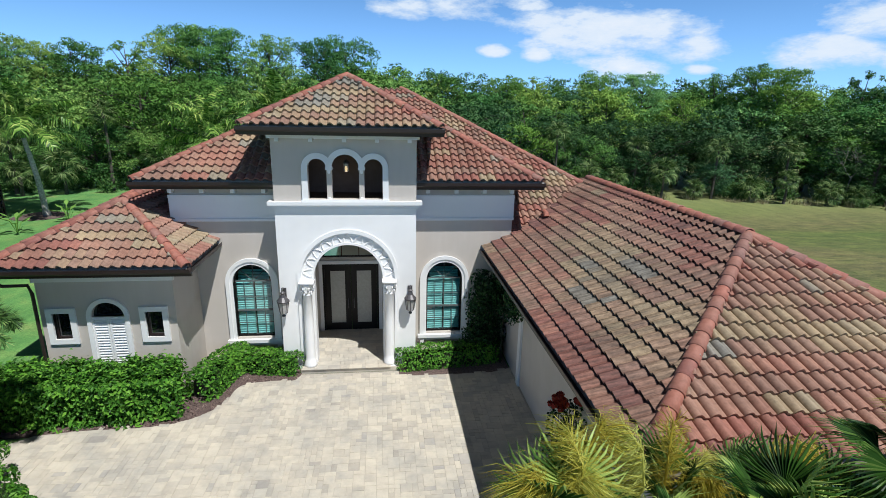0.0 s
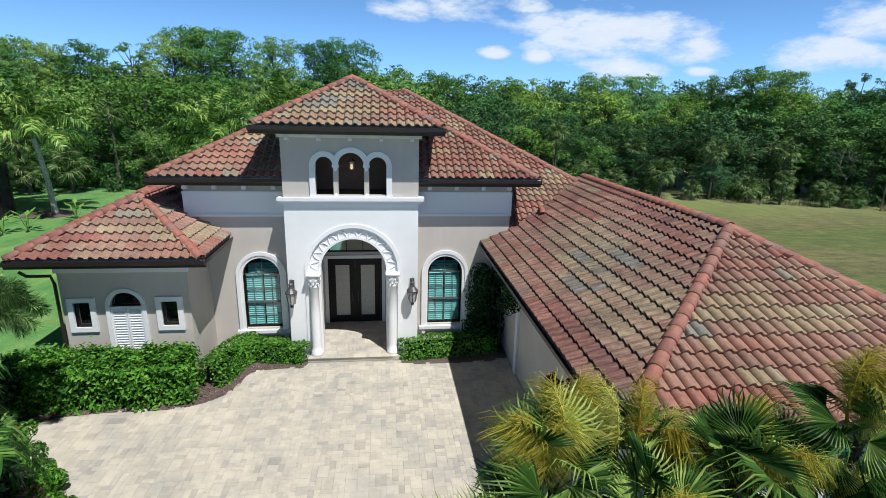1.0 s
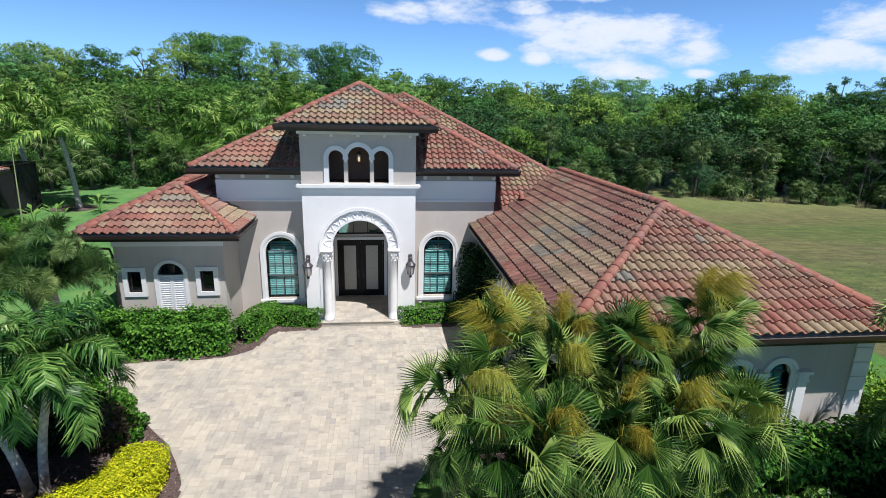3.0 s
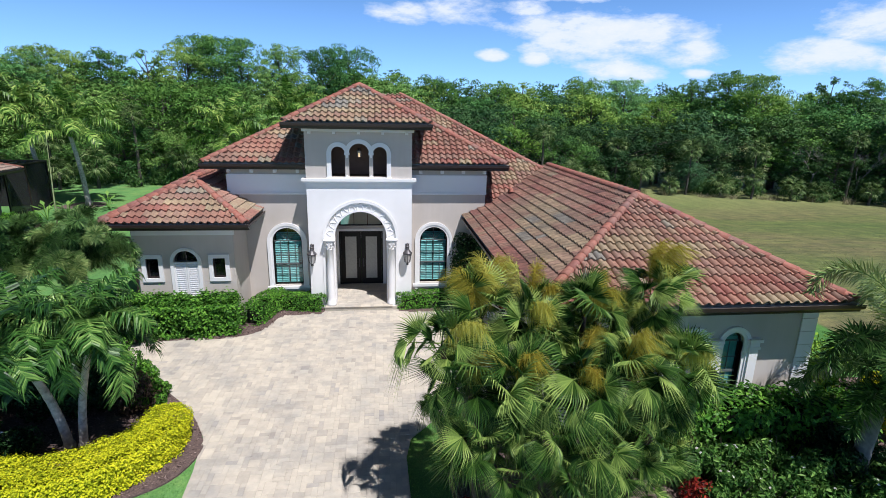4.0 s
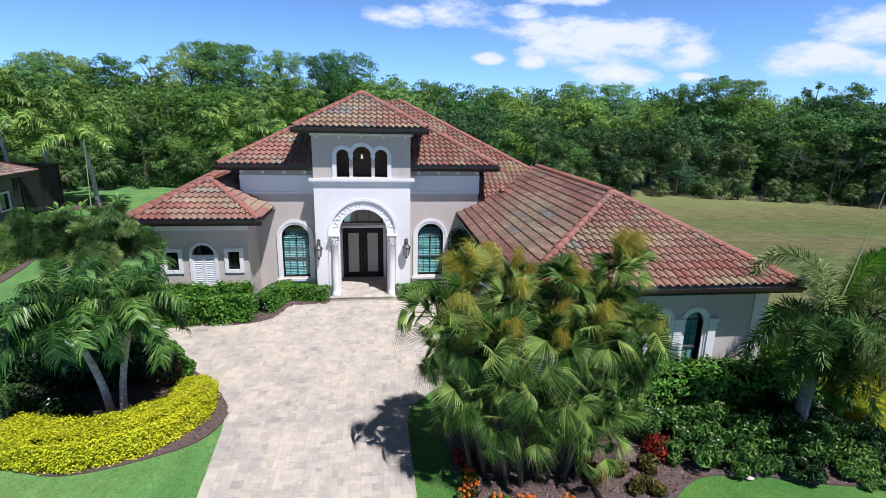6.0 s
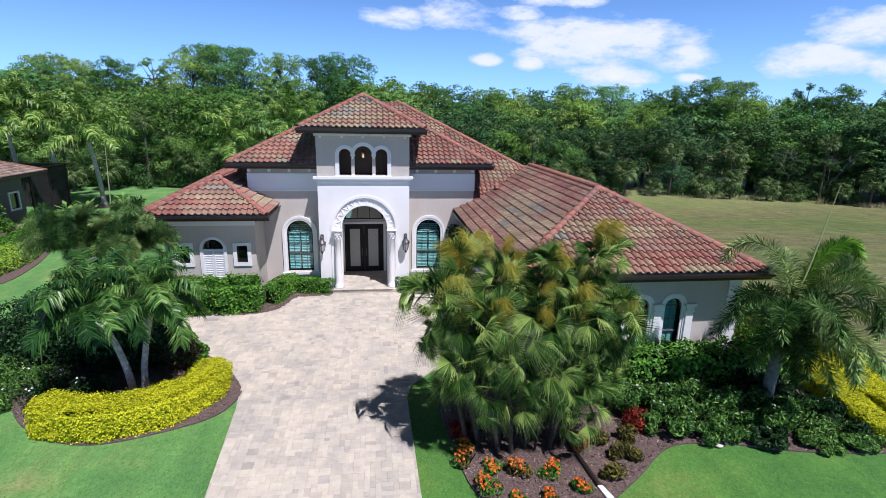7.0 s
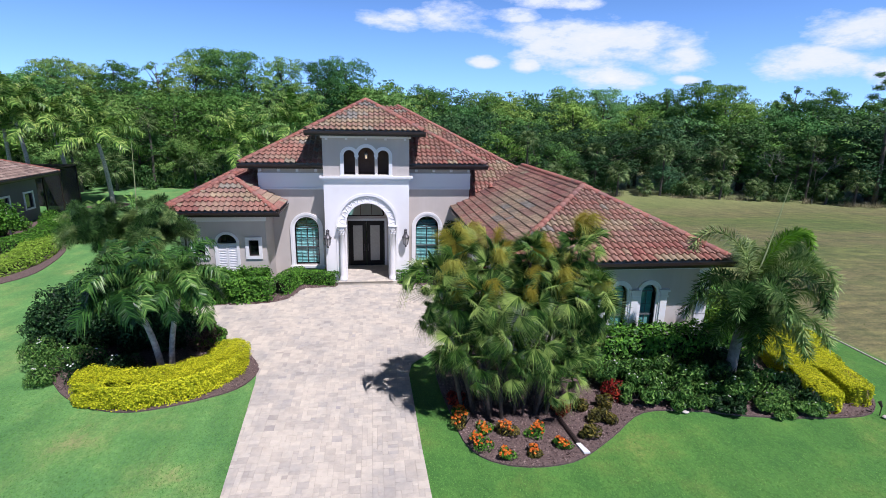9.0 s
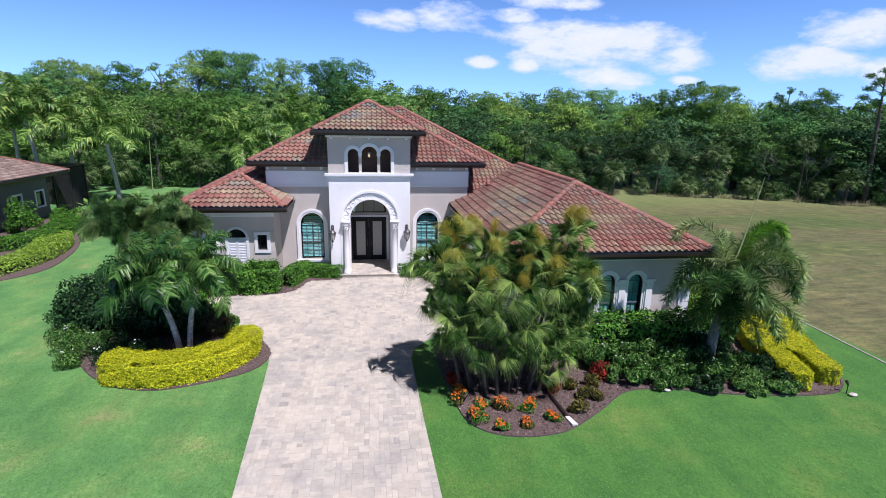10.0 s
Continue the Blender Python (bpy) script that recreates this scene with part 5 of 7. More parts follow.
def bush(name, x, y, r, h, n, leaf, wide, material, label, category, seed, blooms=None, lumps=9):
    rng = np.random.default_rng(seed)
    ob = thing(name, label, category, (x, y, 0.0))
    P, N = bush_points(0, 0, r, h, n, rng, lumps)
    V, F = leaf_quads(P, N, leaf, wide, rng, up=0.8)
    put("foliage", np_mesh("foliage", V, F, material), ob)
    bm = bmesh.new()
    for k in range(6):
        a = 2 * math.pi * k / 6 + seed
        tube(bm, [(0.02 * math.cos(a), 0.02 * math.sin(a), 0), (r * 0.3 * math.cos(a), r * 0.3 * math.sin(a), h * 0.45), (r * 0.5 * math.cos(a), r * 0.5 * math.sin(a), h * 0.75)], [0.03, 0.02, 0.008], 5)
    part("branchwork", bm, M["shaded_twig"], ob)
    if blooms:
        k, mat, size = blooms
        top = np.argsort(-(P[:, 2] + rng.uniform(0, h * (0.5 if k < 20 else 1.3), len(P))))[:k]
        me = bloom_mesh(mat, size)
        for q in P[top]:
            put("flower", me, ob, m=Matrix.Translation(Vector(q) + Vector((0, 0, size * 0.5))) @ Matrix.Rotation(rng.uniform(0, 6.28), 4, "Z") @ Matrix.Rotation(rng.uniform(-0.6, 0.6), 4, "X"))
    return ob


M["bloom"] = plain("white_petals", (0.75, 0.72, 0.68), 0.6, vary=0.05)
rs = np.random.default_rng(3)
for k, (x, y, r, h) in enumerate(((8.5, -11.3, 0.95, 1.15), (9.7, -11.5, 1.0, 1.25), (10.9, -12.0, 1.05, 1.1), (12.1, -12.3, 1.0, 0.95), (13.2, -12.4, 0.9, 0.8), (9.0, -12.2, 0.75, 0.85), (10.2, -12.3, 0.7, 0.75), (12.8, -13.0, 0.7, 0.5),
                                  (11.6, -11.2, 1.0, 1.3), (7.8, -11.0, 0.75, 1.1), (13.9, -11.9, 0.7, 0.7), (10.7, -12.8, 0.6, 0.5), (11.9, -12.95, 0.65, 0.5), (13.4, -12.9, 0.55, 0.45), (9.6, -12.5, 0.55, 0.55), (8.2, -12.0, 0.7, 0.85))):
    bush("flowering_shrub", x, y, r, h, 3000, 0.15, 0.055, M["shrub"] if k in (8, 4, 11) else M["shrub_mid"], "loose green shrub with a few white flowers", "shrub", 40 + k, (3, M["bloom"], 0.035), lumps=20)
for k, (x, y, r, h) in enumerate(((-9.6, -6.6, 1.4, 2.5), (-8.4, -6.4, 1.3, 2.3), (-10.2, -6.9, 1.2, 2.4), (-7.4, -7.2, 1.0, 1.7), (-9.6, -5.0, 1.3, 2.6), (-9.2, -3.1, 1.0, 1.9), (-10.0, -3.9, 1.0, 2.2), (-8.5, -4.4, 0.9, 2.0), (-10.8, -5.6, 1.2, 2.4), (-7.9, -5.3, 0.9, 1.9), (-6.6, -6.8, 0.8, 1.4))):
    bush("dark_shrub", x, y, r, h, 3200, 0.15, 0.075, M["shrub"], "large dense dark green shrub in the island bed", "shrub", 60 + k, lumps=12)
for k, (x, y, r, h) in enumerate(((-9.2, -8.6, 0.9, 0.95), (-8.3, -9.3, 0.75, 0.8), (-10.4, -8.0, 0.8, 0.9), (-7.6, -8.9, 0.6, 0.8), (-10.9, -7.2, 0.8, 0.95), (-11.5, -6.0, 0.8, 1.0), (-9.8, -9.2, 0.5, 0.5))):
    bush("flowering_shrub", x, y, r, h, 1500, 0.12, 0.045, M["shrub"] if k % 2 else M["shrub_mid"], "low grey-green shrub with a few pale flowers", "shrub", 70 + k, (3, M["bloom"], 0.04))
bush("bronze_shrub", -5.6, -7.2, 0.7, 1.2, 1100, 0.12, 0.04, M["bronze"], "thin bronze-leaved shrub behind the palms", "shrub", 79)
for k, (x, y, r, h) in enumerate(((-7.3, -5.3, 0.95, 1.35), (-6.4, -6.0, 0.75, 1.05), (-8.3, -4.5, 0.8, 1.2), (-5.5, -6.9, 0.6, 0.8))):
    bush("leafy_shrub", x, y, r, h, 2200, 0.13, 0.06, M["hedge"], "bright green leafy shrub at the island's edge", "shrub", 150 + k, lumps=20)
bush("flowering_shrub", -8.9, -3.4, 0.9, 0.95, 2000, 0.11, 0.05, M["hedge"], "leafy shrub dotted with white flowers", "shrub", 80, (16, M["bloom"], 0.06))
for k, (x, y) in enumerate(((2.74, -12.89), (2.98, -13.87), (3.27, -13.16), (3.81, -13.4), (3.55, -14.33), (4.62, -13.48), (4.26, -14.2), (5.14, -13.98), (2.7, -12.3))):
    big = (0.36, 0.36) if k in (0, 3, 5, 1) else (0.28, 0.26)
    bush("flower_plant", x, y, *big, 420, 0.09, 0.04, M["croton"] if k % 3 == 0 else M["hedge"], "small bedding plant with bright orange flowers", "flower", 90 + k, (24, M["orange"], 0.048), lumps=5)
for k, (x, y, r, h) in enumerate(((7.48, -11.9, 0.36, 0.72), (5.6, -12.6, 0.30, 0.5), (2.75, -11.9, 0.3, 0.5))):
    bush("red_plant", x, y, r, h, 420, 0.14, 0.05, M["red"], "upright plant with deep red leaves", "plant", 110 + k, lumps=5)
for k, (x, y) in enumerate(((6.4, -13.0), (6.0, -13.75), (6.75, -13.15), (6.95, -12.4), (6.2, -12.4))):
    bush("croton", x, y, 0.3, 0.42, 380, 0.16, 0.05, M["croton"], "low croton with dark green and bronze leaves", "plant", 120 + k, lumps=5)


# ---- palms ----
def feather_frond(L, rise, droop, pairs, leaf, wide, seed, hang=0.5):
    """A frond that leaves the crown along +x. Returns vertices and triangles."""
    rng = np.random.default_rng(seed)
    n = 16
    pts, a = [np.zeros(3)], rise
    for k in range(n):
        pts.append(pts[-1] + np.array([math.cos(a), 0, math.sin(a)]) * L / n)
        a -= droop / n * (0.5 + 1.3 * k / n)
    pts = np.array(pts)
    V, F = [], []

    def add(vs, fs):
        o = len(V)
        V.extend(vs)
        F.extend([tuple(i + o for i in f) for f in fs])

    for k in range(n):
        w0, w1 = 0.026 * (1 - k / n) + 0.006, 0.026 * (1 - (k + 1) / n) + 0.006
        y = np.array([0, 1, 0])
        z = np.array([0, 0, 1])
        A, B = pts[k], pts[k + 1]
        add([A - y * w0, A + y * w0, A - z * w0, B - y * w1, B + y * w1, B - z * w1], [(0, 3, 4), (0, 4, 1), (1, 4, 5), (1, 5, 2), (2, 5, 3), (2, 3, 0)])
    for k in range(pairs):
        s = 0.12 + 0.88 * (k + 0.5) / pairs
        i = min(int(s * n), n - 1)
        f = s * n - i
        B = pts[i] * (1 - f) + pts[i + 1] * f
        t = unit(pts[i + 1] - pts[i])
        up = np.cross(t, np.array([0, 1.0, 0]))
        up = -up if up[2] < 0 else up
        length = leaf * (0.45 + 0.75 * math.sin(math.pi * min(1, 0.15 + 0.8 * s))) * rng.uniform(0.85, 1.12)
        for side in (-1, 1):
            lift = rng.uniform(-0.15, 0.6)
            d = unit(np.array([0, side, 0]) * 1.0 + t * rng.uniform(0.25, 0.95) + up * lift)
            wv = unit(np.cross(d, up)) * wide
            mid = B + d * length * 0.5
            mid = mid - np.array([0, 0, 1]) * length * hang * 0.22
            tip = B + d * length * (1 - 0.3 * hang) * rng.uniform(0.8, 1.1) - np.array([0, 0, 1]) * length * hang * rng.uniform(0.45, 1.35)
            add([B - wv * 0.3, B + wv * 0.3, mid - wv * 0.5, mid + wv * 0.5, tip], [(0, 1, 3), (0, 3, 2), (2, 3, 4)])
    return np.array(V), np.array(F)


def frond_set(name, L, leaf, wide, pairs, material, seed, hang=0.5, bend=0.0, shapes=((1.25, 1.3), (0.95, 1.7), (0.6, 1.9), (0.25, 1.7))):
    out = []
    for k, (rise, droop) in enumerate(shapes):
        V, F = feather_frond(L * (0.9 + 0.05 * k), rise, droop + bend, pairs, leaf, wide, seed + k, hang)
        out.append(np_mesh(name, V, F, material))
    return out


def brush_frond(L, rise, droop, rings, leaf, wide, seed, tuft=4):
    """A foxtail frond along +x: leaflets stand out all round the rib, which bows most towards its tip."""
    rng = np.random.default_rng(seed)
    n = 22
    pts, a = [np.zeros(3)], rise
    for k in range(n):
        pts.append(pts[-1] + np.array([math.cos(a), 0, math.sin(a)]) * L / n)
        q = (k + 0.5) / n
        a -= droop / n * (0.20 + 2.4 * q * q)
    pts = np.array(pts)
    tang = unit(np.gradient(pts, axis=0))
    side = np.array([0, 1.0, 0])
    V, F = [], []
    for k in range(n):
        w0, w1 = 0.024 * (1 - k / n) + 0.006, 0.024 * (1 - (k + 1) / n) + 0.006
        o = len(V)
        V += [pts[k] - side * w0, pts[k] + side * w0, pts[k] - [0, 0, w0], pts[k + 1] - side * w1, pts[k + 1] + side * w1, pts[k + 1] - [0, 0, w1]]
        F += [(o + i, o + j, o + l) for i, j, l in ((0, 3, 4), (0, 4, 1), (1, 4, 5), (1, 5, 2), (2, 5, 3), (2, 3, 0))]
    for k in range(rings):
        q = 0.16 + 0.84 * (k + rng.random()) / rings
        i = min(int(q * n), n - 1)
        B = pts[i] + (pts[i + 1] - pts[i]) * (q * n - i)
        t = tang[i]
        up = np.cross(t, side)
        size = leaf * (0.55 + 0.45 * math.sin(math.pi * min(1.0, 0.25 + 0.70 * q)))
        for j in range(tuft):
            a = 2 * math.pi * (j + rng.random()) / tuft
            d = unit(math.cos(a) * side + math.sin(a) * up + t * rng.uniform(0.15, 0.7))
            ln = size * rng.uniform(0.75, 1.15)
            wv = unit(np.cross(d, t)) * wide
            mid = B + d * ln * 0.55 - np.array([0, 0, 0.05 * ln])
            tip = B + d * ln - np.array([0, 0, ln * rng.uniform(0.05, 0.28)])
            o = len(V)
            V += [B, mid - wv, mid + wv, tip]
            F += [(o, o + 1, o + 2), (o + 1, o + 3, o + 2)]
    return np.array(V), np.array(F)


def brush_set(L, leaf, rings, material, seed, shapes):
    return [np_mesh("frond", *brush_frond(L * (0.92 + 0.05 * k), rise, droop, rings, leaf, 0.013, seed + k, 6), material) for k, (rise, droop) in enumerate(shapes)]


soft_fronds = frond_set("frond", 2.0, 0.54, 0.038, 62, M["palm"], 5, 0.6, 0.0, ((1.35, 1.4), (1.08, 1.9), (0.75, 2.1), (0.35, 1.9)))
fox_fronds = brush_set(2.2, 0.48, 115, M["foxtail"], 15, ((1.50, 1.6), (1.30, 2.2), (0.95, 2.4), (0.6, 2.3)))
coco_fronds = frond_set("frond", 4.5, 0.95, 0.10, 56, M["palm_far"], 25, 0.55, 0.0, ((1.40, 0.8), (1.10, 1.15), (0.75, 1.4), (0.25, 1.3)))


def feather_palm(name, foot, crown, fronds, count, seed, label, r0=0.11, r1=0.08, scale=1.0, spear=None, ring=True):
    rng = random.Random(seed)
    ob = thing(name, label, "palm", foot)
    f, c = Vector((0, 0, 0)), Vector(crown) - Vector(foot)
    bm = bmesh.new()
    pts, rad = [], []
    n = 22
    for k in range(n + 1):
        t = k / n
        p = f.lerp(c, t) + Vector((c.x, c.y, 0)) * (0.18 * math.sin(math.pi * t)) * -1
        pts.append(p)
        rad.append((r0 * (1 - t) + r1 * t) * (1.25 if t < 0.05 else 1.0) * (1.06 if ring and k % 2 else 1.0))
    tube(bm, pts, rad, 10)
    part("trunk", bm, M["bark"], ob, smooth=True)
    bm = bmesh.new()
    tube(bm, [c - Vector((0, 0, 0.02)), c + Vector((0, 0, 0.25)), c + Vector((0, 0, 0.55))], [r1 * 1.15, r1 * 1.05, r1 * 0.35], 10)
    part("crownshaft", bm, M["hedge"], ob, smooth=True)
    for k in range(count):
        az = 2.399963 * k + rng.uniform(-0.2, 0.2)
        age = k / count
        me = fronds[min(3, int(age * 4))]
        m = Matrix.Translation(c + Vector((0, 0, 0.5 - 0.25 * age))) @ Matrix.Rotation(az, 4, "Z") @ Matrix.Rotation(rng.uniform(-0.12, 0.12), 4, "Y") @ Matrix.Rotation(rng.uniform(-0.35, 0.35), 4, "X") @ Matrix.Scale(scale * rng.uniform(0.78, 1.12), 4)
        put("frond", me, ob, m=m)
    if spear:
        bm = bmesh.new()
        tube(bm, [c + Vector((0, 0, 0.4)), c + Vector((0, 0, 0.4)).lerp(Vector(spear), 0.5), c + Vector((0, 0, 0.4)) + Vector(spear)], [0.03, 0.022, 0.006], 6)
        part("spear_leaf", bm, M["spear"], ob, "pale unopened spear leaf")
    return ob


feather_palm("feather_palm", (-6.5, -8.8, 0), (-7.0, -9.05, 2.5), soft_fronds, 34, 1, "slender grey-trunked palm with drooping green fronds", 0.105, 0.075, 1.02)
feather_palm("feather_palm", (-6.2, -8.8, 0), (-5.75, -8.8, 2.5), soft_fronds, 28, 2, "slender grey-trunked palm leaning beside its twin", 0.095, 0.07, 0.94)
feather_palm("foxtail_palm", (-9.6, -4.8, 0), (-9.75, -4.9, 3.1), fox_fronds, 34, 3, "bushy foxtail palm behind the island shrubs", 0.13, 0.10, 0.74)
feather_palm("foxtail_palm", (-7.75, -4.6, 0), (-7.85, -4.8, 3.1), fox_fronds, 38, 4, "bushy foxtail palm beside the small wing", 0.13, 0.10, 0.78)
feather_palm("foxtail_palm", (-8.6, -4.2, 0), (-8.68, -4.3, 2.6), fox_fronds, 22, 6, "young foxtail palm with a tall pale spear leaf", 0.11, 0.08, 0.75, spear=(0.2, 0, 4.1))
right_palm = feather_palm("foxtail_palm", (11.5, -11.6, 0), (11.55, -11.75, 2.55), fox_fronds, 0, 5, "thick-trunked foxtail palm with bushy arching fronds", 0.18, 0.13, 1.0, spear=(0.85, 0.1, 3.6))
for ob in right_palm.children:
    if ob.name.startswith("trunk"):
        ob.data.materials[0] = M["grey_trunk"]
# heading, first rise and bow in degrees, length
for k, (az, rise, bow, L) in enumerate(((150, 92, 205, 3.6), (188, 58, 175, 2.6), (20, 74, 190, 3.9), (4, 62, 190, 3.5), (-28, 66, 200, 3.3), (-62, 64, 200, 3.0), (-98, 55, 185, 2.6), (-135, 50, 175, 2.3), (-22, 38, 165, 2.8),
                                          (62, 72, 180, 3.1), (35, 50, 170, 3.0), (-78, 30, 150, 2.3),
                                          (-70, 5, 100, 2.1), (-35, 8, 105, 2.6), (-110, 0, 95, 1.9), (172, 25, 130, 2.2), (-75, -22, 65, 1.9), (-115, -25, 60, 1.8), (-35, -15, 75, 2.3), (-155, -10, 80, 1.8))):
    me = np_mesh("frond", *brush_frond(L, radians(rise), radians(bow), int(40 * L), 0.46, 0.018, 700 + k, 5), M["foxtail"])
    put("frond", me, right_palm, m=Matrix.Translation((0.05, -0.15, 2.8)) @ Matrix.Rotation(radians(az), 4, "Z"))
me = np_mesh("frond", *brush_frond(4.0, radians(72), radians(215), 190, 0.30, 0.016, 740, 5), M["new_frond"])
put("frond", me, right_palm, "bright green young frond", Matrix.Translation((0.1, -0.1, 3.1)) @ Matrix.Rotation(radians(12), 4, "Z"))


def fan_leaf(seed, stem=0.5, blade=0.64, segs=34, droop=0.25, spread=2.1, tilt=0.0):
    """A pleated fan on its stalk; tilt: how far the blade nods below the line of the stalk."""
    rng = np.random.default_rng(seed)
    V, F = [], []

    def add(vs, fs):
        o = len(V)
        V.extend(vs)
        F.extend([tuple(i + o for i in f) for f in fs])

    hub = np.array([stem, 0, stem * 0.10])
    ct, st = math.cos(tilt), math.sin(tilt)
    w = 0.013
    add([np.array([0, -w, 0]), np.array([0, w, 0]), np.array([0, 0, -w * 1.5]), hub + [0, -w * 0.6, 0], hub + [0, w * 0.6, 0], hub + [0, 0, -w]], [(0, 3, 4), (0, 4, 1), (1, 4, 5), (1, 5, 2), (2, 5, 3), (2, 3, 0)])
    nod = lambda p: hub + np.array([p[0] * ct + p[2] * st, p[1], -p[0] * st + p[2] * ct])
    for k in range(segs):
        a = -spread + 2 * spread * (k + 0.5) / segs
        L = blade * (0.74 + 0.26 * math.cos(a * 0.6)) * rng.uniform(0.90, 1.06)
        d = np.array([math.cos(a), math.sin(a), 0.12 - 0.12 * math.cos(a)])
        q = np.array([-math.sin(a), math.cos(a), 0])
        h = spread / segs * L * 0.46
        m1, m2 = d * L * 0.45 + np.array([0, 0, 0.016]), d * L * 0.74 - np.array([0, 0, droop * L * 0.12])
        fall = droop * L * rng.uniform(0.35, 1.1)
        tip = nod(d * L * 0.98 + q * rng.normal(0, 0.03)) - np.array([0, 0, fall])
        add([hub, nod(m1 - q * h - [0, 0, 0.028]), nod(m1), nod(m1 + q * h - [0, 0, 0.028]), nod(m2 - q * h * 0.62), nod(m2 + q * h * 0.62), tip],
            [(0, 1, 2), (0, 2, 3), (1, 4, 2), (2, 4, 5), (2, 5, 3), (4, 6, 5)])
    return np.array(V), np.array(F)


fan_meshes = [np_mesh("fan_leaf", *fan_leaf(30 + k, 0.56, 0.62, 24, 0.25 + 0.26 * k, 1.55 - 0.14 * k, 0.15 + 0.26 * k), M["fanpalm"]) for k in range(4)]


def flower_spray(seed):
    """A hanging plume of fine yellow strands on an arched stalk."""
    rng = random.Random(seed)
    bm = bmesh.new()
    stalk = [Vector((0, 0, 0)), Vector((0.22, 0, 0.32)), Vector((0.5, 0, 0.5)), Vector((0.75, 0, 0.48))]
    tube(bm, stalk, [0.014, 0.012, 0.009, 0.004], 5)
    for k in range(620):
        t = rng.uniform(0.25, 1.0) * 3
        i = min(int(t), 2)
        p = stalk[i].lerp(stalk[i + 1], t - i)
        d = Vector((rng.uniform(-0.08, 0.16), rng.uniform(-0.14, 0.14), rng.uniform(-0.30, 0.06)))
        e = p + d
        g = e + Vector((d.x * 0.3, d.y * 0.3, -0.16))
        s = Vector((rng.uniform(-1, 1), rng.uniform(-1, 1), 0.2)).normalized() * 0.0019
        v = [bm.verts.new(q) for q in (p - s, p + s, e + s * 1.4, e - s * 1.4, g)]
        bm.faces.new((v[0], v[1], v[2], v[3]))
        bm.faces.new((v[3], v[2], v[4]))
    return mesh_of("flower_spray", bm, M["flowerstalk"])


spray_meshes = [flower_spray(k) for k in range(3)]
rng = random.Random(21)
clump = thing("fan_palm_clump", "dense many-stemmed fan palm clump with yellow flower plumes", "palm", (4.3, -12.2, 0.0))
HEADS = [(1.95, -12.2, 4.0), (2.75, -11.5, 4.25), (3.6, -11.9, 4.1), (4.75, -11.6, 4.25), (5.6, -11.2, 3.9), (6.3, -11.4, 4.55), (3.2, -12.6, 3.4), (4.3, -12.7, 3.5), (5.3, -12.5, 3.4), (6.3, -12.3, 3.5), (2.4, -12.4, 3.35), (4.1, -11.0, 3.9), (5.3, -10.9, 3.8),
         (2.6, -12.7, 2.55), (3.6, -12.9, 2.65), (4.7, -12.95, 2.5), (5.7, -12.8, 2.45), (6.25, -12.2, 2.7), (2.1, -11.7, 2.8), (5.4, -12.9, 1.3), (6.35, -12.0, 3.05), (5.8, -12.2, 2.9), (5.1, -12.0, 3.1), (3.4, -12.2, 2.9),
         (3.1, -12.8, 1.9), (4.2, -12.9, 1.8), (5.2, -12.8, 1.85), (6.0, -12.5, 1.9), (2.5, -12.2, 2.0), (4.6, -12.4, 2.1)]
for k, (x, y, z) in enumerate(HEADS):
    top = Vector((x - 4.3, y + 12.2, z))
    foot = Vector(((x - 4.3) * 0.62, (y + 12.2) * 0.75 + 0.1, 0))
    bm = bmesh.new()
    tube(bm, [foot, foot.lerp(top, 0.35) + Vector((0, 0, 0.15)), foot.lerp(top, 0.7) + Vector((0, 0, 0.1)), top], [0.06, 0.055, 0.05, 0.05], 8)
    if k % 2 == 0 or z > 4:
        part("trunk", bm, M["fibre"], clump, "slim fibrous palm trunk")
    else:
        bm.free()
        bm = bmesh.new()
        tube(bm, [foot * 0.75, (foot * 0.75).lerp(top, 0.6) + Vector((0, 0, 0.2)), top], [0.035, 0.03, 0.03], 6)
        part("trunk", bm, M["fibre"], clump, "slim fibrous palm trunk")
    count = 22 if z > 3.2 else 18
    for j in range(count):
        az = 2.399963 * j + k * 1.3 + rng.uniform(-0.3, 0.3)
        elev = (1.35 - 2.0 * (j / count) if z > 3.2 else 0.75 - 1.5 * (j / count)) + rng.uniform(-0.25, 0.25)
        m = Matrix.Translation(top + Vector((0, 0, rng.uniform(-0.25, 0.1)))) @ Matrix.Rotation(az, 4, "Z") @ Matrix.Rotation(-elev, 4, "Y") @ Matrix.Rotation(rng.uniform(-1.2, 1.2), 4, "X") @ Matrix.Scale(rng.uniform(0.6, 1.08) * (1.0 if z > 2.8 else 0.8), 4)
        put("fan_leaf", fan_meshes[min(3, int(j / count * 4))], clump, m=m)
    if z > 3.1:
        for j in range(1 + k % 2):
            az = -1.4 + 2.6 * j + rng.uniform(-0.9, 0.9)
            m = Matrix.Translation(top + Vector((0, 0, 0.0))) @ Matrix.Rotation(az, 4, "Z") @ Matrix.Rotation(rng.uniform(-0.95, -0.1), 4, "Y") @ Matrix.Scale(rng.uniform(0.8, 1.2), 4)
            put("flower_spray", spray_meshes[j % 3], clump, m=m)

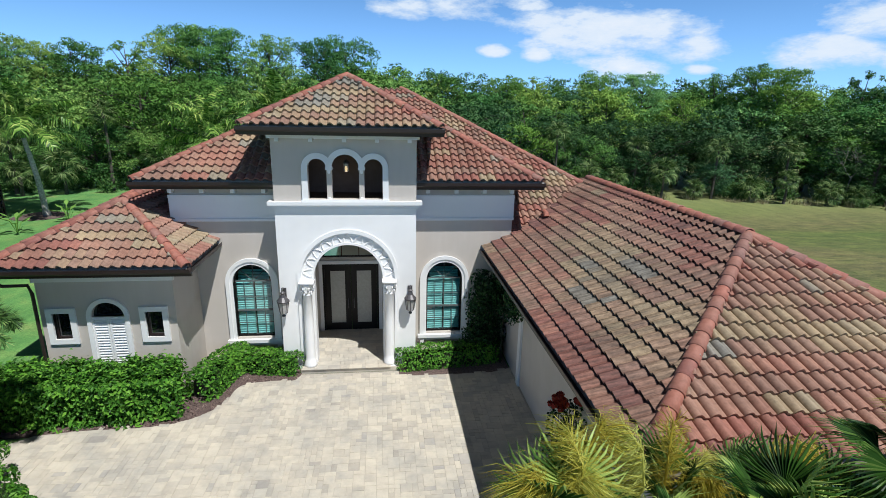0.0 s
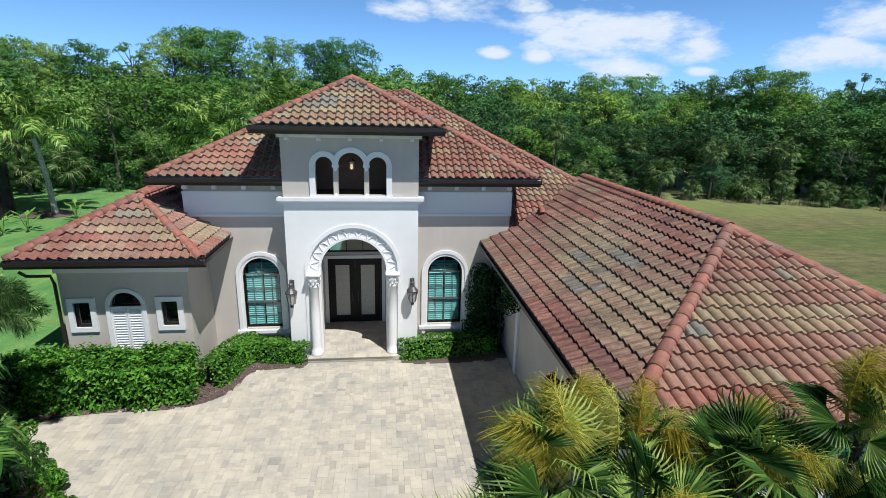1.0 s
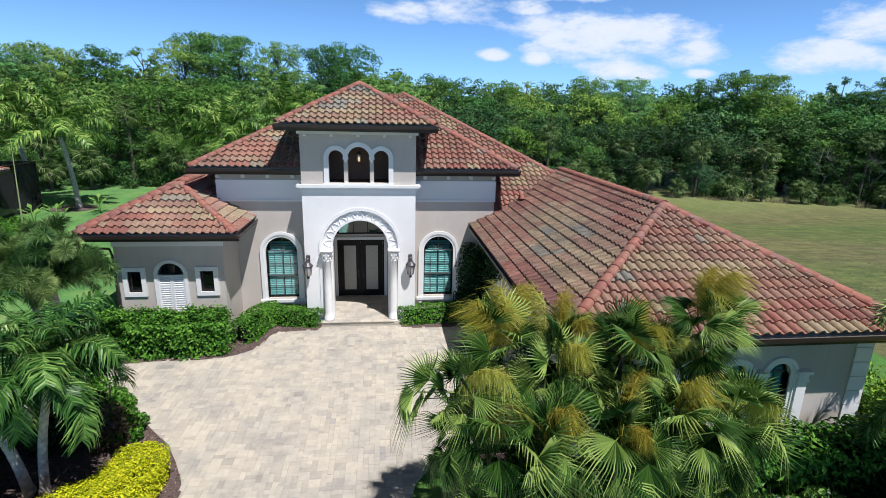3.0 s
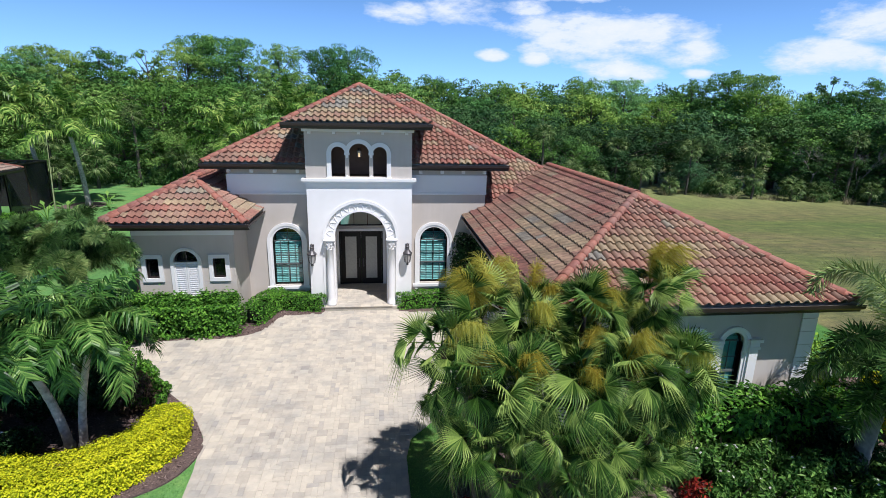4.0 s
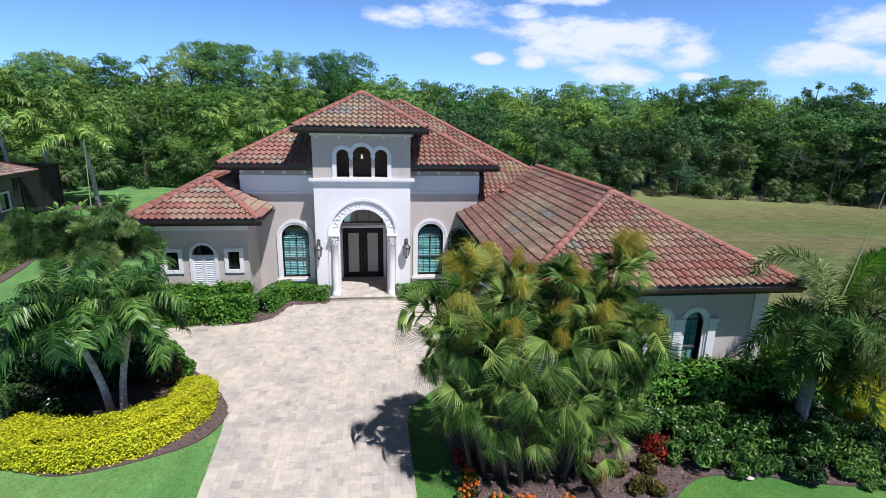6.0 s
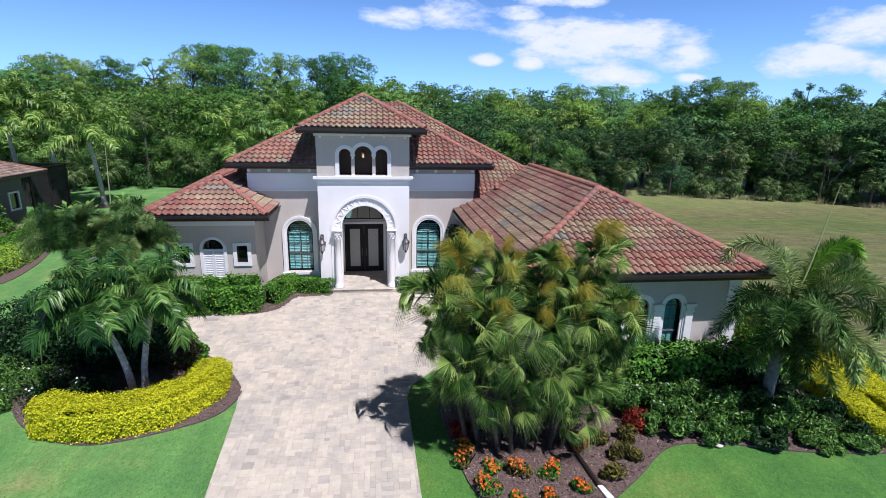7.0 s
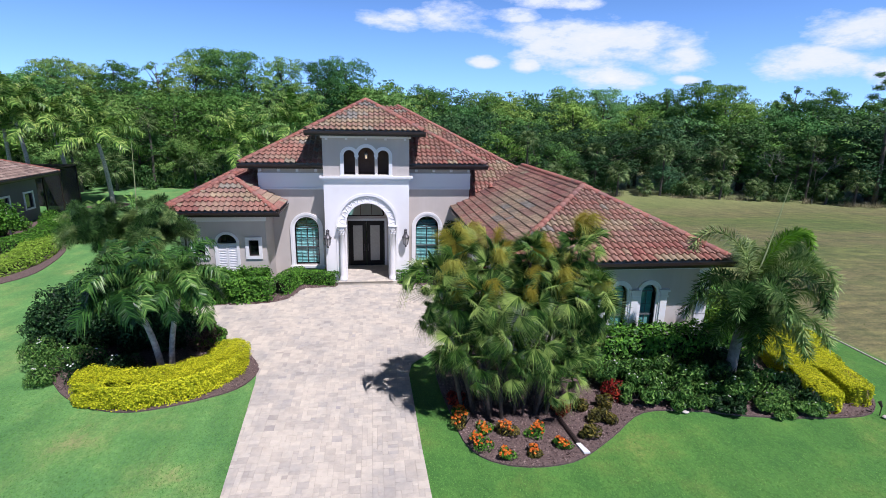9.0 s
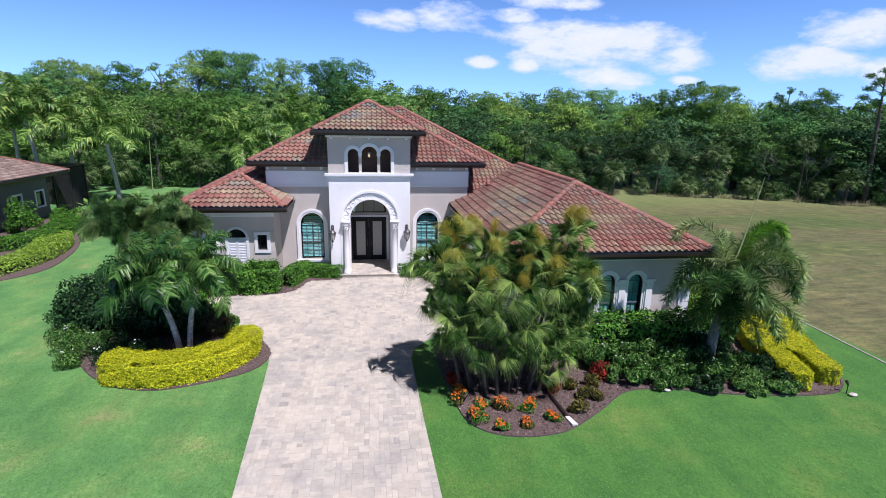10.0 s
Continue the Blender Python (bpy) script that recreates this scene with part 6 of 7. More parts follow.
for j, (x, y, z, az) in enumerate(((2.8, -11.4, 4.35, 1.9), (3.0, -11.2, 4.3, 0.6), (3.5, -11.1, 4.2, 2.4), (3.9, -11.0, 4.1, 1.0), (2.5, -11.6, 4.2, 3.0), (6.2, -11.3, 4.6, 0.4), (6.4, -11.4, 4.6, -0.6))):
    put("flower_spray", spray_meshes[j % 3], clump, m=Matrix.Translation((x - 4.3, y + 12.2, z)) @ Matrix.Rotation(az, 4, "Z") @ Matrix.Rotation(-0.85, 4, "Y") @ Matrix.Scale(1.15, 4))

# coconut palms and cabbage palms at the edge of the wood
for k, (x, y, h, lean) in enumerate(((-22.7, 23.8, 5.5, -0.4), (-26.8, 25.5, 6.3, -0.6), (-29.0, 24.0, 7.4, -0.4), (-13.6, 30.5, 4.9, 0.5), (-32.5, 27.0, 6.5, 0.2), (-8.6, 33.0, 6.6, 0.3))):
    feather_palm("coconut_palm", (x, y, ground_z(x, y)), (x + lean, y - 0.3, h), coco_fronds, 19, 200 + k, "tall coconut palm with a pale curved trunk", 0.20, 0.13, 1.0)


# ---- the wood ----
def leaf_tris(P, N, length, width, rng, stray=0.6):
    """Small single-triangle leaves for crowns far off."""
    n = len(P)
    N = unit(unit(N) + rng.normal(0, stray, (n, 3)))
    d = rng.normal(0, 1, (n, 3))
    d = unit(d - N * (d * N).sum(1, keepdims=True))
    w = np.cross(N, d)
    L = (length * rng.uniform(0.6, 1.3, n))[:, None]
    W = (width * rng.uniform(0.7, 1.2, n))[:, None]
    V = np.stack([P - d * L * 0.4 - w * W * 0.5, P - d * L * 0.4 + w * W * 0.5, P + d * L * 0.6], 1).reshape(-1, 3)
    return V, np.arange(3 * n).reshape(-1, 3)


def tree_variant(seed, H, spread, n_leaf, low=0.30, leaf=0.24, limbs=22, flat=0.8, open_top=0.0):
    """A wild tree: limbs that fork into uneven pads of leaves with gaps between. Returns the trunk and the crown."""
    rng = np.random.default_rng(seed)
    bm = bmesh.new()
    r = random.Random(seed)
    lean = Vector((r.uniform(-0.07, 0.07), r.uniform(-0.07, 0.07), 0)) * H
    axis = lambda t: Vector((0, 0, H * 0.93 * t)) + lean * t * t
    tube(bm, [axis(0) - Vector((0, 0, 0.3)), axis(0.3), axis(0.6), axis(0.85), axis(1.0)], [0.26, 0.20, 0.14, 0.07, 0.02], 8)
    pads = [(axis(1.0), 0.55)]
    for k in range(limbs):
        t = low + (0.97 - low) * (k + r.random()) / limbs
        az = 2.399963 * k + r.uniform(-0.6, 0.6)
        reach = spread * (0.30 + 0.85 * math.sin(math.pi * (0.16 + 0.80 * (t - low) / (1 - low)))) * r.uniform(0.55, 1.2)
        base = axis(max(t - 0.10, 0.05))
        out = Vector((math.cos(az), math.sin(az), 0))
        tip = axis(t) + out * reach + Vector((0, 0, reach * r.uniform(0.05, 0.45)))
        knee = base.lerp(tip, 0.55) + Vector((0, 0, -0.06 * reach))
        tube(bm, [base, knee, tip], [0.075, 0.05, 0.02], 5)
        pads.append((tip, r.uniform(0.75, 1.1)))
        for j in range(3):
            q = knee.lerp(tip, r.uniform(0.0, 1.0)) + Vector((r.uniform(-1, 1), r.uniform(-1, 1), r.uniform(-0.25, 0.55))) * reach * 0.42
            if r.random() < open_top * t:
                continue
            tube(bm, [knee.lerp(tip, 0.3), q], [0.03, 0.01], 4)
            pads.append((q, r.uniform(0.5, 1.0)))
    P, N = [], []
    weight = sum(w * w for _, w in pads)
    for c, w in pads:
        n = max(12, int(n_leaf * w * w / weight))
        rad = w * spread * 0.37
        lobe = rng.normal(0, 0.50, (4, 3)) * rad
        d = unit(rng.normal(0, 1, (n, 3)))
        d[:, 2] = np.where(rng.random(n) < 0.7, np.abs(d[:, 2]), d[:, 2])
        P.append(np.array(c) + lobe[rng.integers(0, 4, n)] * [1, 1, flat] + d * np.array([rad, rad, rad * flat]) * 0.62 * rng.uniform(0.72, 1.06, (n, 1)))
        N.append(d + np.array([0, 0, 0.15]))
    P, N = np.concatenate(P), np.concatenate(N)
    V, F = leaf_tris(P, N, leaf, leaf * 0.62, rng, 0.28)
    return mesh_of("trunk", bm, M["forest_bark"], True), np_mesh("crown", V, F, M["tree"])


heights = (11, 12.5, 10, 13, 9, 14)
variants = [tree_variant(300 + k, H, sp, 9400, low, 0.26) for k, (H, sp, low) in enumerate(((11, 3.3, 0.20), (12.5, 3.2, 0.26), (10, 3.6, 0.18), (13, 2.8, 0.30), (9, 3.5, 0.14), (14, 3.0, 0.34)))]
backs = [tree_variant(320 + k, H, sp, 6200, low, 0.28, 18) for k, (H, sp, low) in enumerate(((11, 3.4, 0.42), (12.5, 3.2, 0.46), (10, 3.8, 0.42), (13, 2.8, 0.5), (9, 3.6, 0.42), (14, 3.0, 0.55)))]
# tall open crowns that stand over the rest: broad, feathery and thin
tall = [tree_variant(340 + k, 16, sp, n, low, 0.24, limbs, flat, 0.3) for k, (sp, n, low, limbs, flat) in enumerate(((3.9, 15000, 0.42, 26, 0.65), (2.9, 11000, 0.42, 22, 0.75), (3.3, 11500, 0.48, 24, 0.6), (2.1, 6000, 0.50, 17, 0.65)))]
FRONT = [(-75, 30), (-45, 31), (-15, 36.5), (8, 42), (36, 42.5), (50, 39), (66, 31), (95, 14), (125, -5)]


def front_at(s):
    """A point at s metres along the wood's edge, and the way into the wood."""
    for (ax, ay), (bx, by) in zip(FRONT, FRONT[1:]):
        ln = math.hypot(bx - ax, by - ay)
        if s <= ln:
            return ax + (bx - ax) * s / ln, ay + (by - ay) * s / ln, -(by - ay) / ln, (bx - ax) / ln
        s -= ln
    return *FRONT[-1], 0.4, 0.9


def shaded_growth(kind):
    """The same growth with darker leaves: the wood's shade put into their colour."""
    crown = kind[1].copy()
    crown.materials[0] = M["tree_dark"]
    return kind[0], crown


dark_variants = [shaded_growth(kind) for kind in variants]


def forest_tree(x, y, h, kind, full, wide, turn, label):
    z = ground_z(x, y)
    tree = thing("forest_tree", label, "tree", (x, y, z), group="trees of the wood")
    tree.rotation_euler = (0, 0, turn)
    tree.scale = (wide, wide, h / full)
    put("trunk", kind[0], tree)
    put("crown", kind[1], tree)


rng = random.Random(77)
for row, (back, lo, hi, gap) in enumerate(((2.5, 4.0, 7.0, 4.6), (6.5, 7.5, 10.5, 4.2), (11, 10.5, 13.0, 4.2), (17, 11.8, 13.9, 4.4), (25, 12.6, 14.8, 4.8))):
    s = rng.uniform(0, 3)
    while s < 222:
        x, y, nx, ny = front_at(s)
        b = back + rng.uniform(-2, 2)
        x, y = x + nx * b, y + ny * b
        k = rng.choice((0, 2, 4)) if row < 2 else rng.randrange(6)
        h = rng.uniform(lo, hi)
        if row == 0 and x > 15 and rng.random() < 0.55:
            s += gap
            continue
        if x < -6 and row > 1:
            h *= 0.86
        sc = h / heights[k]
        # front rows on the right mostly take the crowns coloured for shade
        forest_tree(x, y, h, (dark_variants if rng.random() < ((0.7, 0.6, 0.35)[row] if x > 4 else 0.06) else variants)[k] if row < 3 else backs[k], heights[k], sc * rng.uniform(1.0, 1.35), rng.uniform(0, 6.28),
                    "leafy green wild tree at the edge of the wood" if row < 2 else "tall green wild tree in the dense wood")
        s += gap * rng.uniform(0.75, 1.25)
# the taller trees that make the skyline: place, height and kind of crown
TALL = [(-41.0, 41.8, 11.3, 1), (-39.5, 44.1, 13.5, 2), (-38.4, 46.2, 15.0, 0), (-35.4, 48.6, 14.6, 1), (-31.9, 47.4, 14.3, 2), (-28.3, 52.1, 15.4, 3), (-22.9, 49.1, 15.8, 2), (-20.0, 51.5, 17.3, 0), (-16.0, 50.3, 16.9, 0),
        (-11.6, 49.4, 16.2, 1), (-7.4, 52.4, 16.3, 0), (-3.3, 57.4, 16.9, 2), (3.4, 64.9, 15.7, 3), (8.4, 62.1, 14.4, 2), (17.6, 56.2, 14.7, 1), (23.2, 60.3, 15.1, 3), (31.7, 58.5, 15.3, 2), (37.0, 56.2, 15.7, 0), (48.8, 57.3, 15.9, 1),
        (51.1, 52.5, 17.0, 1), (54.0, 49.0, 16.3, 0), (65.8, 51.1, 16.5, 3), (67.1, 46.4, 15.4, 2)]
for x, y, h, k in TALL:
    forest_tree(x, y, h, tall[k], 16.0, h / 16 * rng.uniform(0.85, 1.05), rng.uniform(0, 6.28), "tall open-crowned tree standing over the wood")

# undergrowth along the edge, with shade put into its leaf colour
prng = np.random.default_rng(8)
pieces = []
s = 0.0
while s < 222:
    x, y, nx, ny = front_at(s)
    for k in range(2):
        if noise.noise(Vector((s * 0.22, 3.7, 0.5))) > (0.28 if x < 15 else 0.02):
            continue
        b = rng.uniform(-0.5, 3.5)
        P, N = bush_points(x + nx * b, y + ny * b, rng.uniform(1.0, 1.9), rng.uniform(1.2, 3.4), 360, prng, 7)
        P[:, 2] += ground_z(x, y)
        pieces.append(leaf_quads(P, N, 0.34, 0.16, prng, up=0.4))
    s += rng.uniform(1.2, 2.0)
tagged(put("undergrowth", np_mesh("undergrowth", *joined(pieces), M["tree_dark"])), "tangled green undergrowth along the wood", "undergrowth", kind="stuff")



def cabbage_crown(seed):
    """A round head of stiff fan leaves, dead ones hanging below."""
    r = random.Random(seed)
    pieces = []
    for j in range(24):
        V, F = fan_leaf(seed * 50 + j, stem=0.75, blade=0.85, segs=13, droop=0.9, spread=1.8)
        m = Matrix.Rotation(2.399963 * j + r.uniform(-0.3, 0.3), 4, "Z") @ Matrix.Rotation(-(1.4 - 2.3 * j / 24 + r.uniform(-0.2, 0.2)), 4, "Y") @ Matrix.Rotation(r.uniform(-0.6, 0.6), 4, "X")
        A = np.array(m)[:3, :3]
        pieces.append((V @ A.T, F))
    return np_mesh("crown", *joined(pieces), M["sabal"])


cabbage = [cabbage_crown(k + 1) for k in range(3)]
rng = random.Random(31)
for k in range(58):
    s = 34 + k * 3.05 + rng.uniform(-1.4, 1.4)
    x, y, nx, ny = front_at(s)
    inner = k % 3 == 0
    back = rng.uniform(-0.5, 2.0) if inner else rng.uniform(-2.0, -0.2)
    h = rng.uniform(4.5, 7.5) if inner else rng.uniform(0.7, 3.8)
    x, y = x + nx * back, y + ny * back
    palm = thing("cabbage_palm", "wild cabbage palm with stiff fan leaves at the wood's edge", "palm", (x, y, ground_z(x, y)), group="cabbage palms")
    bm = bmesh.new()
    tube(bm, [(0, 0, -0.3), (0.1, 0, h * 0.5), (0.05, 0, h)], [0.17, 0.13, 0.12], 8)
    part("trunk", bm, M["forest_bark"], palm)
    put("crown", cabbage[k % 3], palm, m=Matrix.Translation((0.05, 0, h)) @ Matrix.Rotation(rng.uniform(0, 6.28), 4, "Z") @ Matrix.Scale(rng.uniform(0.85, 1.25), 4))


def bare_branches(bm, p, d, length, radius, depth, r):
    e = p + d * length
    mid = p.lerp(e, 0.5) + Vector((r.uniform(-1, 1), r.uniform(-1, 1), r.uniform(-0.5, 1))) * length * 0.07
    tube(bm, [p, mid, e], [radius, radius * 0.8, radius * 0.6], 5)
    if depth:
        for k in range(3):
            side = Vector((r.uniform(-1, 1), r.uniform(-1, 1), r.uniform(-0.35, 0.7)))
            bare_branches(bm, p.lerp(e, r.uniform(0.55, 1.0)), (d * 0.7 + side * 0.75).normalized(), length * r.uniform(0.5, 0.75), radius * 0.55, depth - 1, r)


for k, (x, y, h) in enumerate(((54.5, 38.6, 3.4), (59.0, 36.6, 3.3), (22.0, 45.0, 3.2))):
    r = random.Random(500 + k)
    dead = thing("dead_tree", "bare grey dead tree among the green crowns", "tree", (x, y, ground_z(x, y)))
    bm = bmesh.new()
    bare_branches(bm, Vector((0, 0, -0.2)), Vector((0.12, 0, 1)).normalized(), h, 0.085, 5, r)
    part("trunk", bm, M["deadwood"], dead)

# a tall pine beyond the field
pine = thing("pine_tree", "tall dark pine with a bare leaning trunk", "tree", (64.3, 32.6, ground_z(64.3, 32.6)))
bm = bmesh.new()
tube(bm, [(0, 0, -0.3), (-0.2, 0, 5), (-0.6, 0, 11), (-1.0, 0, 16.6)], [0.30, 0.25, 0.18, 0.05], 8)
r = random.Random(9)
P, N = [], []
pr = np.random.default_rng(91)
for k in range(17):
    z = 11.4 + 5.4 * k / 17
    az, q = 2.4 * k, r.uniform(0.9, 2.3) * (1.15 - 0.5 * k / 17)
    base, tip = Vector((-0.06 * z, 0, z - 0.3)), Vector((-0.06 * z + math.cos(az) * q, math.sin(az) * q, z + 0.25))
    tube(bm, [base, base.lerp(tip, 0.5), tip], [0.06, 0.04, 0.02], 5)
    dd = unit(pr.normal(0, 1, (260, 3)))
    P.append(np.array(tip) + dd * np.array([0.8, 0.8, 0.38]) * pr.uniform(0.3, 1.1, (260, 1)))
    N.append(dd)
part("trunk", bm, M["forest_bark"], pine, smooth=True)
put("crown", np_mesh("crown", *leaf_tris(np.concatenate(P), np.concatenate(N), 0.34, 0.08, pr), M["shrub_mid"]), pine)

# pale dry grass at the foot of the wood
pieces = []
gr = np.random.default_rng(12)
s = 84.0
while s < 200:
    x, y, nx, ny = front_at(s)
    b = rng.uniform(-2.4, -0.6)
    n = 70
    B = np.stack([x + nx * b + gr.normal(0, 0.28, n), y + ny * b + gr.normal(0, 0.28, n), np.full(n, ground_z(x, y) - 0.02)], 1)
    hgt = rng.uniform(0.35, 0.95)
    T = B + np.stack([gr.normal(0, 0.28, n), gr.normal(0, 0.28, n), hgt * gr.uniform(0.6, 1.2, n)], 1)
    q = np.stack([gr.uniform(-0.03, 0.03, n), gr.uniform(-0.03, 0.03, n), np.zeros(n)], 1)
    pieces.append((np.stack([B - q, B + q, T], 1).reshape(-1, 3), np.arange(3 * n).reshape(-1, 3)))
    s += rng.choice((0.5, 0.7, 1.0, 1.6, 3.5))
tagged(put("dry_grass", np_mesh("dry_grass", *joined(pieces), M["dry"])), "pale dry grass tufts along the wood", "grass", kind="stuff")

# rough grass of the field
n = 52000
X, Y = gr.uniform(13, 62, n), gr.uniform(-13, 41, n)
fy = np.interp(X, [p[0] for p in FRONT], [p[1] for p in FRONT])
keep = (X > 18.6 + np.maximum(Y + 6, 0) * 0.0) & (Y < fy - 0.3)
X, Y = X[keep], Y[keep]
n = len(X)
B = np.stack([X, Y, np.array([ground_z(u, v) for u, v in zip(X, Y)]) - 0.02], 1)
T = B + np.stack([gr.normal(0, 0.13, n), gr.normal(0, 0.13, n), gr.uniform(0.02, 0.06, n)], 1)
q = np.stack([gr.uniform(-0.03, 0.03, n), gr.uniform(-0.03, 0.03, n), np.zeros(n)], 1)
tagged(put("field_grass", np_mesh("field_grass", np.stack([B - q, B + q, T], 1).reshape(-1, 3), np.arange(3 * n).reshape(-1, 3), M["field_blade"])), "rough dry grass of the open field", "grass", kind="stuff")


# ---- fixtures of the house ----
def wall_lantern(x, y, z):
    ob = thing("wall_lantern", "grey iron wall lantern beside the entrance", "lamp", (x, y, z), group="entrance lanterns")
    part("wall_plate", boxes((-0.06, 0.06, -0.02, -0.002, 0.42, 0.70)), M["iron"], ob)
    bm = bmesh.new()
    tube(bm, [(0, -0.02, 0.62), (0, -0.10, 0.74), (0, -0.20, 0.70), (0, -0.20, 0.56)], 0.014, 6)
    part("bracket", bm, M["iron"], ob)
    bm = bmesh.new()
    lathe(bm, [(0.03, 0.0), (0.05, 0.03), (0.03, 0.06), (0.08, 0.10)], 0, -0.2, 10)
    part("finial", bm, M["iron"], ob)
    bm = bmesh.new()
    lathe(bm, [(0.085, 0.105), (0.135, 0.40)], 0, -0.2, 8)
    part("shade", bm, M["lantern_glass"], ob, "pale seeded glass shade")
    bm = bmesh.new()
    for k in range(8):
        a = 2 * math.pi * k / 8
        tube(bm, [(0.09 * math.cos(a), -0.2 + 0.09 * math.sin(a), 0.10), (0.14 * math.cos(a), -0.2 + 0.14 * math.sin(a), 0.41)], 0.008, 4)
    part("cage", bm, M["iron"], ob)
    bm = bmesh.new()
    lathe(bm, [(0.155, 0.40), (0.16, 0.43), (0.10, 0.50), (0.07, 0.53), (0.05, 0.60), (0.065, 0.64), (0.02, 0.68)], 0, -0.2, 12)
    part("cap", bm, M["iron"], ob)
    ob.scale = (1.2, 1.2, 1.2)
    return ob


wall_lantern(CX - 1.93, -0.003, 1.88)
wall_lantern(CX + 1.87, -0.003, 1.88)
lamp = thing("hanging_lantern", "small brass lantern hanging in the tower opening", "lamp", (CX - 0.02, 0.75, 6.15))
bm = bmesh.new()
tube(bm, [(0, 0, 0.34), (0, 0, 1.2)], 0.01, 5)
part("chain", bm, M["iron"], lamp)
bm = bmesh.new()
lathe(bm, [(0.04, -0.02), (0.075, 0.0), (0.085, 0.22)], 0, 0, 6)
part("shade", bm, M["lantern_glass"], lamp, "smoky glass shade")
bm = bmesh.new()
lathe(bm, [(0.02, 0.01), (0.045, 0.06), (0.03, 0.15)], 0, -0.075, 8)
part("bulb", bm, M["glow"], lamp, "warm lit bulb")
bm = bmesh.new()
lathe(bm, [(0.10, 0.22), (0.10, 0.25), (0.03, 0.34)], 0, 0, 6)
part("cap", bm, M["iron"], lamp)
lamp_light = bpy.data.lights.new("lantern_bulb", "POINT")
lamp_light.energy, lamp_light.color, lamp_light.shadow_soft_size = 2.0, (1.0, 0.75, 0.45), 0.08
new("lantern_bulb", lamp_light).location = (CX - 0.02, 0.72, 6.05)

# climbers in the shaded corner of the forecourt
rng_v = np.random.default_rng(5)
vine = thing("climbing_vine", "dark leafy climber covering the shaded house corner", "climber", (4.6, 0.4, 0.0))
P, N = [], []
for k in range(44):
    c = np.array([rng_v.uniform(-0.65, 0.45), rng_v.uniform(-0.25, 0.25), rng_v.uniform(0.2, 2.7)])
    d = unit(rng_v.normal(0, 1, (110, 3)))
    P.append(c + d * np.array([0.32, 0.22, 0.34]))
    N.append(d)
V, F = leaf_quads(np.concatenate(P), np.concatenate(N), 0.12, 0.07, rng_v)
put("foliage", np_mesh("foliage", V, F, M["shrub"]), vine)
bm = bmesh.new()
for k in range(5):
    tube(bm, [(-0.4 + 0.2 * k, 0.1, 0), (-0.3 + 0.15 * k, 0.15, 1.2), (-0.45 + 0.22 * k, 0.2, 2.6)], [0.03, 0.02, 0.01], 5)
part("branchwork", bm, M["shaded_twig"], vine)
vine = thing("climbing_vine", "trailing green climber over the garage door corner", "climber", (5.0, -1.0, 0.0))
P, N = [], []
for k in range(12):
    c = np.array([rng_v.uniform(-0.35, 0.0), rng_v.uniform(-0.9, 0.9), rng_v.uniform(2.2, 3.1)])
    d = unit(rng_v.normal(0, 1, (70, 3)))
    P.append(c + d * np.array([0.18, 0.30, 0.22]))
    N.append(d)
V, F = leaf_quads(np.concatenate(P), np.concatenate(N), 0.11, 0.065, rng_v)
put("foliage", np_mesh("foliage", V, F, M["shrub"]), vine)
bm = bmesh.new()
tube(bm, [(-0.1, 0.9, 0), (-0.1, 0.85, 1.4), (-0.15, 0.5, 2.6), (-0.1, -0.6, 2.8)], [0.03, 0.025, 0.02, 0.01], 5)
part("branchwork", bm, M["shaded_twig"], vine)
boug = thing("bougainvillea", "bougainvillea with deep red flowers against the garage wall", "shrub", (4.8, -6.2, 0.0))
P, N = bush_points(0, 0, 0.55, 2.7, 1500, rng_v, 12)
V, F = leaf_quads(P, N, 0.10, 0.06, rng_v)
put("foliage", np_mesh("foliage", V, F, M["shrub"]), boug)
bm = bmesh.new()
for k in range(5):
    tube(bm, [(0.03 * k - 0.06, 0, 0), (0.1 * k - 0.2, 0.1, 1.2), (0.14 * k - 0.28, 0.05 * k, 2.3)], [0.03, 0.02, 0.008], 5)
part("branchwork", bm, M["shaded_twig"], boug)
me = bloom_mesh(M["red"], 0.09)
for q in P[np.argsort(-P[:, 2])[:40]]:
    put("flower", me, boug, m=Matrix.Translation(Vector(q)))

bush("bright_shrub", 12.75, -9.0, 0.75, 2.5, 1800, 0.13, 0.07, M["lime"], "light green leafy shrub at the garage corner", "shrub", 140)

# a length of pipe left in the bed
log = thing("drain_pipe", "dark corrugated drain pipe with a white end on the mulch", "pipe", (5.5, -13.3, 0.07))
bm = bmesh.new()
pts = [Vector((-0.05, 0.75, 0)), Vector((-0.02, 0.2, 0)), Vector((0.02, -0.3, 0)), Vector((0.05, -0.72, 0))]
pts = [pts[int(i)].lerp(pts[min(int(i) + 1, 3)], i - int(i)) for i in [3 * k / 40 for k in range(41)]]
tube(bm, pts, [0.062 if k % 2 else 0.052 for k in range(41)], 10)
part("corrugated_tube", bm, M["gutter"], log)
bm = bmesh.new()
v = box(bm, 0.0, 0.12, -1.12, -0.72, -0.04, 0.0)
v[0].co.x, v[4].co.x, v[1].co.x, v[5].co.x = 0.06, 0.06, 0.22, 0.22
part("white_outlet", bm, M["trim"], log, "white plastic outlet")
sign = thing("landscape_lamp", "small dark garden spotlight on a stake", "lamp", (14.9, -13.6, 0.0))
bm = bmesh.new()
tube(bm, [(0, 0, 0), (0, 0, 0.3)], 0.015, 6)
part("stake", bm, M["gutter"], sign)
bm = bmesh.new()
tube(bm, [(0, 0, 0.28), (-0.05, 0.05, 0.42)], [0.03, 0.05], 8)
part("lamp_head", bm, M["gutter"], sign)
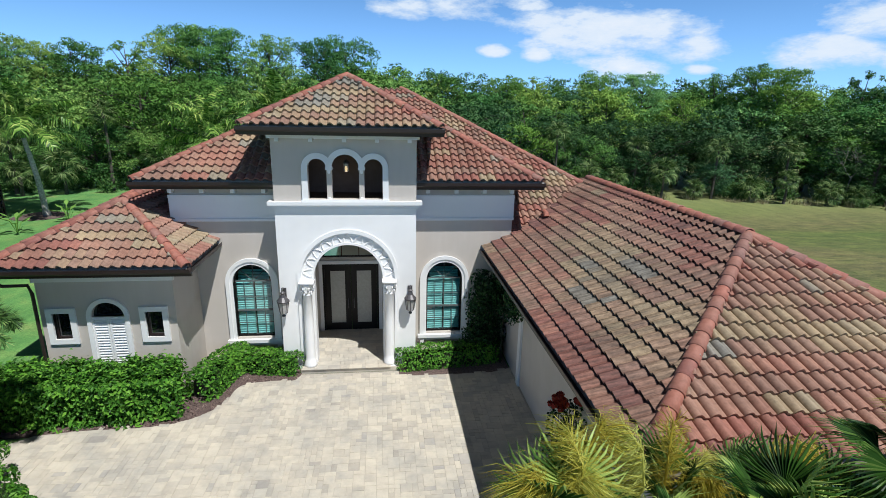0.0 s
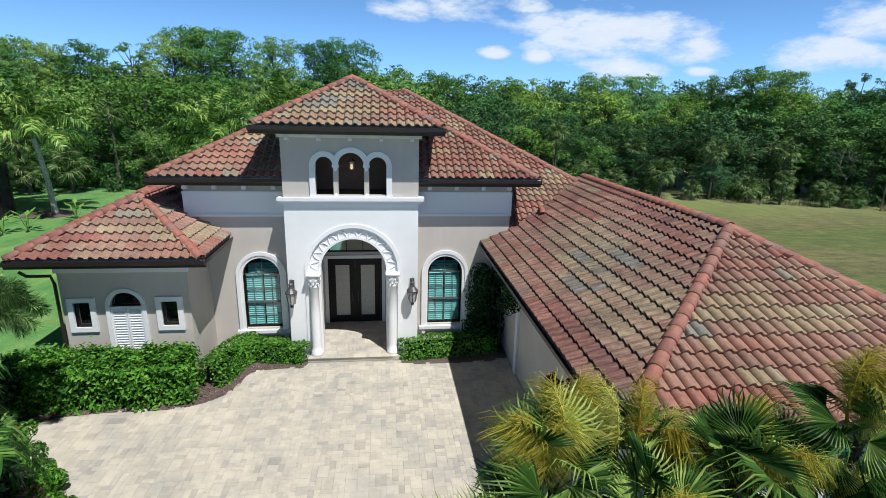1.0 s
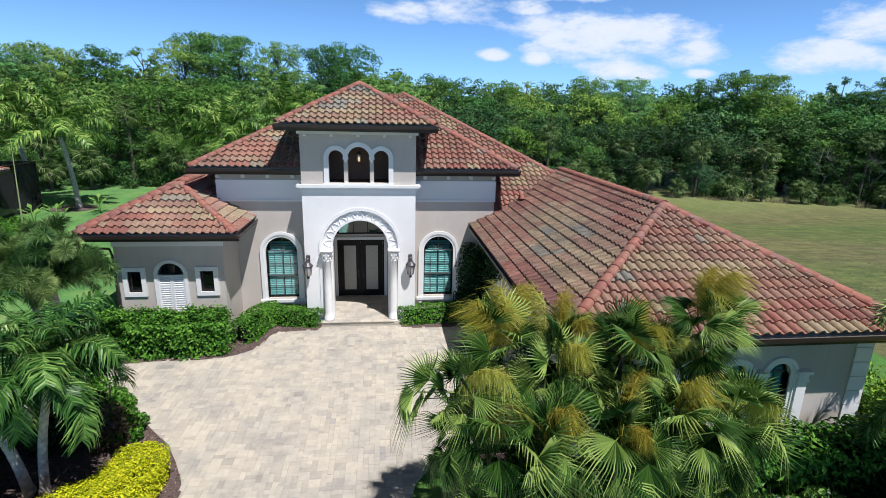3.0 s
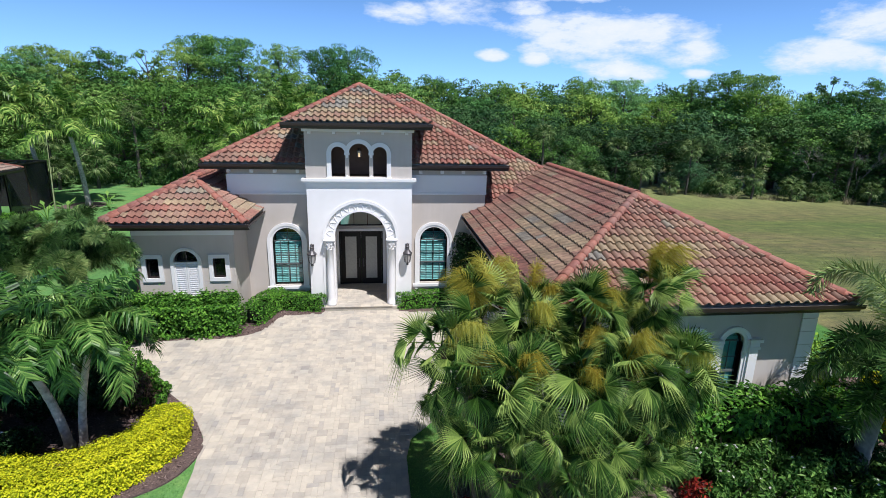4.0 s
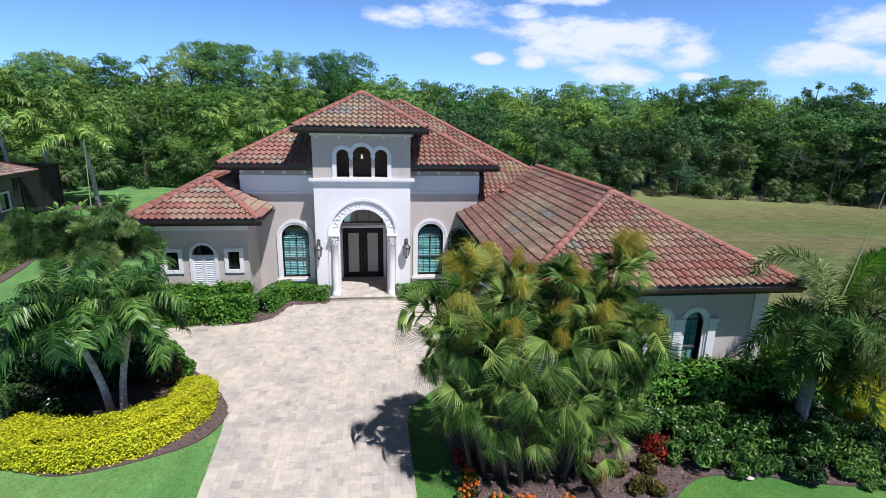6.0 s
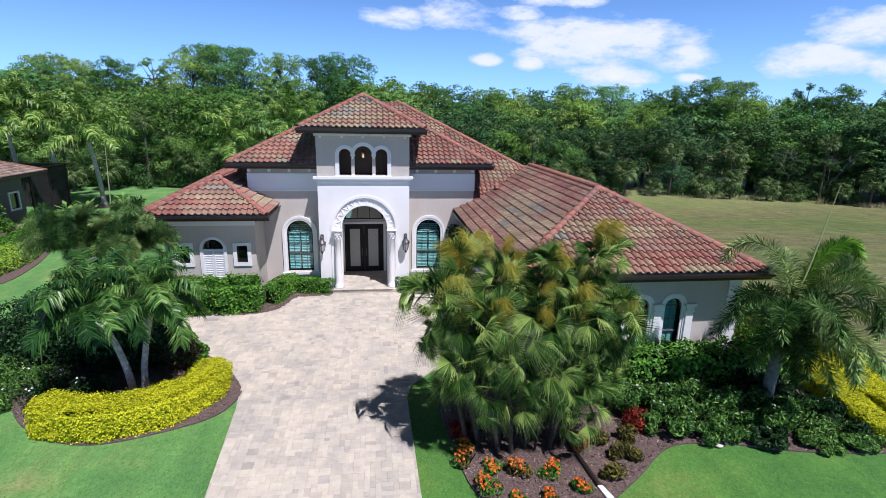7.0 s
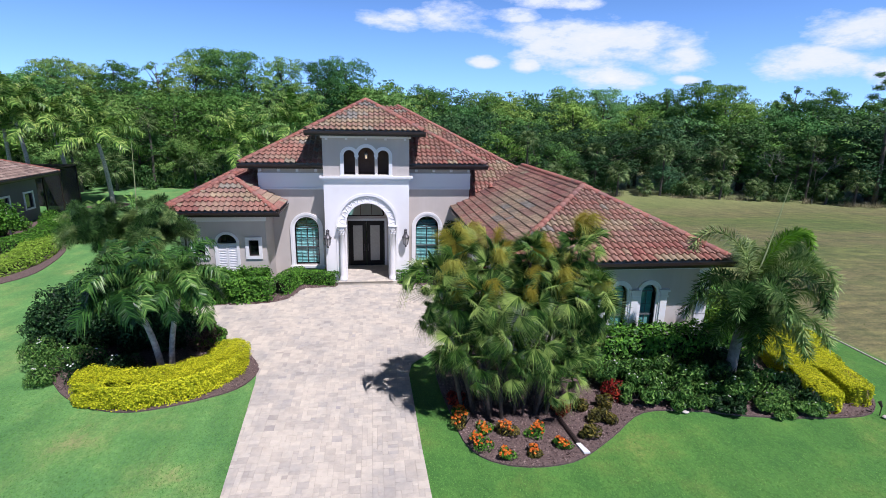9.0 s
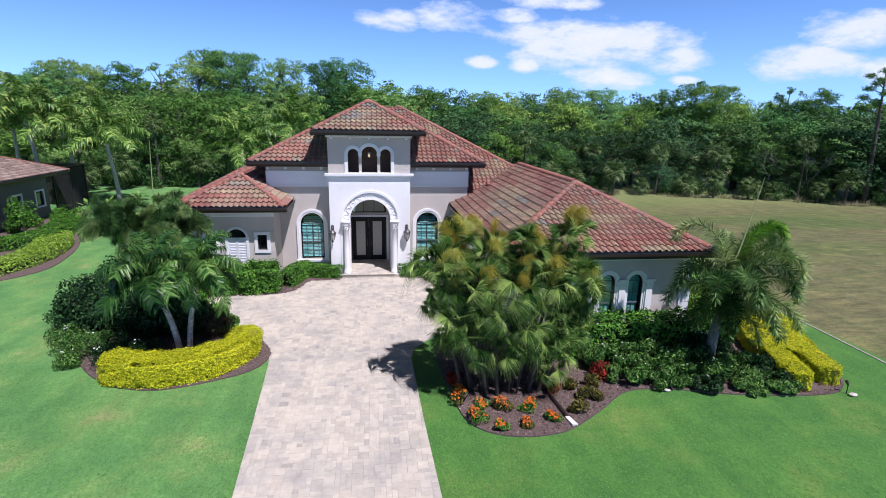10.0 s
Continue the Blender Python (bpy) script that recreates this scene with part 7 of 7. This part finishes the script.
for k, (x, y, r) in enumerate(((9.25, -12.9, 0.08), (15.0, -13.75, 0.10))):
    bm = bmesh.new()
    bmesh.ops.create_icosphere(bm, subdivisions=2, radius=r)
    for v in bm.verts:
        v.co = Vector((v.co.x * 1.4, v.co.y, v.co.z * 0.5)) * (1 + 0.25 * noise.noise(v.co * 6 + Vector((k, 0, 0))))
    ob = put("garden_stone", mesh_of("garden_stone", bm, M["joint_light"]))
    ob.location = (x, y, 0.04)
    tagged(ob, "pale flat stone at the bed's edge", "stone")

# ---- the neighbouring house ----
nb = thing("neighbour_house", "grey stucco house with pale brown tile roof beyond the lawn", "house")
NX = -25.3
nb_holes = [(13.75, 14.75, 0.8, 2.1, False), (16.45, 17.35, 1.0, 2.1, False), (8.0, 9.2, 0.8, 2.2, False)]
part("side_wall", wall_mesh(-1.0, 18.0, 0, 3.3, NX - 0.2, NX, nb_holes, turned=True), M["grey_stucco"], nb)
part("rear_wall", boxes((-36, NX - 0.2, 17.8, 18.0, 0, 3.3)), M["grey_stucco"], nb)
part("front_wall", boxes((-36, NX - 0.2, -1.0, -0.8, 0, 3.3)), M["grey_stucco"], nb)
for a, b, z0, z1, _ in nb_holes:
    bm = boxes((NX - 0.02, NX + 0.05, a - 0.13, a, z0 - 0.13, z1 + 0.13), (NX - 0.02, NX + 0.05, b, b + 0.13, z0 - 0.13, z1 + 0.13), (NX - 0.02, NX + 0.05, a, b, z1, z1 + 0.13), (NX - 0.02, NX + 0.05, a, b, z0 - 0.13, z0))
    w = part("window", bm, M["trim"], nb, "window with a white surround")
    part("pane", boxes((NX - 0.12, NX - 0.10, a, b, z0, z1)), M["glass_dark"], w)
hip_roof("tile_roof", -37.5, -23.9, -1.8, 18.7, 3.55, "RF", "pale brown weathered tile roof", hips="FRBR", gutters="R", owner=nb, pitch=0.40)
for ob in nb.children_recursive:
    if ob.name.startswith("tile_field"):
        ob.data.materials[0] = M["tile_brown"]
cage = thing("pool_cage", "dark screened pool enclosure beside the neighbouring house", "enclosure", (-25.2, 18.0, 0))
for x, y in ((0.0, 0.75), (0.0, 3.0), (0.0, 5.5), (-4, 5.5)):
    part("post", boxes((x - 0.05, x + 0.05, y - 0.05, y + 0.05, 0, 3.6)), M["gutter"], cage)
part("beam", boxes((-0.05, 0.05, 0.7, 5.55, 3.55, 3.65)), M["gutter"], cage)
part("beam", boxes((-4.05, 0.05, 5.45, 5.55, 3.551, 3.651)), M["gutter"], cage)
part("screen", boxes((-0.01, 0.01, 0.75, 5.5, 0.0, 3.55)), M["screen"], cage)
part("screen", boxes((-4, 0, 5.49, 5.51, 0.0, 3.55)), M["screen"], cage)

hedge("clipped_hedge", [(-21.3, -0.4), (-19.3, 1.4), (-18.7, 4.2), (-19.2, 7.0), (-20.2, 9.0)], 1.9, 0.5, 11000, 0.12, 0.07, M["lime"], "low bright green hedge along the winding bed", 31, 0.07)
hedge("clipped_hedge", [(-23.5, 5.5), (-21.6, 7.4), (-20.9, 9.6), (-21.3, 12.4), (-22.4, 14.6)], 1.9, 0.6, 10000, 0.14, 0.08, M["hedge"], "low green hedge near the neighbouring house", 32, 0.08)
for k, (x, y, r, h) in enumerate(((-23.4, 15.6, 0.8, 1.1), (-24.2, 13.4, 0.8, 1.0), (-23.9, 11.6, 0.7, 0.9), (-22.6, 16.6, 0.7, 0.9))):
    bush("round_shrub", x, y, r, h, 900, 0.16, 0.09, M["hedge"], "round leafy green shrub beside the neighbouring wall", "shrub", 130 + k)
small = thing("young_tree", "small bright green tree in the neighbouring bed", "tree", (-22.9, 10.6, 0.0))
rng_t = np.random.default_rng(9)
P, N = bush_points(0, 0, 1.15, 2.9, 1900, rng_t, 14)
keep = P[:, 2] > 0.8
put("crown", np_mesh("crown", *leaf_quads(P[keep], N[keep], 0.2, 0.1, rng_t), M["hedge"]), small)
bm = bmesh.new()
tube(bm, [(0, 0, -0.02), (0.05, 0, 0.8), (0, 0, 2.0)], [0.06, 0.05, 0.02], 8)
part("trunk", bm, M["bark"], small)
for k, (x, y) in enumerate(((-22.4, 17.9), (-21.4, 18.6), (-20.3, 22.0))):
    plant = thing("traveller_plant", "broad-leaved tropical plant near the pool enclosure", "plant", (x, y, 0.0))
    for j in range(11):
        a = 2.4 * j + k
        bm = bmesh.new()
        reach, top = 0.7 + 0.05 * j, 1.7 - 0.1 * j
        p0, p1, p2 = Vector((0, 0, 0)), Vector((math.cos(a) * reach * 0.35, math.sin(a) * reach * 0.35, top * 0.65)), Vector((math.cos(a) * reach, math.sin(a) * reach, top * 0.85))
        q = Vector((-math.sin(a), math.cos(a), 0)) * 0.15
        s = [bm.verts.new(v) for v in (p0 - q * 0.1, p0 + q * 0.1, p1 - q * 0.2, p1 + q * 0.2, p1.lerp(p2, 0.5) - q, p1.lerp(p2, 0.5) + q, p2)]
        for f in ((0, 1, 3, 2), (2, 3, 5, 4), (4, 5, 6)):
            bm.faces.new([s[i] for i in f])
        part("leaf", bm, M["shrub_mid"], plant)

# ---- lawn and mulch ----
HOLES = (DRIVE, BED_R, BED_L, BED_H, BED_S)


def bounds_of(poly):
    return min(p[0] for p in poly), max(p[0] for p in poly), min(p[1] for p in poly), max(p[1] for p in poly)


def masked(X, Y, poly):
    """Which points lie inside a polygon."""
    hit = np.zeros(len(X), bool)
    for (ax, ay), (bx, by) in zip(poly, poly[1:] + poly[:1]):
        if ay == by:
            continue
        cross = ((ay > Y) != (by > Y)) & (X < (bx - ax) * (Y - ay) / (by - ay) + ax)
        hit ^= cross
    return hit


g = np.random.default_rng(17)


def grass_patch(x0, x1, y0, y1, per, tall, name, label):
    n = int((x1 - x0) * (y1 - y0) * per)
    X, Y = g.uniform(x0, x1, n), g.uniform(y0, y1, n)
    keep = np.ones(n, bool)
    for poly in HOLES:
        keep &= ~masked(X, Y, list(poly))
    X, Y = X[keep], Y[keep]
    n = len(X)
    a = g.uniform(0, 6.28, n)
    h = tall * g.uniform(0.5, 1.3, n)
    w = 0.012 * g.uniform(0.7, 1.4, n)
    way = a + g.uniform(1.2, 1.9, n)
    lean = np.stack([np.cos(way), np.sin(way)], 1) * (h * g.uniform(1.0, 2.0, n))[:, None]
    z = np.full(n, -0.025)
    B = np.stack([X, Y, z], 1)
    q = np.stack([np.cos(a) * w, np.sin(a) * w, np.zeros(n)], 1)
    T = B + np.concatenate([lean, h[:, None] * 0.45], 1)
    V = np.stack([B - q, B + q, T], 1).reshape(-1, 3)
    F = np.arange(3 * n).reshape(-1, 3)
    tagged(put(name, np_mesh(name, V, F, M["lawn"])), label, "grass", kind="stuff")


grass_patch(-15, 18, -19.5, -9.0, 560, 0.036, "lawn_grass", "short mown green lawn grass")
grass_patch(-20, -9, -9.0, 6, 150, 0.03, "lawn_grass", "short mown green lawn grass")


def mulch_chips(poly, per, label):
    x0, x1, y0, y1 = bounds_of(poly)
    n = int((x1 - x0) * (y1 - y0) * per)
    X, Y = g.uniform(x0, x1, n), g.uniform(y0, y1, n)
    k = masked(X, Y, list(poly))
    P = np.stack([X[k], Y[k], np.full(k.sum(), 0.032)], 1)
    V, F = leaf_quads(P, np.tile([[0, 0, 1.0]], (len(P), 1)), 0.085, 0.03, g, up=0.0)
    tagged(put("mulch_chips", np_mesh("mulch_chips", V, F, M["chip"])), label, "mulch", kind="stuff")


mulch_chips(BED_R, 190, "loose brown bark chips in the bed")
mulch_chips(BED_L, 120, "loose brown bark chips in the island bed")
mulch_chips(BED_H, 150, "loose brown bark chips below the hedges")


# ---- pavers ----
def row_span(y, x):
    """The stretch of the driveway at y that holds x."""
    cuts = []
    for (ax, ay), (bx, by) in zip(DRIVE, DRIVE[1:] + DRIVE[:1]):
        if (ay > y) != (by > y):
            cuts.append((bx - ax) * (y - ay) / (by - ay) + ax)
    cuts.sort()
    for a, b in zip(cuts[::2], cuts[1::2]):
        if a <= x <= b:
            return a, b
    return None


def paver_block(x0, x1, y0, y1, z=0.022, corners=None):
    c = corners or ((x0, y0), (x1, y0), (x1, y1), (x0, y1))
    mx, my = sum(p[0] for p in c) / 4, sum(p[1] for p in c) / 4
    V = [(x, y, 0.002) for x, y in c] + [(x, y, z - 0.004) for x, y in c]
    for x, y in c:
        d = math.hypot(mx - x, my - y) or 1
        V.append((x + (mx - x) / d * 0.008, y + (my - y) / d * 0.008, z))
    F = []
    for k in range(4):
        n = (k + 1) % 4
        F += [(k, n, 4 + n, 4 + k), (4 + k, 4 + n, 8 + n, 8 + k)]
    F.append((8, 9, 10, 11))
    return V, F


GAP, CELL = 0.005, 0.130
SIZES = ((1, 1), (1, 2), (2, 1), (2, 2), (3, 2), (2, 3))
CHANCE = (4, 9, 10, 9, 3, 4)
paver_meshes = {s: raw_mesh("paver", *paver_block(-s[0] * CELL / 2 + GAP / 2, s[0] * CELL / 2 - GAP / 2, -s[1] * CELL / 2 + GAP / 2, s[1] * CELL / 2 - GAP / 2), M["paver"]) for s in SIZES}
rng = random.Random(4)
VV, FF, singles = [], [], []
NX_, NY_ = 111, 226
taken = np.zeros((NX_, NY_), bool)
for jy in range(NY_):
    for ix in range(NX_):
        if taken[ix, jy]:
            continue
        fits = [k for k, (p, q) in enumerate(SIZES) if ix + p <= NX_ and jy + q <= NY_ and not taken[ix:ix + p, jy:jy + q].any()]
        p, q = SIZES[rng.choices(fits, [CHANCE[k] for k in fits])[0]]
        taken[ix:ix + p, jy:jy + q] = True
        w, l = p * CELL, q * CELL
        x, y = -8.95 + ix * CELL + w / 2, -29.5 + jy * CELL
        yc = y + l / 2
        if not inside(DRIVE, x, yc):
            continue
        x0, x1 = x - w / 2 + GAP / 2, x + w / 2 - GAP / 2
        sa, sb = row_span(y + 0.01, x), row_span(y + l - 0.01, x)
        z = 0.022 + rng.uniform(-0.003, 0.003)
        if sa and sb and x0 > max(sa[0], sb[0]) and x1 < min(sa[1], sb[1]) and -16.6 < yc < -12.8 and len(singles) < 300:
            singles.append(((p, q), x, yc, z - 0.022))
        elif sa and sb:
            q0, q1 = y + GAP / 2, y + l - GAP / 2
            cs = ((max(x0, sa[0]), q0), (min(x1, sa[1]), q0), (min(x1, sb[1]), q1), (max(x0, sb[0]), q1))
            V, F = paver_block(x0, x1, q0, q1, z, cs)
            o = len(VV)
            VV += V
            FF += [tuple(i_ + o for i_ in f) for f in F]
ob = put("paver_field", raw_mesh("paver_field", VV, FF, M["paver_joined"]), drive)
ob["kind"] = "stuff"
for size, x, y, dz in singles:
    put("paver", paver_meshes[size], drive, m=Matrix.Translation((x, y, dz)))


# ---- single roof pieces ----
for name, me, parent, mtx, tone in late:
    put(name, me, parent, m=mtx).color = (*tone, 0, 1)

# pavers of the porch
floor_part = next(ob for ob in house.children if ob.name.startswith("porch_floor"))
rng = random.Random(12)
for j in range(12):
    y = -0.435 + j * 0.245
    half = 1.47 if j < 2 else 1.80
    x = CX - half + (0.1 if j % 2 else 0.0)
    while x < CX + half - 0.25:
        size = rng.choice(((1, 2), (2, 2), (3, 2), (3, 2)))
        w = size[0] * CELL
        put("paver", paver_meshes[size], floor_part, m=Matrix.Translation((x + w / 2, y + 0.15, 0.15)) @ Matrix.Scale(0.94, 4, (0, 1, 0)))
        x += w
